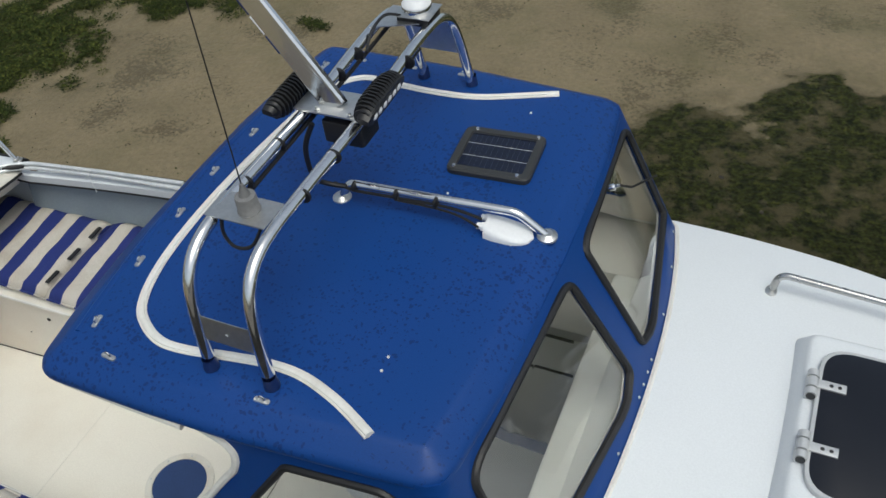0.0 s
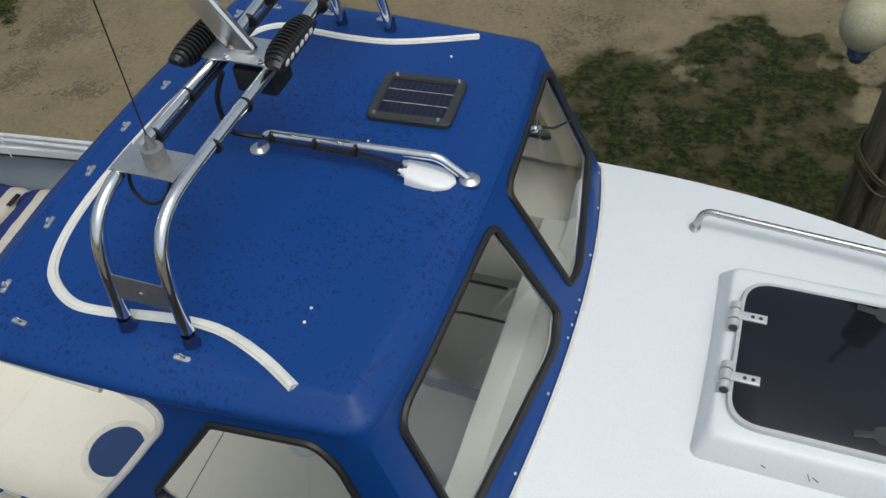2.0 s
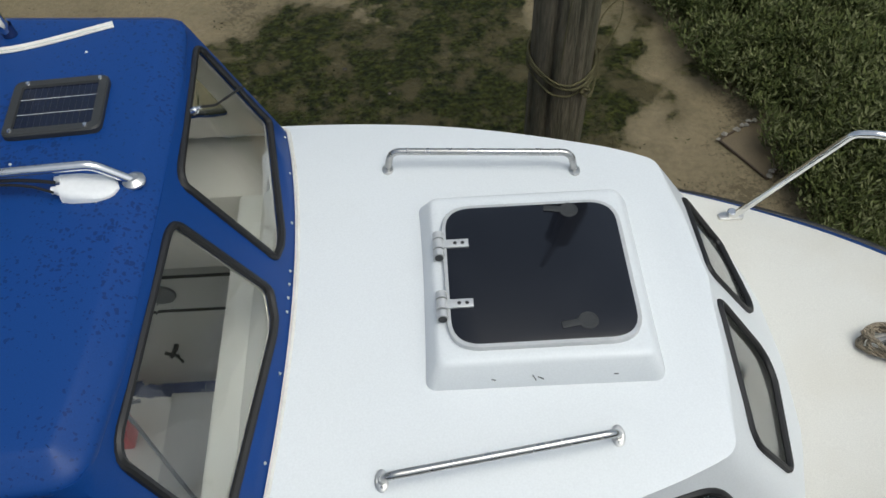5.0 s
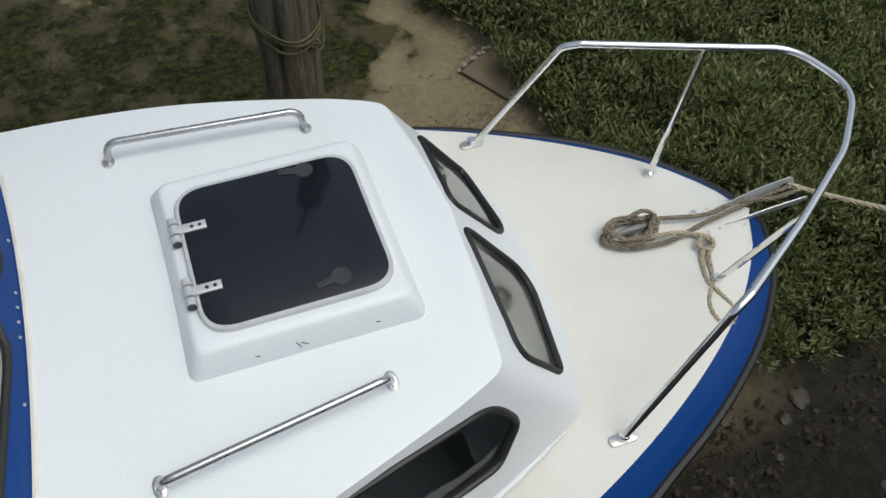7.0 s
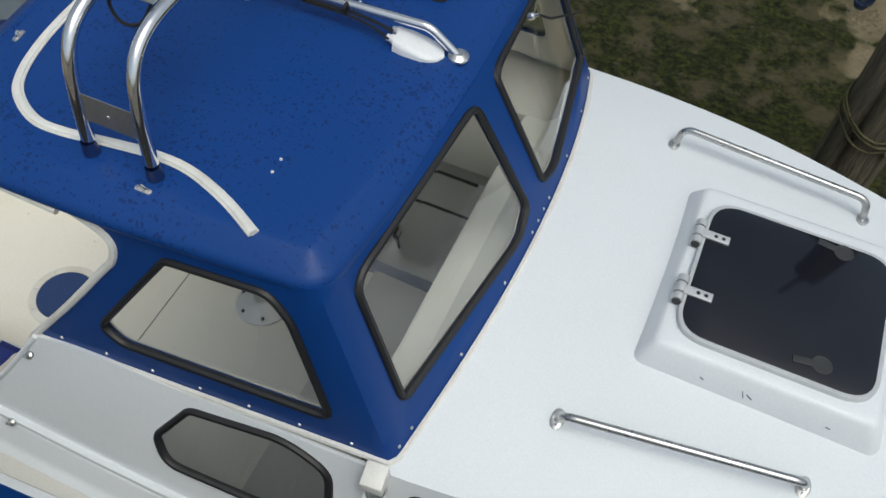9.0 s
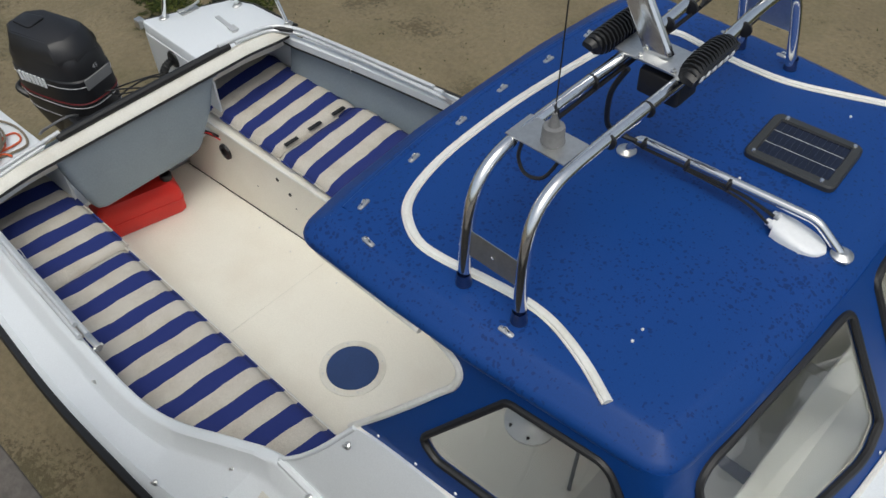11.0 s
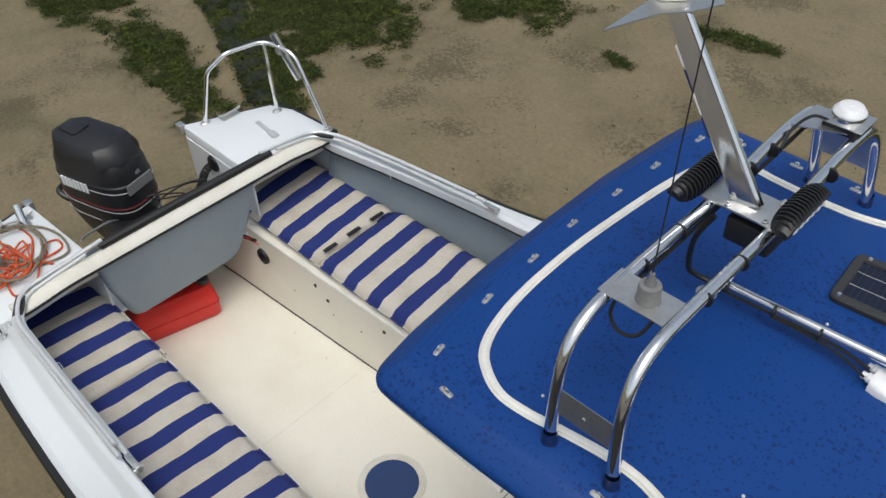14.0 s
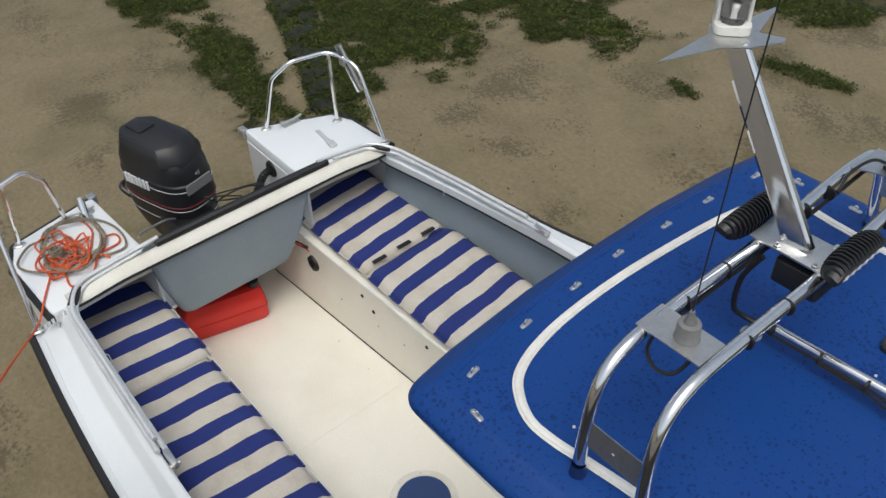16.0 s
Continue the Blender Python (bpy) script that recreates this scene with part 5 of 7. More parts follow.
def stripes(name, period, phase, lean):
    m = material(name, (0.60, 0.56, 0.49), 0.9, broad=7, dirt=(0.42, 0.37, 0.29), amount=0.8, grain=0.25, fine=260, bump=0.5, depth=0.003)
    n, l = m.node_tree.nodes, m.node_tree.links
    co, sep = n.new("ShaderNodeTexCoord"), n.new("ShaderNodeSeparateXYZ")
    wob = n.new("ShaderNodeTexNoise")
    wob.inputs["Scale"].default_value = 5
    l.new(co.outputs["Object"], wob.inputs["Vector"])
    l.new(co.outputs["Object"], sep.inputs[0])
    a = n.new("ShaderNodeMath")
    a.operation = "MULTIPLY_ADD"
    a.inputs[1].default_value = 0.03
    l.new(wob.outputs["Fac"], a.inputs[0])
    sk = n.new("ShaderNodeMath")
    sk.operation = "MULTIPLY_ADD"
    sk.inputs[1].default_value = lean
    l.new(sep.outputs["Y"], sk.inputs[0])
    l.new(sep.outputs["X"], sk.inputs[2])
    l.new(sk.outputs[0], a.inputs[2])
    b = n.new("ShaderNodeMath")
    b.operation = "ADD"
    b.inputs[1].default_value = phase + 100 * period
    l.new(a.outputs[0], b.inputs[0])
    c = n.new("ShaderNodeMath")
    c.operation = "MODULO"
    c.inputs[1].default_value = period
    l.new(b.outputs[0], c.inputs[0])
    d = n.new("ShaderNodeMath")
    d.operation = "LESS_THAN"
    d.inputs[1].default_value = period * 0.505
    l.new(c.outputs[0], d.inputs[0])
    mix = n.new("ShaderNodeMix")
    mix.data_type = "RGBA"
    l.new(d.outputs[0], mix.inputs[0])
    l.new(n[m["mix2"]].outputs[2], mix.inputs[6])
    mix.inputs[7].default_value = (0.013, 0.026, 0.150, 1)
    l.new(mix.outputs[2], n["Principled BSDF"].inputs["Base Color"])
    return m


M_CANVAS = stripes("striped_canvas", 0.1843, 2.8096, -0.08)
M_CANVAS_PORT = stripes("striped_canvas_port", 0.1843, 2.7795, 0.10)


def cushion(x0, x1, ya, yb, label):
    t = thing("bench_cushion", label, "cushion", "striped bench cushions")
    bm = bmesh.new()
    nx, ny = max(4, int((x1 - x0) / 0.035)), 16
    top = lambda x, y: BENCH_Z + 0.075 + 0.006 * noise.noise((x * 6, y * 6, 3.1)) + 0.004 * math.sin(x * 36)
    prof = []
    for j in range(ny + 1):
        prof.append(("top", j / ny))
    rows = []
    for i in range(nx + 1):
        x = x0 + (x1 - x0) * i / nx
        e = min(1, min(i, nx - i) / 2.0)
        squash = 0.022 * (1 - e) ** 2
        sy = 0.02 if ya < yb else -0.02
        row = [(x, ya + sy, BENCH_Z + 0.003), (x, ya + sy * 0.25, BENCH_Z + 0.018), (x, ya, BENCH_Z + 0.038 - squash * 0.4)]
        for _, k in prof:
            y = ya + (yb - ya) * k
            r = min(1, min(k, 1 - k) / 0.09)
            row.append((x, y, top(x, y) - squash - 0.028 * (1 - r) ** 2))
        row += [(x, yb, BENCH_Z + 0.018), (x, yb, BENCH_Z + 0.035 - squash * 0.4), (x, yb, BENCH_Z + 0.003)]
        rows.append(row)
    vs = loft(bm, rows)
    bm.faces.new(vs[0])
    bm.faces.new(vs[-1][::-1])
    bmesh.ops.recalc_face_normals(bm, faces=bm.faces)
    cloth = M_CANVAS_PORT if ya > 0 else M_CANVAS
    part("cover", bm, cloth, t, "", angle=75)
    part("piping", tube([(x0, ya - (0.004 if ya < yb else -0.004), BENCH_Z + 0.045), (x1, ya - (0.004 if ya < yb else -0.004), BENCH_Z + 0.045)], 0.006, n=6), cloth, t)
    return t


cushion(-3.73, -2.875, 0.375, 0.955, "grubby navy and cream striped cushion at the port stern bench")
pc = cushion(-2.865, -1.05, 0.372, 0.985, "navy and cream striped cushion on the port bench")
cushion(-3.73, -2.915, -0.545, -1.01, "grubby navy and cream striped cushion at the starboard stern bench")
cushion(-2.905, -1.05, -0.565, -1.03, "navy and cream striped cushion on the starboard bench")
for x, y in ((-2.877, 0.44), (-2.882, 0.615), (-2.882, 0.79)):
    part("handle_strap", box(x - 0.012, x + 0.012, y, y + 0.09, BENCH_Z + 0.078, BENCH_Z + 0.086, 0.002), M_RUBBER, pc, "dark webbing strap")

hatchf = thing("floor_inspection_hatch", "round blue inspection hatch in the cockpit floor", "inspection hatch")
part("rim", lathe([(0.168, 0.0), (0.168, 0.004), (0.160, 0.007), (0.134, 0.007), (0.132, 0.002)], 40, Matrix.Translation((-1.822, -0.098, FLOOR_Z))), M_RIM, hatchf, "cream rim with screws")
part("lid", lathe([(0.132, 0.001), (0.131, 0.006), (0.0, 0.0065)], 40, Matrix.Translation((-1.822, -0.098, FLOOR_Z))), material("matt_blue_plastic", (0.018, 0.05, 0.16), 0.5, broad=6, grain=0.2), hatchf, "matt blue lid")
for k in range(8):
    a = k * math.pi / 4 + 0.2
    part("screw", lathe([(0.006, 0.006), (0.005, 0.009), (0, 0.009)], 8, Matrix.Translation((-1.822 + 0.151 * math.cos(a), -0.098 + 0.151 * math.sin(a), FLOOR_Z))), M_STEEL_DULL, hatchf)
for x0, x1, y0, y1 in ((-1.378, -1.374, -0.45, 0.27), (-2.46, -2.4585, -0.44, 0.26)):
    part("floor_seam", box(x0, x1, y0, y1, FLOOR_Z + 0.0005, FLOOR_Z + 0.002, 0), M_RUBBER if x0 > -2 else M_RIM, boat)
for x, y in [(-1.42, -0.1), (-1.42, 0.1), (-1.33, -0.14), (-1.9, 0.22), (-2.3, 0.22), (-2.67, 0.2), (-2.95, 0.2), (-0.65, -0.2), (-0.65, 0.1)]:
    part("floor_screw", lathe([(0.005, 0), (0.004, 0.003), (0, 0.003)], 8, Matrix.Translation((x, y, FLOOR_Z))), M_STEEL_DULL, boat)

# motor well box, fuel tank
well = thing("motor_well_box", "grey painted motor well box under the transom rim", "motor well")
bm = bmesh.new()
rows = []
for k, z in ((0.0, -1.33), (0.05, -1.36), (0.45, -1.50), (0.85, -1.62), (0.96, -1.66), (1.12, -1.69), (1.35, -1.70)):
    rows.append([(x, y, z if z < -1.4 else rim_low(y) - 0.004 - 0.03 * (k > 0)) for x, y in rounded(-3.46, -3.315 - 0.012 * k, -0.575 + 0.085 * k, 0.385 - 0.18 * k, 0.045, 5)])
vs = loft(bm, rows, True)
bm.faces.new(vs[-1])
bmesh.ops.recalc_face_normals(bm, faces=bm.faces)
part("box", bm, M_LINER, well)
part("lip", tube([(-3.312, -0.57, -1.285), (-3.312, 0.38, -1.285)], 0.008, n=6), M_LINER, well)

tank = thing("fuel_tank", "red plastic outboard fuel tank on the cockpit floor", "fuel tank", "", (-3.38, 0.01, 0))
TX0, TX1, TY0, TY1 = -3.66, -3.38, -0.48, 0.01
bm = bmesh.new()
rows = []
for ins, z in ((0.012, FLOOR_Z), (0.0, FLOOR_Z + 0.02), (0.0, FLOOR_Z + 0.15), (0.008, FLOOR_Z + 0.19), (0.03, FLOOR_Z + 0.225), (0.06, FLOOR_Z + 0.235)):
    rows.append([(x, y, z) for x, y in rounded(TX0 + ins, TX1 - ins, TY0 + ins, TY1 - ins, 0.04, 5)])
vs = loft(bm, rows, True)
bm.faces.new(vs[-1])
bm.faces.new(vs[0][::-1])
bmesh.ops.recalc_face_normals(bm, faces=bm.faces)
part("tank_body", bm, M_RED, tank)
part("seam", tube([(x, y, FLOOR_Z + 0.105) for x, y in rounded(TX0 - 0.001, TX1 + 0.001, TY0 - 0.001, TY1 + 0.001, 0.04, 5)], 0.004, n=6, closed=True), M_RED, tank)
part("filler_cap", lathe([(0.035, 0), (0.035, 0.03), (0.03, 0.036), (0, 0.036)], 14, Matrix.Translation((-3.455, -0.04, FLOOR_Z + 0.228))), M_PLASTIC, tank, "black filler cap")
tank.rotation_euler = (0, 0, radians(-14))
hose = thing("fuel_hose", "black fuel hose and red lead from the tank", "hose")
part("hose", tube(spline([(-3.55, -0.05, FLOOR_Z + 0.27), (-3.50, 0.08, FLOOR_Z + 0.34), (-3.47, 0.17, FLOOR_Z + 0.40), (-3.42, 0.25, FLOOR_Z + 0.43), (-3.30, 0.28, FLOOR_Z + 0.44)], 8), 0.012, n=8), M_RUBBER, hose)
part("red_lead", tube(spline([(-3.56, 0.0, FLOOR_Z + 0.30), (-3.46, 0.15, FLOOR_Z + 0.42), (-3.38, 0.25, FLOOR_Z + 0.445), (-3.27, 0.275, FLOOR_Z + 0.435)], 8), 0.004, n=6), M_RED, hose)
part("grommet", lathe([(0.04, 0), (0.038, 0.012), (0.02, 0.014), (0.02, 0)], 16, Matrix.Translation((-3.22, 0.268, -1.705)) @ pose(0, 0, 0, 90, 0, 0) @ Matrix.Scale(1.25, 4)), M_RUBBER, hose)

# folded canopy hoops lying along the gunwales
M_DULLTUBE = material("dull_aluminium_tube", (0.72, 0.74, 0.75), 0.4, 0.35, broad=12, grain=0.12)
for s in (1, -1):
    hoop = thing("folded_canopy_hoop", "dull aluminium canopy hoops folded along the gunwale", "canopy hoop", "canopy hoops")
    w0, w1, w2 = (1.03, 0.975, 0.905) if s > 0 else (1.032, 1.012, 0.995)
    for k, (dy, dz) in enumerate(((0.0, 0.028), (0.028, 0.030), (0.012, 0.050))):
        p = fillet([(-2.21 - 0.05 * k, s * (w0 + dy), -1.295 + dz), (-2.8, s * (w1 + dy), -1.295 + dz), (-3.24, s * (w2 + dy), -1.285 + dz), (-3.365 - dy, s * (w2 - 0.09 + dy), -1.268 + dz), (-3.385 - dy, s * (0.58 - 0.05 * k), -1.245 + dz)], [0, 0.5, 0.25, 0.14, 0], 8)
        part("hoop", tube(p, 0.011, n=10), M_DULLTUBE, hoop)
    part("foam_sleeve", tube([(-3.27, s * (w2 - 0.005), -1.248), (-3.36, s * (w2 - 0.07), -1.238)], 0.024, n=10), M_RUBBER, hoop)
    part("end_fitting", join(moved(box(-0.045, 0.05, -0.012, 0.012, -0.018, 0.016, 0.004), Matrix.Translation((-2.20, s * 1.035, -1.265))), lathe([(0.009, -0.02), (0.009, 0.02)], 10, Matrix.Translation((-2.16, s * 1.035, -1.265)) @ pose(0, 0, 0, 90, 0, 0))), M_STEEL_DULL, hoop, "hinge fitting at the hoop end")
    part("lashing", tube(spline([(-2.86, s * (w1 - 0.005), -1.235), (-2.87, s * (w1 - 0.02), -1.25), (-2.87, s * (w1 - 0.025), -1.31), (-2.86, s * (w1 - 0.03), -1.37)], 5), 0.002, n=5), M_WPLASTIC, hoop, "white lashing")
part("rim_sleeve", tube([(-3.392, -0.50, -1.222), (-3.393, 0.0, -1.220), (-3.392, 0.54, -1.222)], 0.025, n=10), M_RUBBER, boat, "black foam padding along the transom")

# ---------------------------------------------------------------- stern rails, platforms' fittings


def stern_rail(s, label):
    t = thing("stern_rail", label, "stern rail", "stern rails")
    z = -1.291
    part("rail", tube(fillet([(-4.01, s * 0.515, z), (-3.92, s * 0.56, -0.93), (-3.86, s * 0.66, -0.835), (-3.82, s * 0.90, -0.84), (-3.62, s * 0.955, -0.87), (-3.40, s * 0.955, z)], [0, 0.09, 0.09, 0.10, 0.12, 0], 8), 0.0125, n=12), M_STEEL, t)
    part("post", tube([(-3.79, s * 0.885, z), (-3.80, s * 0.885, -0.845)], 0.0115, n=10), M_STEEL, t)
    for x, y in ((-4.01, 0.515), (-3.79, 0.885), (-3.40, 0.955)):
        part("foot", moved(lathe([(0.022, -0.001), (0.022, 0.005), (0.016, 0.009), (0.013, 0.02)], 14), Matrix.Translation((x, s * y, z)) @ Matrix.Diagonal((1, 1.5, 1, 1))), M_STEEL_DULL, t)
    bm = bmesh.new()
    a, b = Vector((-3.755, s * 0.93, -0.785)), Vector((-3.655, s * 0.985, -1.06))
    sweep(bm, [a, b], 0.023, n=14)
    part("rod_holder", bm, M_STEEL, t, "polished tubular rod holder")
    part("clamp", box(-3.745, -3.70, s * 0.915, s * 0.96, -0.90, -0.855, 0.006), M_STEEL_DULL, t)
    return t


stern_rail(1, "stainless stern rail with a rod holder on the port platform")
t = thing("stern_rail", "stainless stern rail on the starboard platform", "stern rail", "stern rails")
part("rail", tube(fillet([(-3.982, -0.745, -1.291), (-3.86, -0.80, -0.93), (-3.84, -0.88, -0.835), (-3.80, -1.03, -0.85), (-3.68, -1.10, -0.90), (-3.40, -1.155, -1.395)], [0, 0.07, 0.07, 0.10, 0.10, 0], 8), 0.0125, n=12), M_STEEL, t)
part("post", tube([(-3.94, -1.01, -1.291), (-3.83, -0.99, -0.845)], 0.0115, n=10), M_STEEL, t)
for x, y, z in ((-3.982, -0.745, -1.291), (-3.94, -1.01, -1.291), (-3.40, -1.155, -1.40)):
    part("foot", moved(lathe([(0.022, -0.001), (0.022, 0.005), (0.016, 0.009), (0.013, 0.02)], 14), Matrix.Translation((x, y, z)) @ Matrix.Diagonal((1, 1.5, 1, 1))), M_STEEL_DULL, t)
rod = thing("rod_holder", "short polished flush rod holder in the starboard platform", "rod holder")
part("tube", tube([(-3.915, -0.659, -1.31), (-3.985, -0.643, -1.195)], 0.021, n=14), M_STEEL, rod)
part("flange", moved(lathe([(0.036, -0.001), (0.036, 0.004), (0.028, 0.007), (0, 0.007)], 18), Matrix.Translation((-3.917, -0.659, -1.291)) @ Matrix.Diagonal((1.4, 1, 1, 1))), M_STEEL_DULL, rod)
for s in (1, -1):
    dx, dy = (0.02, 0.0) if s > 0 else (-0.035, -0.21)
    t = thing("platform_cleat", "small galvanised cleat at the platform edge", "cleat", "platform cleats", (dx, dy, 0))
    part("base", box(-3.985, -3.94, s * 0.60, s * 0.72, -1.291, -1.283, 0.003), M_STEEL_DULL, t)
    part("horn", tube([(-3.965, s * 0.59, -1.262), (-3.96, s * 0.63, -1.268), (-3.96, s * 0.69, -1.268), (-3.965, s * 0.74, -1.262)], 0.008, n=8), M_STEEL_DULL, t)
    for y in (0.635, 0.685):
        part("leg", tube([(-3.962, s * y, -1.285), (-3.962, s * y, -1.267)], 0.007, n=8), M_STEEL_DULL, t)
lat = thing("platform_latch", "aluminium hasp latch on the white platform", "latch")
part("bar", moved(box(-0.11, 0.11, -0.014, 0.014, 0, 0.006, 0.002), Matrix.Translation((-3.675, 0.72, -1.291)) @ pose(0, 0, 0, 0, 0, -6)), M_ALU, lat)
part("keeper", moved(box(-0.03, 0.03, -0.022, 0.022, 0, 0.014, 0.003), Matrix.Translation((-3.60, 0.712, -1.290)) @ pose(0, 0, 0, 0, 0, -6)), M_ALU, lat)
gaiter = thing("cable_gaiter", "black corrugated steering cable gaiter through the motor well side", "cable gaiter")
part("collar", lathe([(0.055, 0), (0.05, 0.012), (0.03, 0.02), (0.0, 0.02)], 18, Matrix.Translation((-3.80, 0.402, -1.42)) @ pose(0, 0, 0, 90, 0, 2)), M_RUBBER, gaiter)
part("hose", tube(spline([(-3.80, 0.39, -1.42), (-3.81, 0.34, -1.45), (-3.83, 0.29, -1.55), (-3.86, 0.20, -1.68)], 10), [0.022 + 0.004 * (i % 2) for i in range(31)], n=10), M_RUBBER, gaiter)

# outboard motor
motor = thing("outboard_motor", "black outboard motor with worn cowl hung on the transom", "outboard motor")
MC = Vector((-4.02, -0.14, 0))


def ring_section(z, hx, hy, ox=0.0, p=3.2, n=32):
    out = []
    for k in range(n):
        a = 2 * math.pi * k / n
        c, s = math.cos(a), math.sin(a)
        out.append((MC.x + ox + 0.94 * hx * math.copysign(abs(c) ** (2 / p), c), MC.y + 0.94 * hy * math.copysign(abs(s) ** (2 / p), s), -1.03 + (z + 1.07) * 1.08))
    return out


bm = bmesh.new()
vs = loft(bm, [ring_section(*r) for r in ((-1.70, 0.20, 0.12, 0.02), (-1.62, 0.25, 0.15, 0.01), (-1.52, 0.285, 0.172), (-1.38, 0.295, 0.178), (-1.27, 0.292, 0.176), (-1.262, 0.284, 0.169), (-1.20, 0.28, 0.166), (-1.16, 0.262, 0.156), (-1.145, 0.25, 0.146))], True)
bm.faces.new(vs[0][::-1])
bm.faces.new(vs[-1])
bmesh.ops.recalc_face_normals(bm, faces=bm.faces)
M_COWL = material("worn_black_cowl", (0.012, 0.012, 0.014), 0.42, broad=5, dirt=(0.03, 0.03, 0.033), amount=0.5, grain=0.2)
cowl = part("cowl", bm, M_COWL, motor)
bm = bmesh.new()
crown = lambda k, z, dx=0.0: [(MC.x + dx + x * k, MC.y + y * k, z) for x, y in ((0.275, -0.075), (0.275, 0.075), (0.19, 0.165), (-0.17, 0.165), (-0.275, 0.085), (-0.275, -0.085), (-0.17, -0.165), (0.19, -0.165))]
vs = loft(bm, [crown(0.90, -1.14), crown(0.885, -1.105), crown(0.76, -1.04, -0.02), crown(0.70, -1.028, -0.025)], True)
bm.faces.new(vs[-1])
bmesh.ops.recalc_face_normals(bm, faces=bm.faces)
bmesh.ops.bevel(bm, geom=[e for e in bm.edges if e.calc_face_angle(0) > 0.3], offset=0.006, segments=2, affect="EDGES")
part("cowl_crown", bm, M_COWL, motor, "faceted crown of the cowl")
part("vent_ridge", moved(prism([(p.x, p.y) for p in fillet([(-0.10, -0.045, 0), (0.04, -0.06, 0), (0.04, 0.06, 0), (-0.10, 0.045, 0)], 0.02, 4, True)], 0, 0.012, 0.006), Matrix.Translation((MC.x - 0.1, MC.y, -1.03))), M_COWL, motor)
M_SILVER = material("silver_decal", (0.45, 0.45, 0.46), 0.4, broad=20, grain=0.2)
M_DARKRED = material("dark_red_decal", (0.12, 0.01, 0.012), 0.4, broad=20)
for z, r, mt in ((-1.30, 0.003, M_SILVER), (-1.42, 0.003, M_SILVER), (-1.395, 0.006, M_DARKRED), (-1.50, 0.003, M_SILVER)):
    hx, hy = (0.2935, 0.177) if z > -1.45 else (0.2865, 0.173)
    part("decal_line", tube(ring_section(z, hx, hy), r, n=6, closed=True), mt, cowl)
for k in range(7):
    part("decal_bar", box(MC.x - 0.15 + 0.029 * k, MC.x - 0.15 + 0.029 * k + 0.019, MC.y - 0.1695, MC.y - 0.160, -1.305, -1.245, 0), M_WPLASTIC, cowl, "white lettering worn to bars")
part("decal_panel", box(MC.x + 0.268, MC.x + 0.2785, MC.y - 0.095, MC.y + 0.085, -1.295, -1.235, 0), M_GREY, cowl, "grey name panel")
part("rear_handle", tube(spline([(MC.x - 0.26, MC.y - 0.10, -1.50), (MC.x - 0.34, MC.y - 0.09, -1.46), (MC.x - 0.345, MC.y + 0.09, -1.46), (MC.x - 0.26, MC.y + 0.10, -1.50)], 6), 0.018, n=8), M_PLASTIC, motor)
part("leg", moved(prism([(p.x, p.y) for p in fillet([(-0.14, -0.07, 0), (0.16, -0.06, 0), (0.16, 0.06, 0), (-0.14, 0.07, 0)], 0.05, 5, True)], -2.40, -1.68, 0), Matrix.Translation((MC.x + 0.02, MC.y, 0))), M_PLASTIC, motor)
part("clamp_bracket", box(-3.82, -3.46, MC.y - 0.12, MC.y + 0.12, -1.78, -1.46, 0.015), M_PLASTIC, motor)
part("swivel", tube([(MC.x + 0.12, MC.y, -1.66), (-3.80, MC.y, -1.58)], 0.05, n=12), M_PLASTIC, motor)
part("throttle_cable", tube(spline([(-3.80, MC.y + 0.08, -1.50), (-3.78, MC.y + 0.2, -1.44), (-3.72, 0.2, -1.40), (-3.70, 0.34, -1.48)], 8), 0.005, n=6), M_RUBBER, motor)
for k, (ya, yb, zz) in enumerate(((-0.10, 0.16, -1.36), (-0.04, 0.24, -1.40), (0.02, 0.30, -1.34))):
    part("control_cable", tube(spline([(MC.x + 0.20, MC.y + 0.06 + 0.03 * k, -1.42), (-3.74 + 0.03 * k, ya + 0.05, zz), (-3.70, yb - 0.04, zz - 0.06), (-3.74, yb, -1.50)], 8), 0.0045, n=6), M_RUBBER, motor)
part("engine_pan", moved(prism([(p.x, p.y) for p in fillet([(-0.22, -0.13, 0), (0.30, -0.15, 0), (0.34, 0.10, 0), (-0.22, 0.13, 0)], 0.06, 5, True)], -1.62, -1.47, 0.02), Matrix.Translation((MC.x + 0.02, MC.y, 0))), M_PLASTIC, motor, "black pan below the cowl")
part("steering_bar", tube([(-3.72, -0.40, -1.47), (-3.74, -0.22, -1.48), (-3.76, 0.06, -1.50)], 0.010, n=8), M_STEEL_DULL, motor)
part("fuel_line", tube(spline([(-3.80, MC.y - 0.1, -1.45), (-3.72, -0.32, -1.37), (-3.66, -0.46, -1.33), (-3.58, -0.52, -1.285)], 8), 0.007, n=6), M_GREY, motor)
turned = Matrix.Translation(MC) @ pose(0, 0, 0, 0, 0, 16) @ Matrix.Translation(-MC)
for ob in [c for c in motor.children if c.name.split(".")[0] in ("cowl", "cowl_crown", "vent_ridge", "rear_handle")]:
    ob.matrix_local = turned @ ob.matrix_local
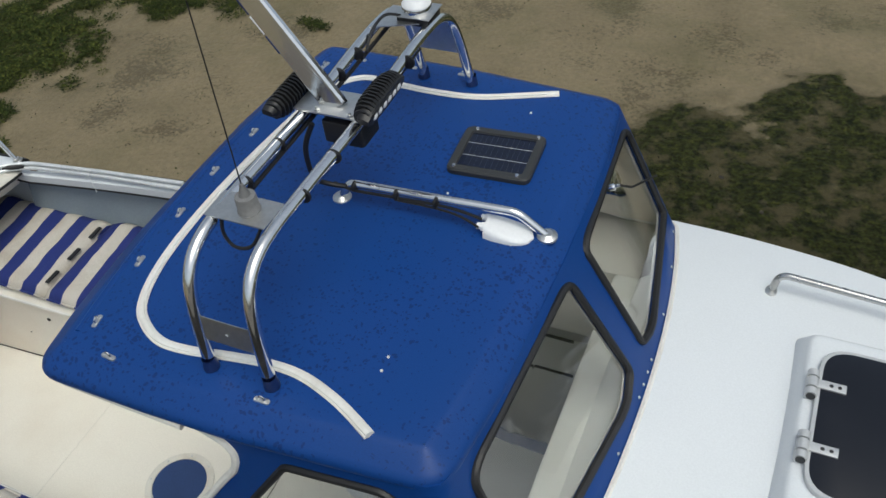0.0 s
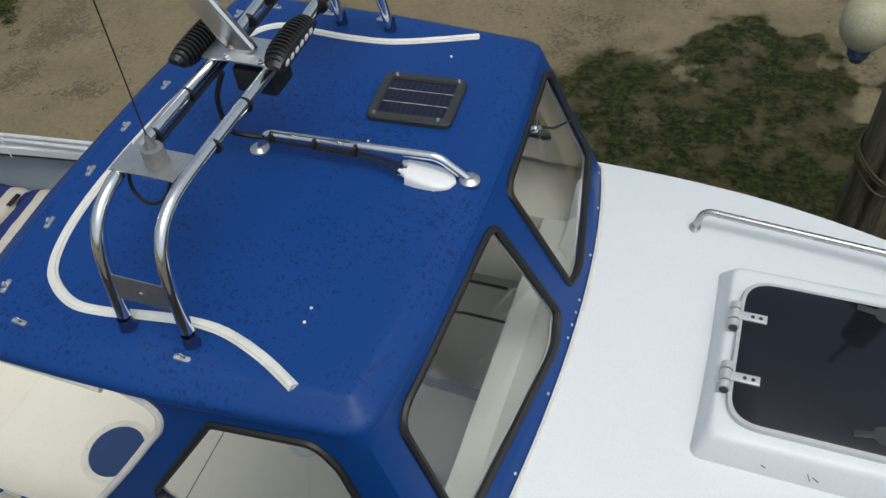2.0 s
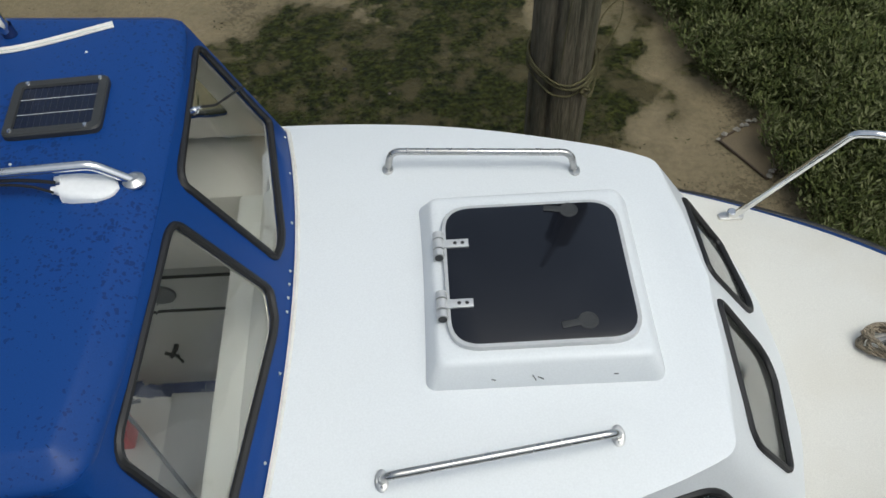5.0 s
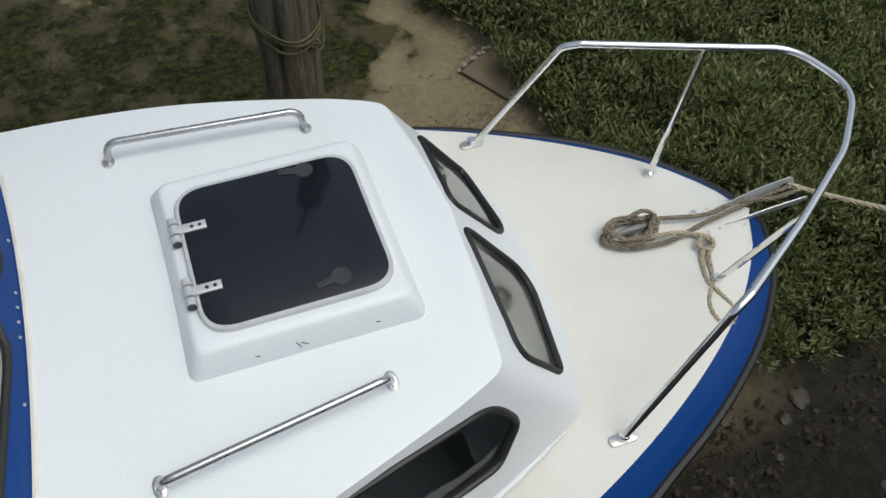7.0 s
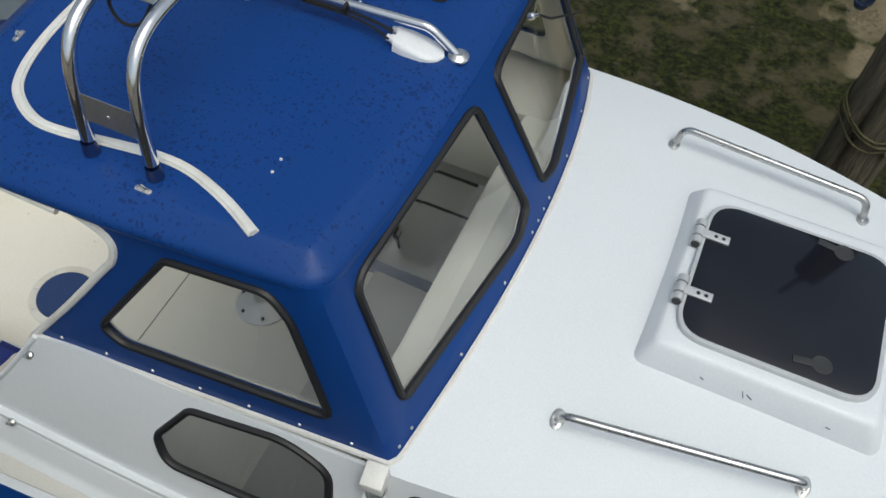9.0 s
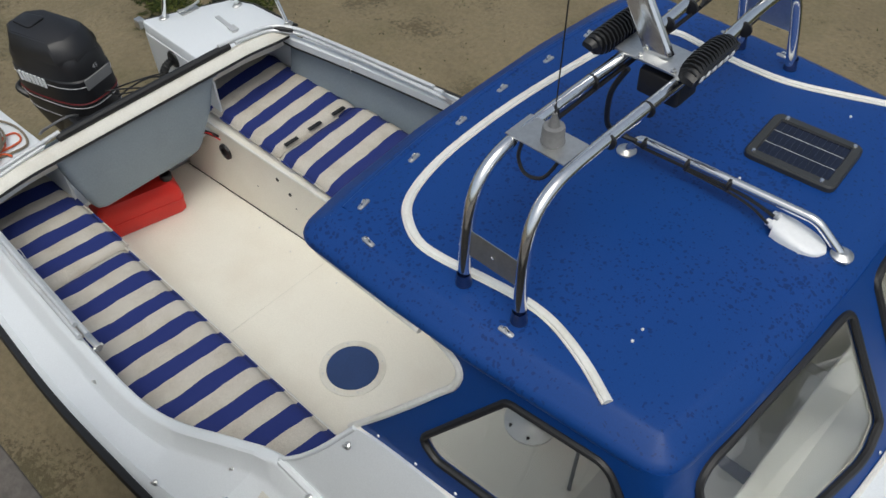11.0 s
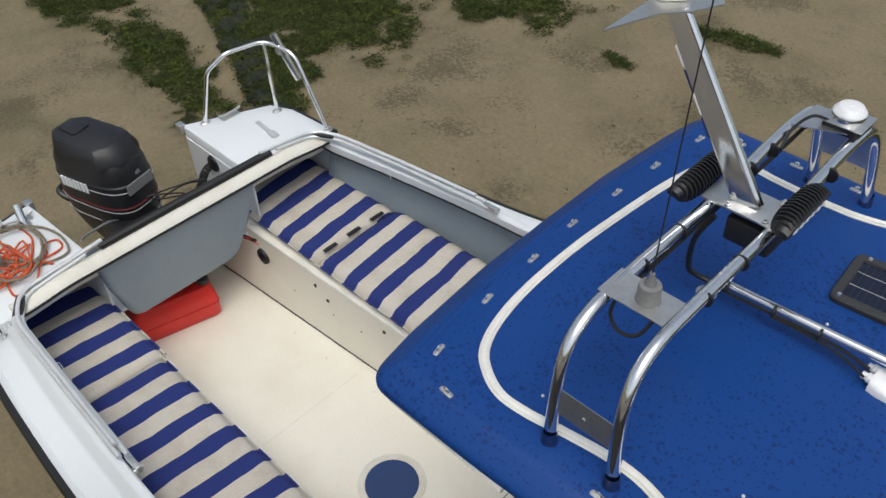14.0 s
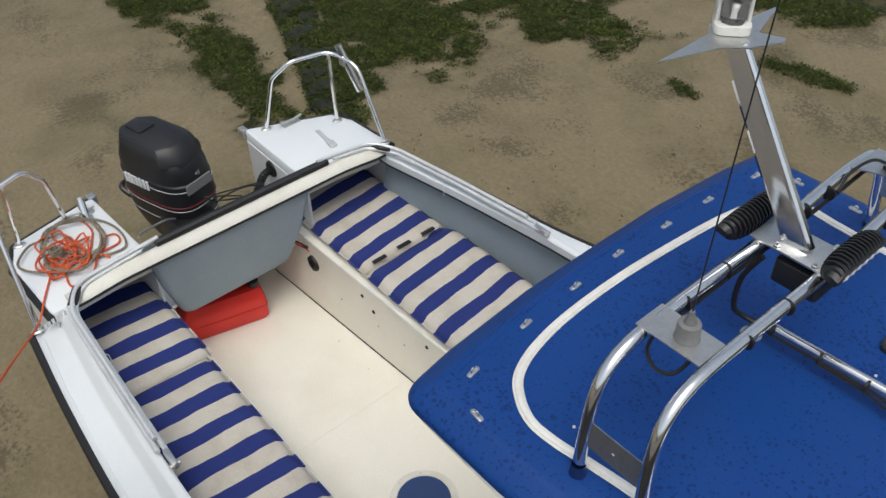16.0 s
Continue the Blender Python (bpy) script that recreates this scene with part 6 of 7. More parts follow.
# ropes heaped on the starboard platform
heap = thing("orange_cord", "tangled orange cord heaped on the starboard platform", "rope")
rng = random.Random(5)
pts = []
for i in range(58):
    a = i * 0.9 + rng.uniform(-0.3, 0.3)
    r = rng.choice((0.03, 0.06, 0.09, 0.12, 0.16)) * rng.uniform(0.8, 1.1)
    pts.append((-3.66 + r * 1.25 * math.cos(a) + 0.03 * math.sin(i * 0.3), -0.86 + r * math.sin(a) * 0.9, -1.283 + 0.0006 * i + rng.uniform(0, 0.012)))
part("coil", tube(spline(pts, 5), 0.0055, n=6), M_ORANGE, heap)
part("loop", tube(spline([(-3.70, -0.82, -1.255), (-3.86, -0.86, -1.275), (-3.96, -0.80, -1.283), (-3.93, -0.70, -1.284), (-3.80, -0.68, -1.282), (-3.70, -0.72, -1.28), (-3.60, -0.76, -1.275), (-3.60, -0.62, -1.283), (-3.68, -0.60, -1.284), (-3.69, -0.66, -1.282), (-3.60, -0.70, -1.275), (-3.55, -0.85, -1.27)], 6), 0.0055, n=6), M_ORANGE, heap)
part("loop", tube(spline([(-3.60, -0.90, -1.262), (-3.50, -0.93, -1.28), (-3.44, -0.92, -1.283), (-3.46, -0.82, -1.28), (-3.56, -0.74, -1.27), (-3.52, -0.70, -1.28)], 6), 0.0055, n=6), M_ORANGE, heap)
part("trailing_end", tube(spline([(-3.68, -0.92, -1.262), (-3.60, -0.975, -1.282), (-3.46, -1.06, -1.283), (-3.30, -1.15, -1.28), (-2.90, -1.305, -1.04), (-2.306, -1.429, -0.60), (-2.0, -1.60, -0.48), (-1.6, -1.78, -0.30), (-1.10, -1.90, -0.193)], 6), 0.0055, n=6), M_ORANGE, heap)
fray = thing("weathered_rope_coil", "loose loops of weathered rope on the starboard platform", "rope")
pts = []
for i in range(34):
    a = i * 0.8
    r = 0.15 + 0.075 * math.sin(i * 0.47) + 0.03 * math.sin(i * 1.9)
    pts.append((-3.735 + 0.06 * math.sin(i * 0.31) + r * 1.15 * math.cos(a), -0.82 + 0.07 * math.cos(i * 0.23) + r * 0.95 * math.sin(a), -1.282 + 0.0012 * i))
part("coil", laid(pts, 0.0068, n=5, steps=6), M_ROPE, fray)
part("knot", laid([(-3.68 + 0.03 * math.cos(i * 1.3), -0.90 + 0.028 * math.sin(i * 1.3), -1.25 + 0.003 * i) for i in range(16)], 0.0068, n=5, steps=4), M_ROPE, fray)

# ---------------------------------------------------------------- inside the wheelhouse
dash = thing("dash_shelf", "white moulded shelf behind the windscreen", "shelf")
bm = bmesh.new()
rows = []
for i in range(25):
    y = -0.70 + 1.18 * i / 24
    xf = 0.27 - 0.09 * (abs(y) / 0.75) ** 2.2
    rows.append([(0.30, y, -1.02), (0.10, y, -0.90), (0.066, y, -0.60), (0.072, y, -0.575), (0.085, y, -0.565), (0.15, y, -0.562), (0.185, y, -0.53), (xf - 0.03, y, -0.49), (xf - 0.015, y, -0.47)])
loft(bm, rows)
bmesh.ops.recalc_face_normals(bm, faces=bm.faces)
part("moulding", thicken(bm, 0.006), M_DECK, dash)
part("bulkhead", box(0.30, 0.33, -0.925, 0.925, FLOOR_Z, -0.925, 0), M_DECK, boat, "cream bulkhead below the windscreen")
ped = thing("seat_pedestal", "round grey metal seat pedestal base on the floor", "pedestal")
QX, QY = -0.97, 0.27
part("base", lathe([(0.13, 0.0), (0.13, 0.010), (0.10, 0.025), (0.055, 0.04), (0.04, 0.06), (0.038, 0.34), (0.0, 0.34)], 24, Matrix.Translation((QX, QY, FLOOR_Z))), M_ALU, ped)
for k in range(6):
    a = k * math.pi / 3
    part("bolt", lathe([(0.009, 0.012), (0.008, 0.02), (0, 0.02)], 8, Matrix.Translation((QX + 0.105 * math.cos(a), QY + 0.105 * math.sin(a), FLOOR_Z + 0.008))), M_RUBBER, ped)
locker = thing("side_cabinet", "cream cabinet with a round speaker inside the wheelhouse", "cabinet")
M_LAMINATE = material("grey_beige_laminate", (0.62, 0.60, 0.54), 0.5, broad=3, amount=0.5, grain=0.1)
part("carcass", box(-0.75, 0.28, 0.70, 0.92, FLOOR_Z + 0.002, -1.24, 0.004), M_LAMINATE, locker, "grey-beige laminate front")
part("cupboard_top", box(-0.75, 0.15, 0.52, 0.84, -0.98, -0.61, 0.02), M_LINING, locker, "cream upper panel")
for z in (-1.25, -1.478):
    part("gap", box(-0.62, -0.12, 0.6965, 0.7005, z - 0.008, z + 0.008, 0), M_RUBBER, locker)
part("speaker", lathe([(0.058, 0), (0.055, 0.01), (0.035, 0.004), (0, 0.006)], 20, Matrix.Translation((-0.43, 0.70, -1.36)) @ pose(0, 0, 0, 90, 0, 0)), M_GREY, locker, "grey round speaker")
# no real mat: a darker sheet that paints the shade on this floor
solo("floor_shade_sheet", box(-0.58, 0.27, -0.90, 0.695, FLOOR_Z, FLOOR_Z + 0.008, 0.003), M_LAMINATE, "grey-beige sheet standing in for shade on the wheelhouse floor", "floor mat")
tap = thing("gas_valve", "small black cross-handled valve inside the wheelhouse", "valve")
part("stem", tube([(-0.47, 0.70, -1.74), (-0.47, 0.655, -1.74)], 0.012, n=8), M_RUBBER, tap)
part("handle", join(tube([(-0.505, 0.65, -1.722), (-0.455, 0.65, -1.752)], 0.008, n=8), tube([(-0.486, 0.65, -1.756), (-0.462, 0.65, -1.722)], 0.008, n=8), tube([(-0.46, 0.65, -1.75), (-0.452, 0.65, -1.80)], 0.006, n=8)), M_RUBBER, tap)
stool = thing("folded_stool", "grey tubular stool frame with a red pad on the floor", "stool")
for a, b in (((-0.70, 0.46, FLOOR_Z + 0.26), (-0.40, 0.13, FLOOR_Z + 0.02)), ((-0.74, 0.38, FLOOR_Z + 0.26), (-0.62, 0.10, FLOOR_Z + 0.02)), ((-0.80, 0.44, FLOOR_Z + 0.265), (-0.62, 0.48, FLOOR_Z + 0.265))):
    part("leg", tube([a, b], 0.009, n=8), M_GREY, stool)
part("red_pad", box(-0.83, -0.70, 0.38, 0.50, FLOOR_Z + 0.002, FLOOR_Z + 0.20, 0.02), M_RED, stool, "red padded block")
# number on the motor
cu = bpy.data.curves.new("number", "FONT")
cu.body, cu.size, cu.extrude, cu.align_x = "45", 0.035, 0.0006, "CENTER"
tmp = bpy.data.objects.new("tmp", cu)
me = bpy.data.meshes.new_from_object(tmp)
bpy.data.objects.remove(tmp)
num = new("number", me)
me.materials.append(M_SILVER)
num.parent = cowl
num.matrix_local = Matrix.Translation((MC.x + 0.2755, MC.y, -1.205)) @ pose(0, 0, 0, 90, 0, 90)
tagged(num, "silver number on the cowl")
for k in range(7):
    part("name_bar", box(MC.x + 0.2785, MC.x + 0.280, MC.y - 0.074 + 0.0215 * k, MC.y - 0.074 + 0.0215 * k + 0.014, -1.280, -1.250, 0), M_WPLASTIC, cowl)
# coaming fastenings
for x, y, z in ((-0.757, -0.872, -0.578), (-0.869, -0.968, -0.89), (-1.217, -1.03, -1.07), (-2.1, -1.115, -1.36), (-2.6, -1.06, -1.37), (-1.45, -1.22, -1.20)):
    part("fastening", lathe([(0.012, 0), (0.011, 0.004), (0.005, 0.008), (0.005, 0.02), (0, 0.021)], 10, Matrix.Translation((x, y, z)) @ pose(0, 0, 0, 40, 0, 0)), M_STEEL_DULL, boat)
# ---------------------------------------------------------------- mud, weed, bank


def marsh_edge(x, y):
    """Positive on the planted bank at the bow."""
    d = min((x - 2.62) * 0.95 + (y - 2.1) * 0.13 + max(0.0, y - 2.45) * 0.18, (y + 0.20) * 1.0 + (x - 3.0) * 0.05)
    return d + 0.14 * noise.noise((x * 2.2, y * 2.2, 0.5))


def weed_amount(x, y):
    """How much weed covers the mud at a spot, 0 to 1."""
    def blob(cx, cy, rx, ry, turn=0.0):
        c, s = math.cos(radians(turn)), math.sin(radians(turn))
        dx, dy = x - cx, y - cy
        u, v = (dx * c + dy * s) / rx, (-dx * s + dy * c) / ry
        return 1.25 - math.sqrt(u * u + v * v)
    d = max(blob(0.35, 3.25, 1.25, 0.9, 10), blob(0.4, 2.0, 1.3, 0.5), blob(1.0, 3.2, 1.35, 1.0), blob(1.0, 2.6, 1.0, 0.75), blob(0.6, 3.9, 0.8, 0.5, 20), blob(-6.4, 1.5, 1.6, 0.33, -9), blob(-8.2, 1.7, 1.2, 0.4), blob(-6.3, 3.0, 1.15, 0.8, -20), blob(-5.5, 4.3, 1.3, 0.55, 15),
            blob(-5.55, 2.1, 0.55, 0.3, -15), blob(-2.8, 5.0, 0.5, 0.15, 10), blob(-3.8, 6.2, 1.3, 0.45, 42), blob(-3.42, 4.02, 0.18, 0.09, -10), blob(1.5, 2.6, 0.45, 0.9), blob(0.3, 2.6, 1.2, 0.7), blob(-8.0, 4.0, 1.6, 1.6))
    d = max(d, 1.6 * marsh_edge(x, y) + 0.1)
    n = noise.noise((x * 1.1, y * 1.1, 0.3)) * 0.4 + noise.noise((x * 3.3, y * 3.3, 2.3)) * 0.5 + noise.noise((x * 9, y * 9, 5.3)) * 0.4
    return max(0.0, min(1.0, (d + n - 0.12) * 2.2))


def mud_height(x, y):
    h = 0.045 * noise.noise((x * 0.45, y * 0.45, 1.7)) + 0.016 * noise.noise((x * 2.1, y * 2.1, 4.2)) + 0.006 * noise.noise((x * 7.0, y * 7.0, 8.1))
    h += 0.020 * weed_amount(x, y)
    # a gully between weedy banks astern, and the bank at the bow
    g = abs(y - (1.53 - (x + 5.3) * 0.25 + 0.05 * math.sin(x * 2.3)))
    if x < -4.6:
        h -= 0.07 * math.exp(-(g / 0.16) ** 2) * min(1, (-4.6 - x) / 0.8)
    if x > 1.5:
        h += 0.18 * max(0.0, min(1.0, marsh_edge(x, y) / 0.7)) - (0.10 * max(0.0, min(1.0, (-0.1 - y) / 0.5)) if x > 2.2 else 0)
    return GROUND_Z + h


def spread(lo, hi, fine_lo, fine_hi, step):
    a = list(np.arange(fine_lo, fine_hi + 1e-6, step))
    d, p = step, fine_hi
    while p < hi:
        d *= 1.35
        p = min(hi, p + d)
        a.append(p)
    d, p = step, fine_lo
    while p > lo:
        d *= 1.35
        p = max(lo, p - d)
        a.insert(0, p)
    return a


xs, ys = spread(-700, 700, -9.5, 6.0, 0.07), spread(-700, 700, -2.2, 7.5, 0.07)
verts = [(x, y, mud_height(x, y)) for y in ys for x in xs]
nxs = len(xs)
faces = [(j * nxs + i, j * nxs + i + 1, (j + 1) * nxs + i + 1, (j + 1) * nxs + i) for j in range(len(ys) - 1) for i in range(nxs - 1)]
me = bpy.data.meshes.new("ground")
me.from_pydata(verts, [], faces)
me.polygons.foreach_set("use_smooth", [True] * len(faces))
wa = me.attributes.new("weed", "FLOAT", "POINT")
wa.data.foreach_set("value", [weed_amount(v[0], v[1]) for v in verts])


# dark wet mud off the starboard bow, with the quay's shade painted in
da = me.attributes.new("shaded_silt", "FLOAT", "POINT")
da.data.foreach_set("value", [max(0.0, min(1.0, (0.35 - v[1] + 0.5 * noise.noise((v[0] * 1.3, v[1] * 1.3, 6.0))) * 1.6)) if v[0] > 1.0 else 0.0 for v in verts])


def mud_material():
    m = material("river_mud", (0.230, 0.188, 0.114), 0.55, broad=1.3, fine=30, amount=0.75, dirt=(0.145, 0.118, 0.070), grain=0.22, bump=0.3, depth=0.012, rv=0.15)
    n, l = m.node_tree.nodes, m.node_tree.links
    b = n["Principled BSDF"]
    at = n.new("ShaderNodeAttribute")
    at.attribute_name = "weed"
    co = n.new("ShaderNodeTexCoord")
    edge = n.new("ShaderNodeTexNoise")
    edge.inputs["Scale"].default_value, edge.inputs["Detail"].default_value = 7, 10
    edge.inputs["Roughness"].default_value = 0.7
    l.new(co.outputs["Object"], edge.inputs["Vector"])
    s = n.new("ShaderNodeMath")
    s.operation = "MULTIPLY_ADD"
    s.inputs[1].default_value = 0.47
    l.new(at.outputs["Fac"], s.inputs[0])
    l.new(edge.outputs["Fac"], s.inputs[2])
    r = n.new("ShaderNodeMapRange")
    r.inputs["From Min"].default_value, r.inputs["From Max"].default_value = 0.74, 0.90
    l.new(s.outputs[0], r.inputs["Value"])
    tone = n.new("ShaderNodeTexNoise")
    tone.inputs["Scale"].default_value, tone.inputs["Detail"].default_value = 15, 10
    tone.inputs["Roughness"].default_value = 0.68
    l.new(co.outputs["Object"], tone.inputs["Vector"])
    green = n.new("ShaderNodeMix")
    green.data_type = "RGBA"
    green.inputs[6].default_value, green.inputs[7].default_value = (0.010, 0.016, 0.004, 1), (0.075, 0.080, 0.017, 1)
    tr = n.new("ShaderNodeMapRange")
    tr.inputs["From Min"].default_value, tr.inputs["From Max"].default_value = 0.37, 0.66
    l.new(tone.outputs["Fac"], tr.inputs["Value"])
    l.new(tr.outputs[0], green.inputs[0])
    mix = n.new("ShaderNodeMix")
    mix.data_type = "RGBA"
    l.new(r.outputs[0], mix.inputs[0])
    # scattered dark scuffs in the mud
    scuff, patch = n.new("ShaderNodeTexNoise"), n.new("ShaderNodeTexNoise")
    scuff.inputs["Scale"].default_value, scuff.inputs["Detail"].default_value, scuff.inputs["Roughness"].default_value = 34, 9, 0.75
    patch.inputs["Scale"].default_value, patch.inputs["Detail"].default_value = 1.4, 3
    l.new(co.outputs["Object"], scuff.inputs["Vector"])
    l.new(co.outputs["Object"], patch.inputs["Vector"])
    both = n.new("ShaderNodeMath")
    both.operation = "ADD"
    l.new(scuff.outputs["Fac"], both.inputs[0])
    l.new(patch.outputs["Fac"], both.inputs[1])
    sr = n.new("ShaderNodeMapRange")
    sr.inputs["From Min"].default_value, sr.inputs["From Max"].default_value, sr.inputs["To Max"].default_value = 1.08, 1.17, 0.65
    l.new(both.outputs[0], sr.inputs["Value"])
    dark = n.new("ShaderNodeMix")
    dark.data_type = "RGBA"
    dark.inputs[7].default_value = (0.062, 0.052, 0.030, 1)
    l.new(sr.outputs[0], dark.inputs[0])
    l.new(n[m["mix2"]].outputs[2], dark.inputs[6])
    film, film_range, algae = n.new("ShaderNodeTexNoise"), n.new("ShaderNodeMapRange"), n.new("ShaderNodeMix")
    film.inputs["Scale"].default_value, film.inputs["Detail"].default_value, film.inputs["Roughness"].default_value = 1.1, 8, 0.65
    l.new(co.outputs["Object"], film.inputs["Vector"])
    film_range.inputs["From Min"].default_value, film_range.inputs["From Max"].default_value, film_range.inputs["To Max"].default_value = 0.48, 0.68, 0.6
    l.new(film.outputs["Fac"], film_range.inputs["Value"])
    algae.data_type = "RGBA"
    algae.inputs[7].default_value = (0.098, 0.092, 0.044, 1)
    l.new(film_range.outputs[0], algae.inputs[0])
    l.new(dark.outputs[2], algae.inputs[6])
    lump, churn = n.new("ShaderNodeTexNoise"), n.new("ShaderNodeBump")
    lump.inputs["Scale"].default_value, lump.inputs["Detail"].default_value, lump.inputs["Roughness"].default_value = 9, 8, 0.62
    l.new(co.outputs["Object"], lump.inputs["Vector"])
    churn.inputs["Strength"].default_value, churn.inputs["Distance"].default_value = 0.7, 0.04
    l.new(lump.outputs["Fac"], churn.inputs["Height"])
    l.new(b.inputs["Normal"].links[0].from_socket, churn.inputs["Normal"])
    l.new(churn.outputs[0], b.inputs["Normal"])
    damp = n.new("ShaderNodeMix")
    damp.data_type = "RGBA"
    damp.inputs[7].default_value = (0.085, 0.072, 0.040, 1)
    wet = n.new("ShaderNodeMath")
    wet.operation = "MULTIPLY"
    wet.inputs[1].default_value = 0.8
    l.new(at.outputs["Fac"], wet.inputs[0])
    l.new(wet.outputs[0], damp.inputs[0])
    l.new(algae.outputs[2], damp.inputs[6])
    l.new(damp.outputs[2], mix.inputs[6])
    fleck = n.new("ShaderNodeMapRange")
    fleck.inputs["From Min"].default_value, fleck.inputs["From Max"].default_value = 0.36, 0.66
    fleck.inputs["To Min"].default_value, fleck.inputs["To Max"].default_value = 0.2, 1.7
    l.new(scuff.outputs["Fac"], fleck.inputs["Value"])
    rough_green = n.new("ShaderNodeVectorMath")
    rough_green.operation = "SCALE"
    l.new(green.outputs[2], rough_green.inputs[0])
    l.new(fleck.outputs[0], rough_green.inputs["Scale"])
    bare = n.new("ShaderNodeTexNoise")
    bare.inputs["Scale"].default_value, bare.inputs["Detail"].default_value, bare.inputs["Roughness"].default_value = 4.2, 7, 0.62
    l.new(co.outputs["Object"], bare.inputs["Vector"])
    bare_range = n.new("ShaderNodeMapRange")
    bare_range.inputs["From Min"].default_value, bare_range.inputs["From Max"].default_value, bare_range.inputs["To Max"].default_value = 0.49, 0.60, 0.9
    l.new(bare.outputs["Fac"], bare_range.inputs["Value"])
    worn = n.new("ShaderNodeMix")
    worn.data_type = "RGBA"
    worn.inputs[7].default_value = (0.115, 0.098, 0.050, 1)
    l.new(bare_range.outputs[0], worn.inputs[0])
    l.new(rough_green.outputs[0], worn.inputs[6])
    l.new(worn.outputs[2], mix.inputs[7])
    tuft = n.new("ShaderNodeBump")
    tuft.inputs["Distance"].default_value = 0.08
    l.new(r.outputs[0], tuft.inputs["Strength"])
    l.new(tone.outputs["Fac"], tuft.inputs["Height"])
    l.new(b.inputs["Normal"].links[0].from_socket, tuft.inputs["Normal"])
    l.new(tuft.outputs[0], b.inputs["Normal"])
    b.inputs["Specular IOR Level"].default_value = 0.14
    # near-black mud colour that also holds the shade beside the quay
    at2 = n.new("ShaderNodeAttribute")
    at2.attribute_name = "shaded_silt"
    mix3 = n.new("ShaderNodeMix")
    mix3.data_type = "RGBA"
    l.new(at2.outputs["Fac"], mix3.inputs[0])
    l.new(mix.outputs[2], mix3.inputs[6])
    shaded_silt = n.new("ShaderNodeMix")
    shaded_silt.data_type = "RGBA"
    shaded_silt.inputs[6].default_value, shaded_silt.inputs[7].default_value = (0.005, 0.005, 0.003, 1), (0.026, 0.021, 0.013, 1)
    l.new(tr.outputs[0], shaded_silt.inputs[0])
    l.new(shaded_silt.outputs[2], mix3.inputs[7])
    l.new(mix3.outputs[2], b.inputs["Base Color"])
    return m


me.materials.append(mud_material())
tagged(new("ground", me), "brown tidal mud with patches of green weed", "ground", "", "structure")


def leaf_mass(name, spots, mats, label, category, leaf, per, height, droop, slim=0.42):
    """Many small pointed leaves on sprigs, as one mesh."""
    rg = np.random.RandomState(3)
    sp = np.array(spots)
    count = len(sp) * per
    x0, y0, z0, size = (np.repeat(sp[:, c], per) for c in range(4))
    k = np.tile(np.arange(per), len(sp))
    lean = np.repeat(rg.normal(0, 0.3, (len(sp), 2)), per, axis=0)
    tone = np.repeat((rg.rand(len(sp)) > 0.62).astype(np.int32), per)
    h = height * size * (0.30 + 0.70 * (k + 0.5) / per)
    a = k * 2.4 + rg.uniform(-0.5, 0.5, count)
    el = rg.uniform(0.1, 0.9, count) - droop
    base = np.stack([x0 + lean[:, 0] * h + 0.02 * size * np.cos(a), y0 + lean[:, 1] * h + 0.02 * size * np.sin(a), z0 + h], 1)
    ln = (leaf * size * rg.uniform(0.6, 1.4, count))[:, None]
    d = np.stack([np.cos(a) * np.cos(el), np.sin(a) * np.cos(el), np.sin(el)], 1)
    sd = np.stack([-np.sin(a), np.cos(a), rg.uniform(-0.4, 0.4, count)], 1)
    wide = (leaf * size * slim * rg.uniform(0.7, 1.3, count))[:, None] * 0.5
    fold = np.cross(d, sd) * 0.12 * ln
    co = np.stack([base, base + d * ln * 0.5 + sd * wide - fold, base + d * ln, base + d * ln * 0.5 - sd * wide - fold], 1)
    me = bpy.data.meshes.new(name)
    me.vertices.add(count * 4)
    me.vertices.foreach_set("co", co.ravel())
    me.loops.add(count * 4)
    me.loops.foreach_set("vertex_index", np.arange(count * 4, dtype=np.int32))
    me.polygons.add(count)
    me.polygons.foreach_set("loop_start", np.arange(count, dtype=np.int32) * 4)
    for mm in mats:
        me.materials.append(mm)
    me.polygons.foreach_set("material_index", tone)
    me.update(calc_edges=True)
    return tagged(new(name, me), label, category, "", "stuff")


def leaf_material(name, color, other):
    m = bpy.data.materials.new(name)
    m.use_nodes = True
    n, l = m.node_tree.nodes, m.node_tree.links
    b = n["Principled BSDF"]
    b.inputs["Roughness"].default_value = 0.7
    b.inputs["Specular IOR Level"].default_value = 0.15
    g = n.new("ShaderNodeNewGeometry")
    mix = n.new("ShaderNodeMix")
    mix.data_type = "RGBA"
    mix.inputs[6].default_value, mix.inputs[7].default_value = (*color, 1), (*other, 1)
    l.new(g.outputs["Random Per Island"], mix.inputs[0])
    l.new(mix.outputs[2], b.inputs["Base Color"])
    return m


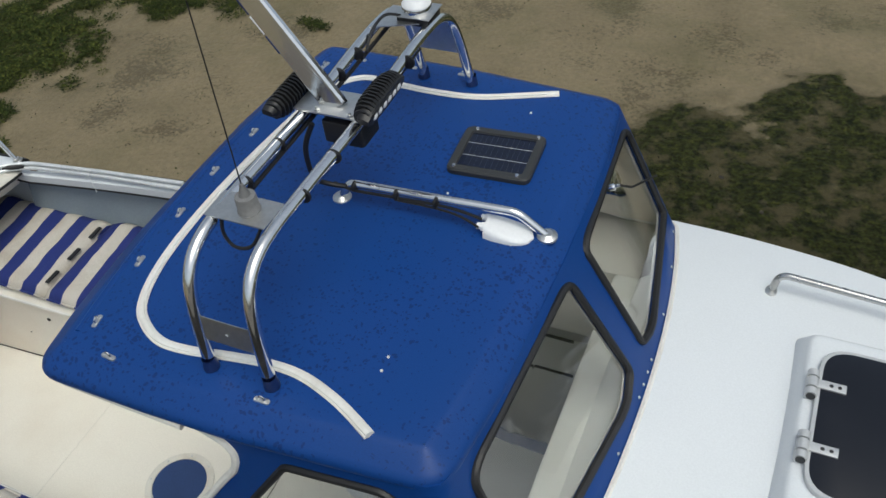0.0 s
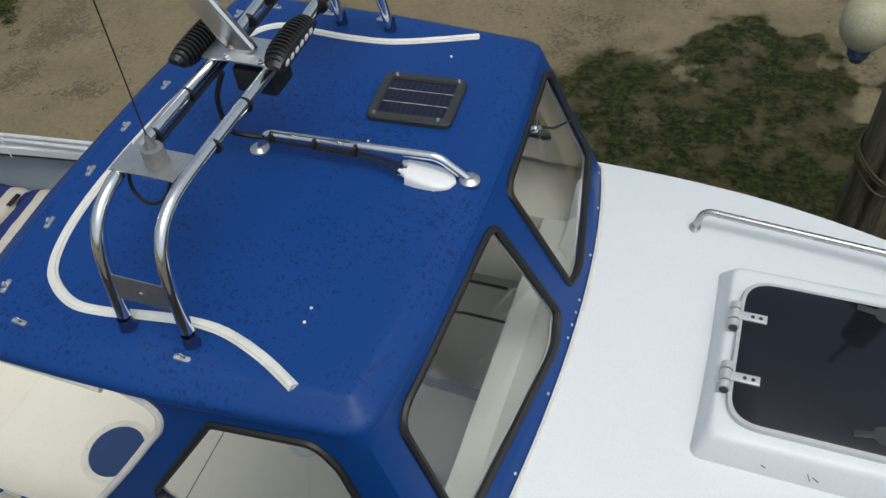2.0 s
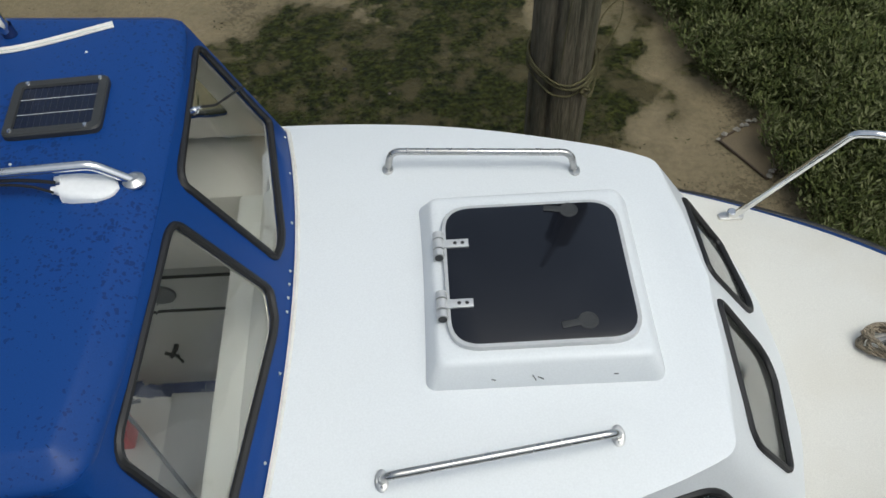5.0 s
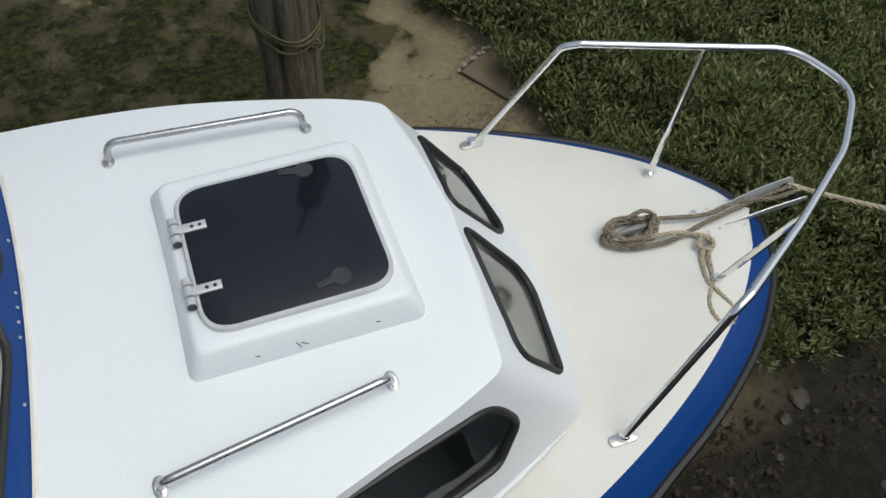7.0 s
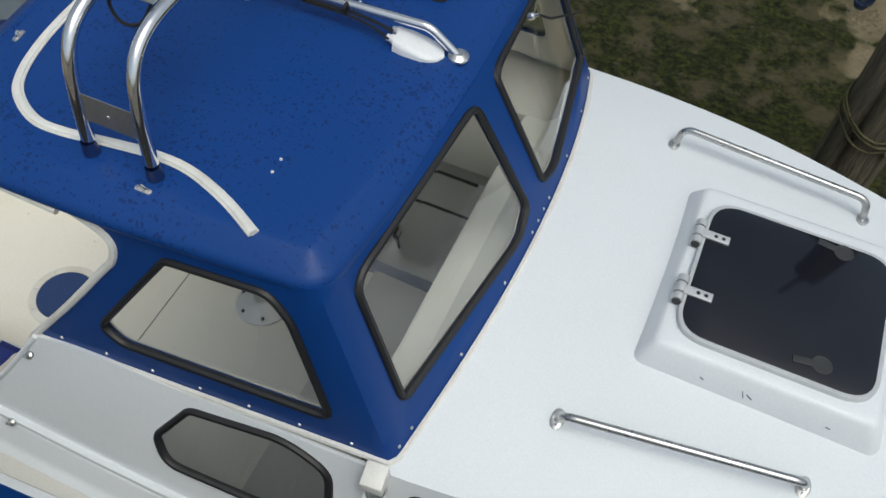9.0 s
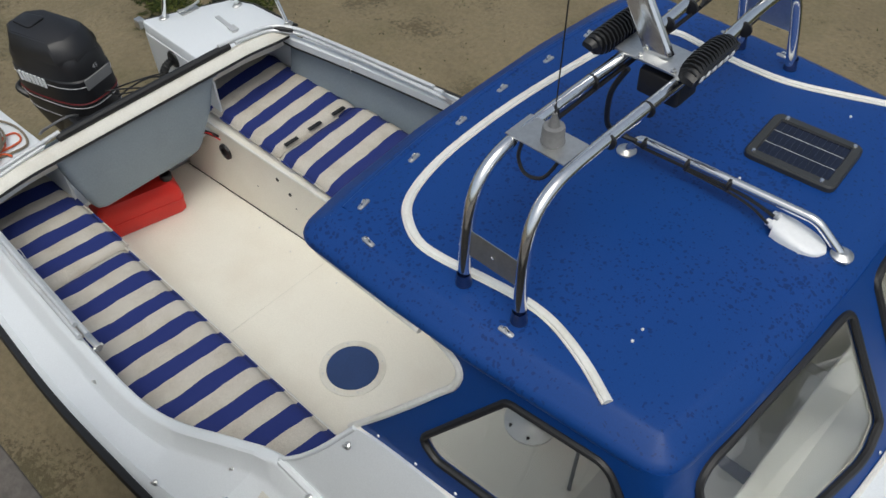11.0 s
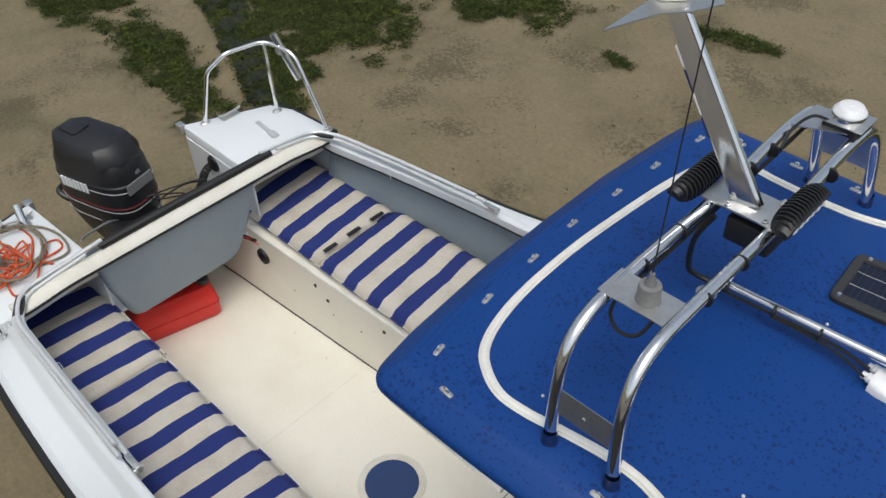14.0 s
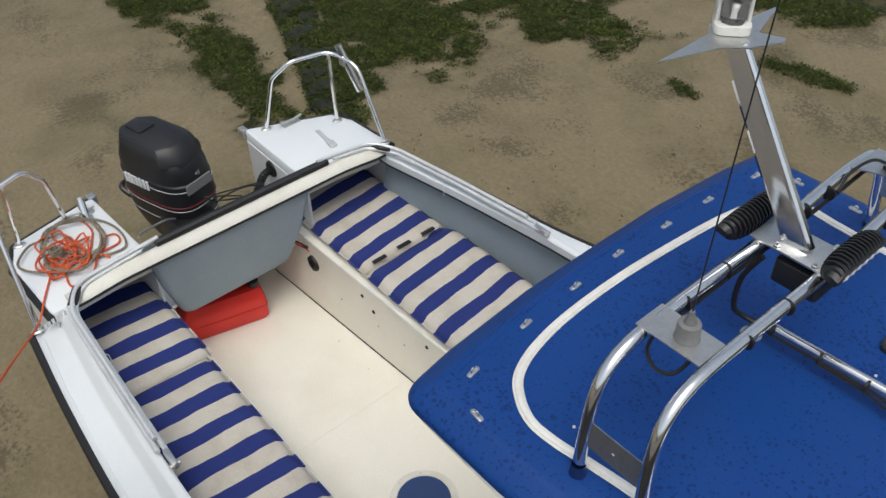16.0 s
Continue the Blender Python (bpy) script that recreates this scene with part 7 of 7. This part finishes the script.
M_LEAF = leaf_material("saltmarsh_leaf", (0.036, 0.050, 0.013), (0.115, 0.134, 0.043))
M_LEAF2 = leaf_material("pale_saltmarsh_leaf", (0.065, 0.078, 0.026), (0.200, 0.210, 0.098))
M_WEED = leaf_material("wet_seaweed", (0.010, 0.018, 0.003), (0.036, 0.050, 0.008))
M_WEED2 = leaf_material("olive_seaweed", (0.028, 0.036, 0.006), (0.085, 0.095, 0.018))
rg = np.random.RandomState(11)
spots = []
while len(spots) < 21000:
    x, y = rg.uniform(1.7, 7.5), rg.uniform(-1.0, 7.5)
    edge = marsh_edge(x, y)
    if edge < 0.0 or rg.rand() > (1.0 if math.hypot(x - 3.2, y - 1.8) < 2.5 else 0.2):
        continue
    clump = 0.5 + 0.5 * noise.noise((x * 2.6, y * 2.6, 7.7))
    if rg.rand() > 0.05 + 1.5 * (clump - 0.12):
        continue
    spots.append((x, y, mud_height(x, y) - 0.02 + 0.16 * clump * min(1, edge / 0.4), rg.uniform(0.7, 1.25)))
leaf_mass("saltmarsh_plants", spots, [M_LEAF, M_LEAF2], "dense grey-green saltmarsh plants on the bank", "plants", 0.036, 22, 0.19, -0.25, 0.32)
spots = []
while len(spots) < 15000:
    x, y = rg.uniform(-8.5, 4.0), rg.uniform(1.2, 6.5)
    ridge = x < -4.8 and abs(y - 1.62 - 0.40 * (-4.85 - x)) < 0.2 and rg.rand() < 0.55
    if ridge or (x <= -1.8 and rg.rand() < weed_amount(x, y) - 0.30):
        spots.append((x, y, mud_height(x, y) + (0.03 if ridge else -0.004), rg.uniform(0.6, 1.5)))
leaf_mass("seaweed", spots, [M_WEED, M_WEED2], "flattened dark green seaweed on the mud", "seaweed", 0.026, 8, 0.012, 0.35)

spots = [(x, y, mud_height(x, y) - 0.002, k) for x, y, k in zip(rg.uniform(-8, 2.2, 900), rg.uniform(1.3, 6.5, 900), rg.uniform(0.3, 1.1, 900))]
M_SCRAP = leaf_material("dark_scrap", (0.012, 0.012, 0.006), (0.050, 0.042, 0.022))
leaf_mass("mud_debris", spots, [M_SCRAP, M_WEED], "small dark scraps of weed strewn on the mud", "debris", 0.026, 3, 0.006, 0.45)
M_LITTER = leaf_material("dead_leaf", (0.012, 0.010, 0.005), (0.055, 0.045, 0.026))
M_LITTER2 = leaf_material("dark_dead_leaf", (0.008, 0.007, 0.004), (0.030, 0.027, 0.014))
spots = []
while len(spots) < 420:
    x, y = rg.uniform(2.1, 4.4), rg.uniform(-1.5, 0.1)
    if rg.rand() < 0.05 + 1.4 * noise.noise((x * 2.3, y * 2.3, 4.4)):
        spots.append((x, y, mud_height(x, y) - 0.002, rg.uniform(0.5, 1.5)))
leaf_mass("leaf_litter", spots, [M_LITTER, M_LITTER2], "brown dead leaves and scraps on silt darkened for quay shade", "leaf litter", 0.034, 5, 0.012, 0.40, 0.5)

M_STONE = material("mud_stained_stone", (0.055, 0.045, 0.031), 0.6, broad=6, dirt=(0.04, 0.034, 0.021), grain=0.3, fine=50, bump=0.5, depth=0.01)
M_WEEDY = material("weed_covered_stone", (0.012, 0.018, 0.006), 0.85, broad=8, dirt=(0.050, 0.050, 0.016), amount=0.9, grain=0.4, fine=60, bump=0.9, depth=0.02)


def stone(x, y, r, flat, seed, mat, label, jag=0.12):
    bm = bmesh.new()
    bmesh.ops.create_icosphere(bm, subdivisions=3 if jag < 0.2 else 4, radius=1)
    for v in bm.verts:
        k = 1 + 0.32 * noise.noise(v.co * 1.3 + Vector((seed, 0, 0))) + jag * noise.noise(v.co * 4 + Vector((seed, 3, 0))) + (jag - 0.12) * 0.8 * noise.noise(v.co * 10 + Vector((seed, 5, 0)))
        v.co = Vector((v.co.x * r * k * 1.2, v.co.y * r * k, v.co.z * r * k * flat))
    ob = new("stone", finish(bm, "stone", mat, True, 180))
    ob.location = (x, y, mud_height(x, y) + r * flat * 0.15)
    ob.rotation_euler = (0, 0, seed)
    return tagged(ob, label, "stone", "stones on the mud")


rs = random.Random(9)
for i in range(44):
    x = -4.85 - 2.7 * (i / 43) + rs.uniform(-0.05, 0.05)
    y = 1.62 + 0.40 * (-4.85 - x) + rs.uniform(-0.13, 0.13)
    stone(x, y, rs.uniform(0.05, 0.115), 0.5, rs.uniform(0, 9), M_WEEDY, "low jagged rock covered in green weed", 0.34)
for i in range(40):
    x, y = rs.uniform(2.2, 4.6), rs.uniform(-1.5, -0.15)
    stone(x, y, rs.choice((0.012, 0.018, 0.022, 0.03, 0.05)), 0.3, rs.uniform(0, 9), M_STONE, "flat mud-stained stone lying in silt darkened for quay shade")
for i in range(9):
    x, y = rs.uniform(-3, 1.6), rs.uniform(1.6, 5)
    stone(x, y, rs.uniform(0.008, 0.016), 0.5, rs.uniform(0, 9), M_STONE, "small pebble half sunk in the mud")

# sunken board with barnacled corners
board = thing("sunken_board", "sunken board edged with pale barnacles on the mud", "board")
M_WOODWET = material("wet_dark_wood", (0.075, 0.052, 0.032), 0.6, broad=5, grain=0.3)
M_BARN = material("barnacles", (0.34, 0.32, 0.27), 0.8, broad=30, dirt=(0.16, 0.14, 0.11), amount=0.9, grain=0.4, bump=0.9, depth=0.01)
gz = mud_height(2.55, 2.15)
c = [Vector((2.38, 2.21, gz + 0.008)), Vector((2.69, 2.40, gz + 0.012)), Vector((2.76, 2.06, gz + 0.012)), Vector((2.575, 1.885, gz + 0.008))]
for a, b in ((0, 3), (0, 1), (3, 2)):
    part("edge_batten", tube([c[a], c[b]], 0.007, n=6), M_WOODWET, board)
rb = random.Random(4)
part("panel", prism([(p.x, p.y) for p in c], gz - 0.02, gz + 0.006), material("silted_panel", (0.150, 0.116, 0.066), 0.5, broad=5, dirt=(0.10, 0.078, 0.045), amount=0.8, grain=0.25), board, "panel coated with brown silt")
for p, q, n_b in ((c[0], c[1], 5), (c[3], c[2], 5), (c[0].lerp(c[1], 0.5), c[1], 7)):
    for k in range(n_b):
        at = p.lerp(q, (k + rb.random()) / n_b * 0.7) + Vector((rb.uniform(-0.015, 0.015), rb.uniform(-0.015, 0.015), 0.004))
        bm = bmesh.new()
        bmesh.ops.create_icosphere(bm, subdivisions=2, radius=rb.uniform(0.010, 0.020))
        for v in bm.verts:
            v.co = v.co * (1 + 0.5 * noise.noise(v.co * 90 + at * 9))
            v.co.z *= 0.5
        part("barnacle_clump", moved(bm, Matrix.Translation(at)), M_BARN, board, "pale barnacle clump")

# mooring post
post = thing("mooring_post", "weathered cracked timber mooring post in the mud", "mooring post")
PX, PY = 1.325, 1.87


def timber_material():
    m = material("weathered_timber", (0.20, 0.170, 0.116), 0.8, broad=3, dirt=(0.070, 0.070, 0.038), amount=0.9, lo=0.35, hi=0.7, grain=0.45, fine=30, bump=0.9, depth=0.014)
    n, l = m.node_tree.nodes, m.node_tree.links
    for t in [t for t in n if t.bl_idname == "ShaderNodeTexNoise"]:
        mp = n.new("ShaderNodeMapping")
        mp.inputs["Scale"].default_value = (4, 4, 0.9) if t.inputs["Scale"].default_value < 10 else (4, 4, 0.45)
        co = n.new("ShaderNodeTexCoord")
        l.new(co.outputs["Object"], mp.inputs[0])
        l.new(mp.outputs[0], t.inputs["Vector"])
    return m


M_TIMBER = timber_material()
bm = bmesh.new()
rows = []
nseg = 72
for i in range(50):
    z = GROUND_Z - 0.3 + i / 49 * 3.75
    row = []
    for k in range(nseg):
        a = 2 * math.pi * k / nseg
        r = 0.148 + 0.006 * noise.noise((math.cos(a) * 2, math.sin(a) * 2, z * 0.8)) + 0.004 * noise.noise((a * 9, z * 0.7, 1))
        for ca, dep, wd in ((radians(-118), 0.05, 0.10), (radians(-75), 0.018, 0.05), (radians(-50), 0.02, 0.05), (radians(-160), 0.02, 0.06), (radians(-20), 0.02, 0.05), (radians(60), 0.03, 0.07)):
            da = (a - ca - 0.05 * noise.noise((z * 1.3, ca, 2)) + math.pi) % (2 * math.pi) - math.pi
            r -= dep * math.exp(-(da / wd) ** 2) * (0.6 + 0.4 * noise.noise((z * 2, ca, 5)))
        row.append((PX + 0.01 * (z + 1) + r * math.cos(a), PY + r * math.sin(a), z))
    rows.append(row)
vs = loft(bm, rows, True)
bm.faces.new(vs[-1])
bmesh.ops.recalc_face_normals(bm, faces=bm.faces)
part("timber", bm, M_TIMBER, post, angle=50)
pole = thing("marker_pole", "slim dark pole standing on the mooring post", "pole")
part("shaft", lathe([(0.034, 1.19), (0.034, 2.02), (0.028, 2.03), (0, 2.03)], 14, Matrix.Translation((PX + 0.02, PY, 0))), M_TIMBER, pole)
tie = thing("post_rope", "old greenish rope wound round the mooring post", "rope")
M_OLD = rope_mat("old_green_rope", (0.13, 0.115, 0.05), (0.06, 0.056, 0.026))
for dz, wob, r in ((0.0, 0.0, 0.0075), (0.028, 0.5, 0.006), (-0.035, 1.1, 0.005)):
    turn = [(PX + (0.158 + 0.006 * math.sin(i * 1.7 + wob)) * math.cos(i * 0.4), PY + (0.158 + 0.006 * math.sin(i * 1.7 + wob)) * math.sin(i * 0.4), -1.24 + dz - 0.075 * math.sin(i * 0.4 + 2.6 + wob * 0.3) + 0.0012 * i) for i in range(19)]
    part("turn", tube(spline(turn, 4), r, n=8), M_OLD, tie)
part("tail", tube(spline([(PX + 0.08, PY - 0.145, -1.33), (PX + 0.13, PY - 0.125, -1.37), (PX + 0.16, PY - 0.06, -1.30), (PX + 0.17, PY - 0.02, -1.18), (PX + 0.15, PY - 0.08, -1.12)], 6), 0.006, n=8), M_OLD, tie)
part("knot", laid([(PX + 0.10 + 0.022 * math.cos(i * 1.4), PY - 0.135 + 0.018 * math.sin(i * 2.1), -1.33 + 0.02 * math.sin(i * 1.4)) for i in range(12)], 0.006, n=5, steps=4), M_OLD, tie)
part("thread", tube(spline([(PX + 0.14, PY - 0.07, -1.2), (PX + 0.24, PY - 0.02, -1.05), (PX + 0.26, PY + 0.05, -0.95), (PX + 0.18, PY + 0.04, -1.03), (PX + 0.14, PY - 0.02, -1.15)], 6), 0.003, n=5), M_OLD, tie)
part("thread", tube(spline([(PX - 0.03, PY - 0.16, -1.14), (PX - 0.02, PY - 0.158, -0.9), (PX + 0.01, PY - 0.155, -0.5), (PX + 0.0, PY - 0.15, 0.2)], 6), 0.003, n=5), M_OLD, tie)
fender = thing("hanging_fender", "cream ball fender with a blue end hanging on the post", "fender")
FX, FY, FZ = 1.03, 1.84, -0.565
part("ball", lathe([(0.0, 0.12), (0.03, 0.118), (0.065, 0.10), (0.092, 0.068), (0.105, 0.024), (0.105, -0.016), (0.092, -0.060), (0.07, -0.092), (0.045, -0.112)], 24, Matrix.Translation((FX, FY, FZ))), material("grubby_cream_vinyl", (0.50, 0.48, 0.32), 0.5, broad=9, dirt=(0.30, 0.29, 0.16), amount=0.9, grain=0.25), fender)
part("blue_end", lathe([(0.048, -0.110), (0.046, -0.128), (0.042, -0.132), (0.042, -0.150), (0.034, -0.158), (0.024, -0.182), (0.0, -0.186)], 18, Matrix.Translation((FX, FY, FZ))), material("grubby_blue_vinyl", (0.02, 0.05, 0.14), 0.5, broad=25, dirt=(0.22, 0.22, 0.20), amount=0.9, grain=0.3), fender, "grubby blue moulded end")
part("lanyard", tube([(FX, FY, FZ + 0.14), (FX + 0.10, FY, 0.2), (PX - 0.14, PY, 0.5)], 0.006, n=6), M_OLD, fender)

# quay edge under the camera
quay = thing("quay_edge", "weathered grey timber quay edge above the boat", "quay", "", (0, 0, 0), "structure")
M_QUAY = material("grey_quay_timber", (0.15, 0.13, 0.11), 0.8, broad=4, dirt=(0.08, 0.07, 0.06), amount=0.9, grain=0.4, fine=40, bump=0.7, depth=0.008)
for k in range(5):
    part("plank", box(-1.15 + k * 1.3, -1.15 + k * 1.3 + 1.285, -1.70, -1.505, -0.29, -0.20, 0.006), M_QUAY, quay)
for k in range(14):
    part("plank", box(-1.15 + k * 0.46, -1.15 + k * 0.46 + 0.445, -4.5, -1.712, -0.27, -0.205, 0.006), M_QUAY, quay)
for k in range(4):
    part("pile", lathe([(0.13, GROUND_Z - 0.4), (0.125, -0.292)], 14, Matrix.Translation((-0.9 + 1.9 * k, -1.78, 0))), M_TIMBER, quay)
# unseen wall of boards, added to keep light off the mud below
for k in range(34):
    part("unseen_face_board", box(-2.0 + k * 0.2, -2.0 + k * 0.2 + 0.19, -1.66, -1.61, GROUND_Z - 0.4, -0.295, 0.006), M_QUAY, quay)
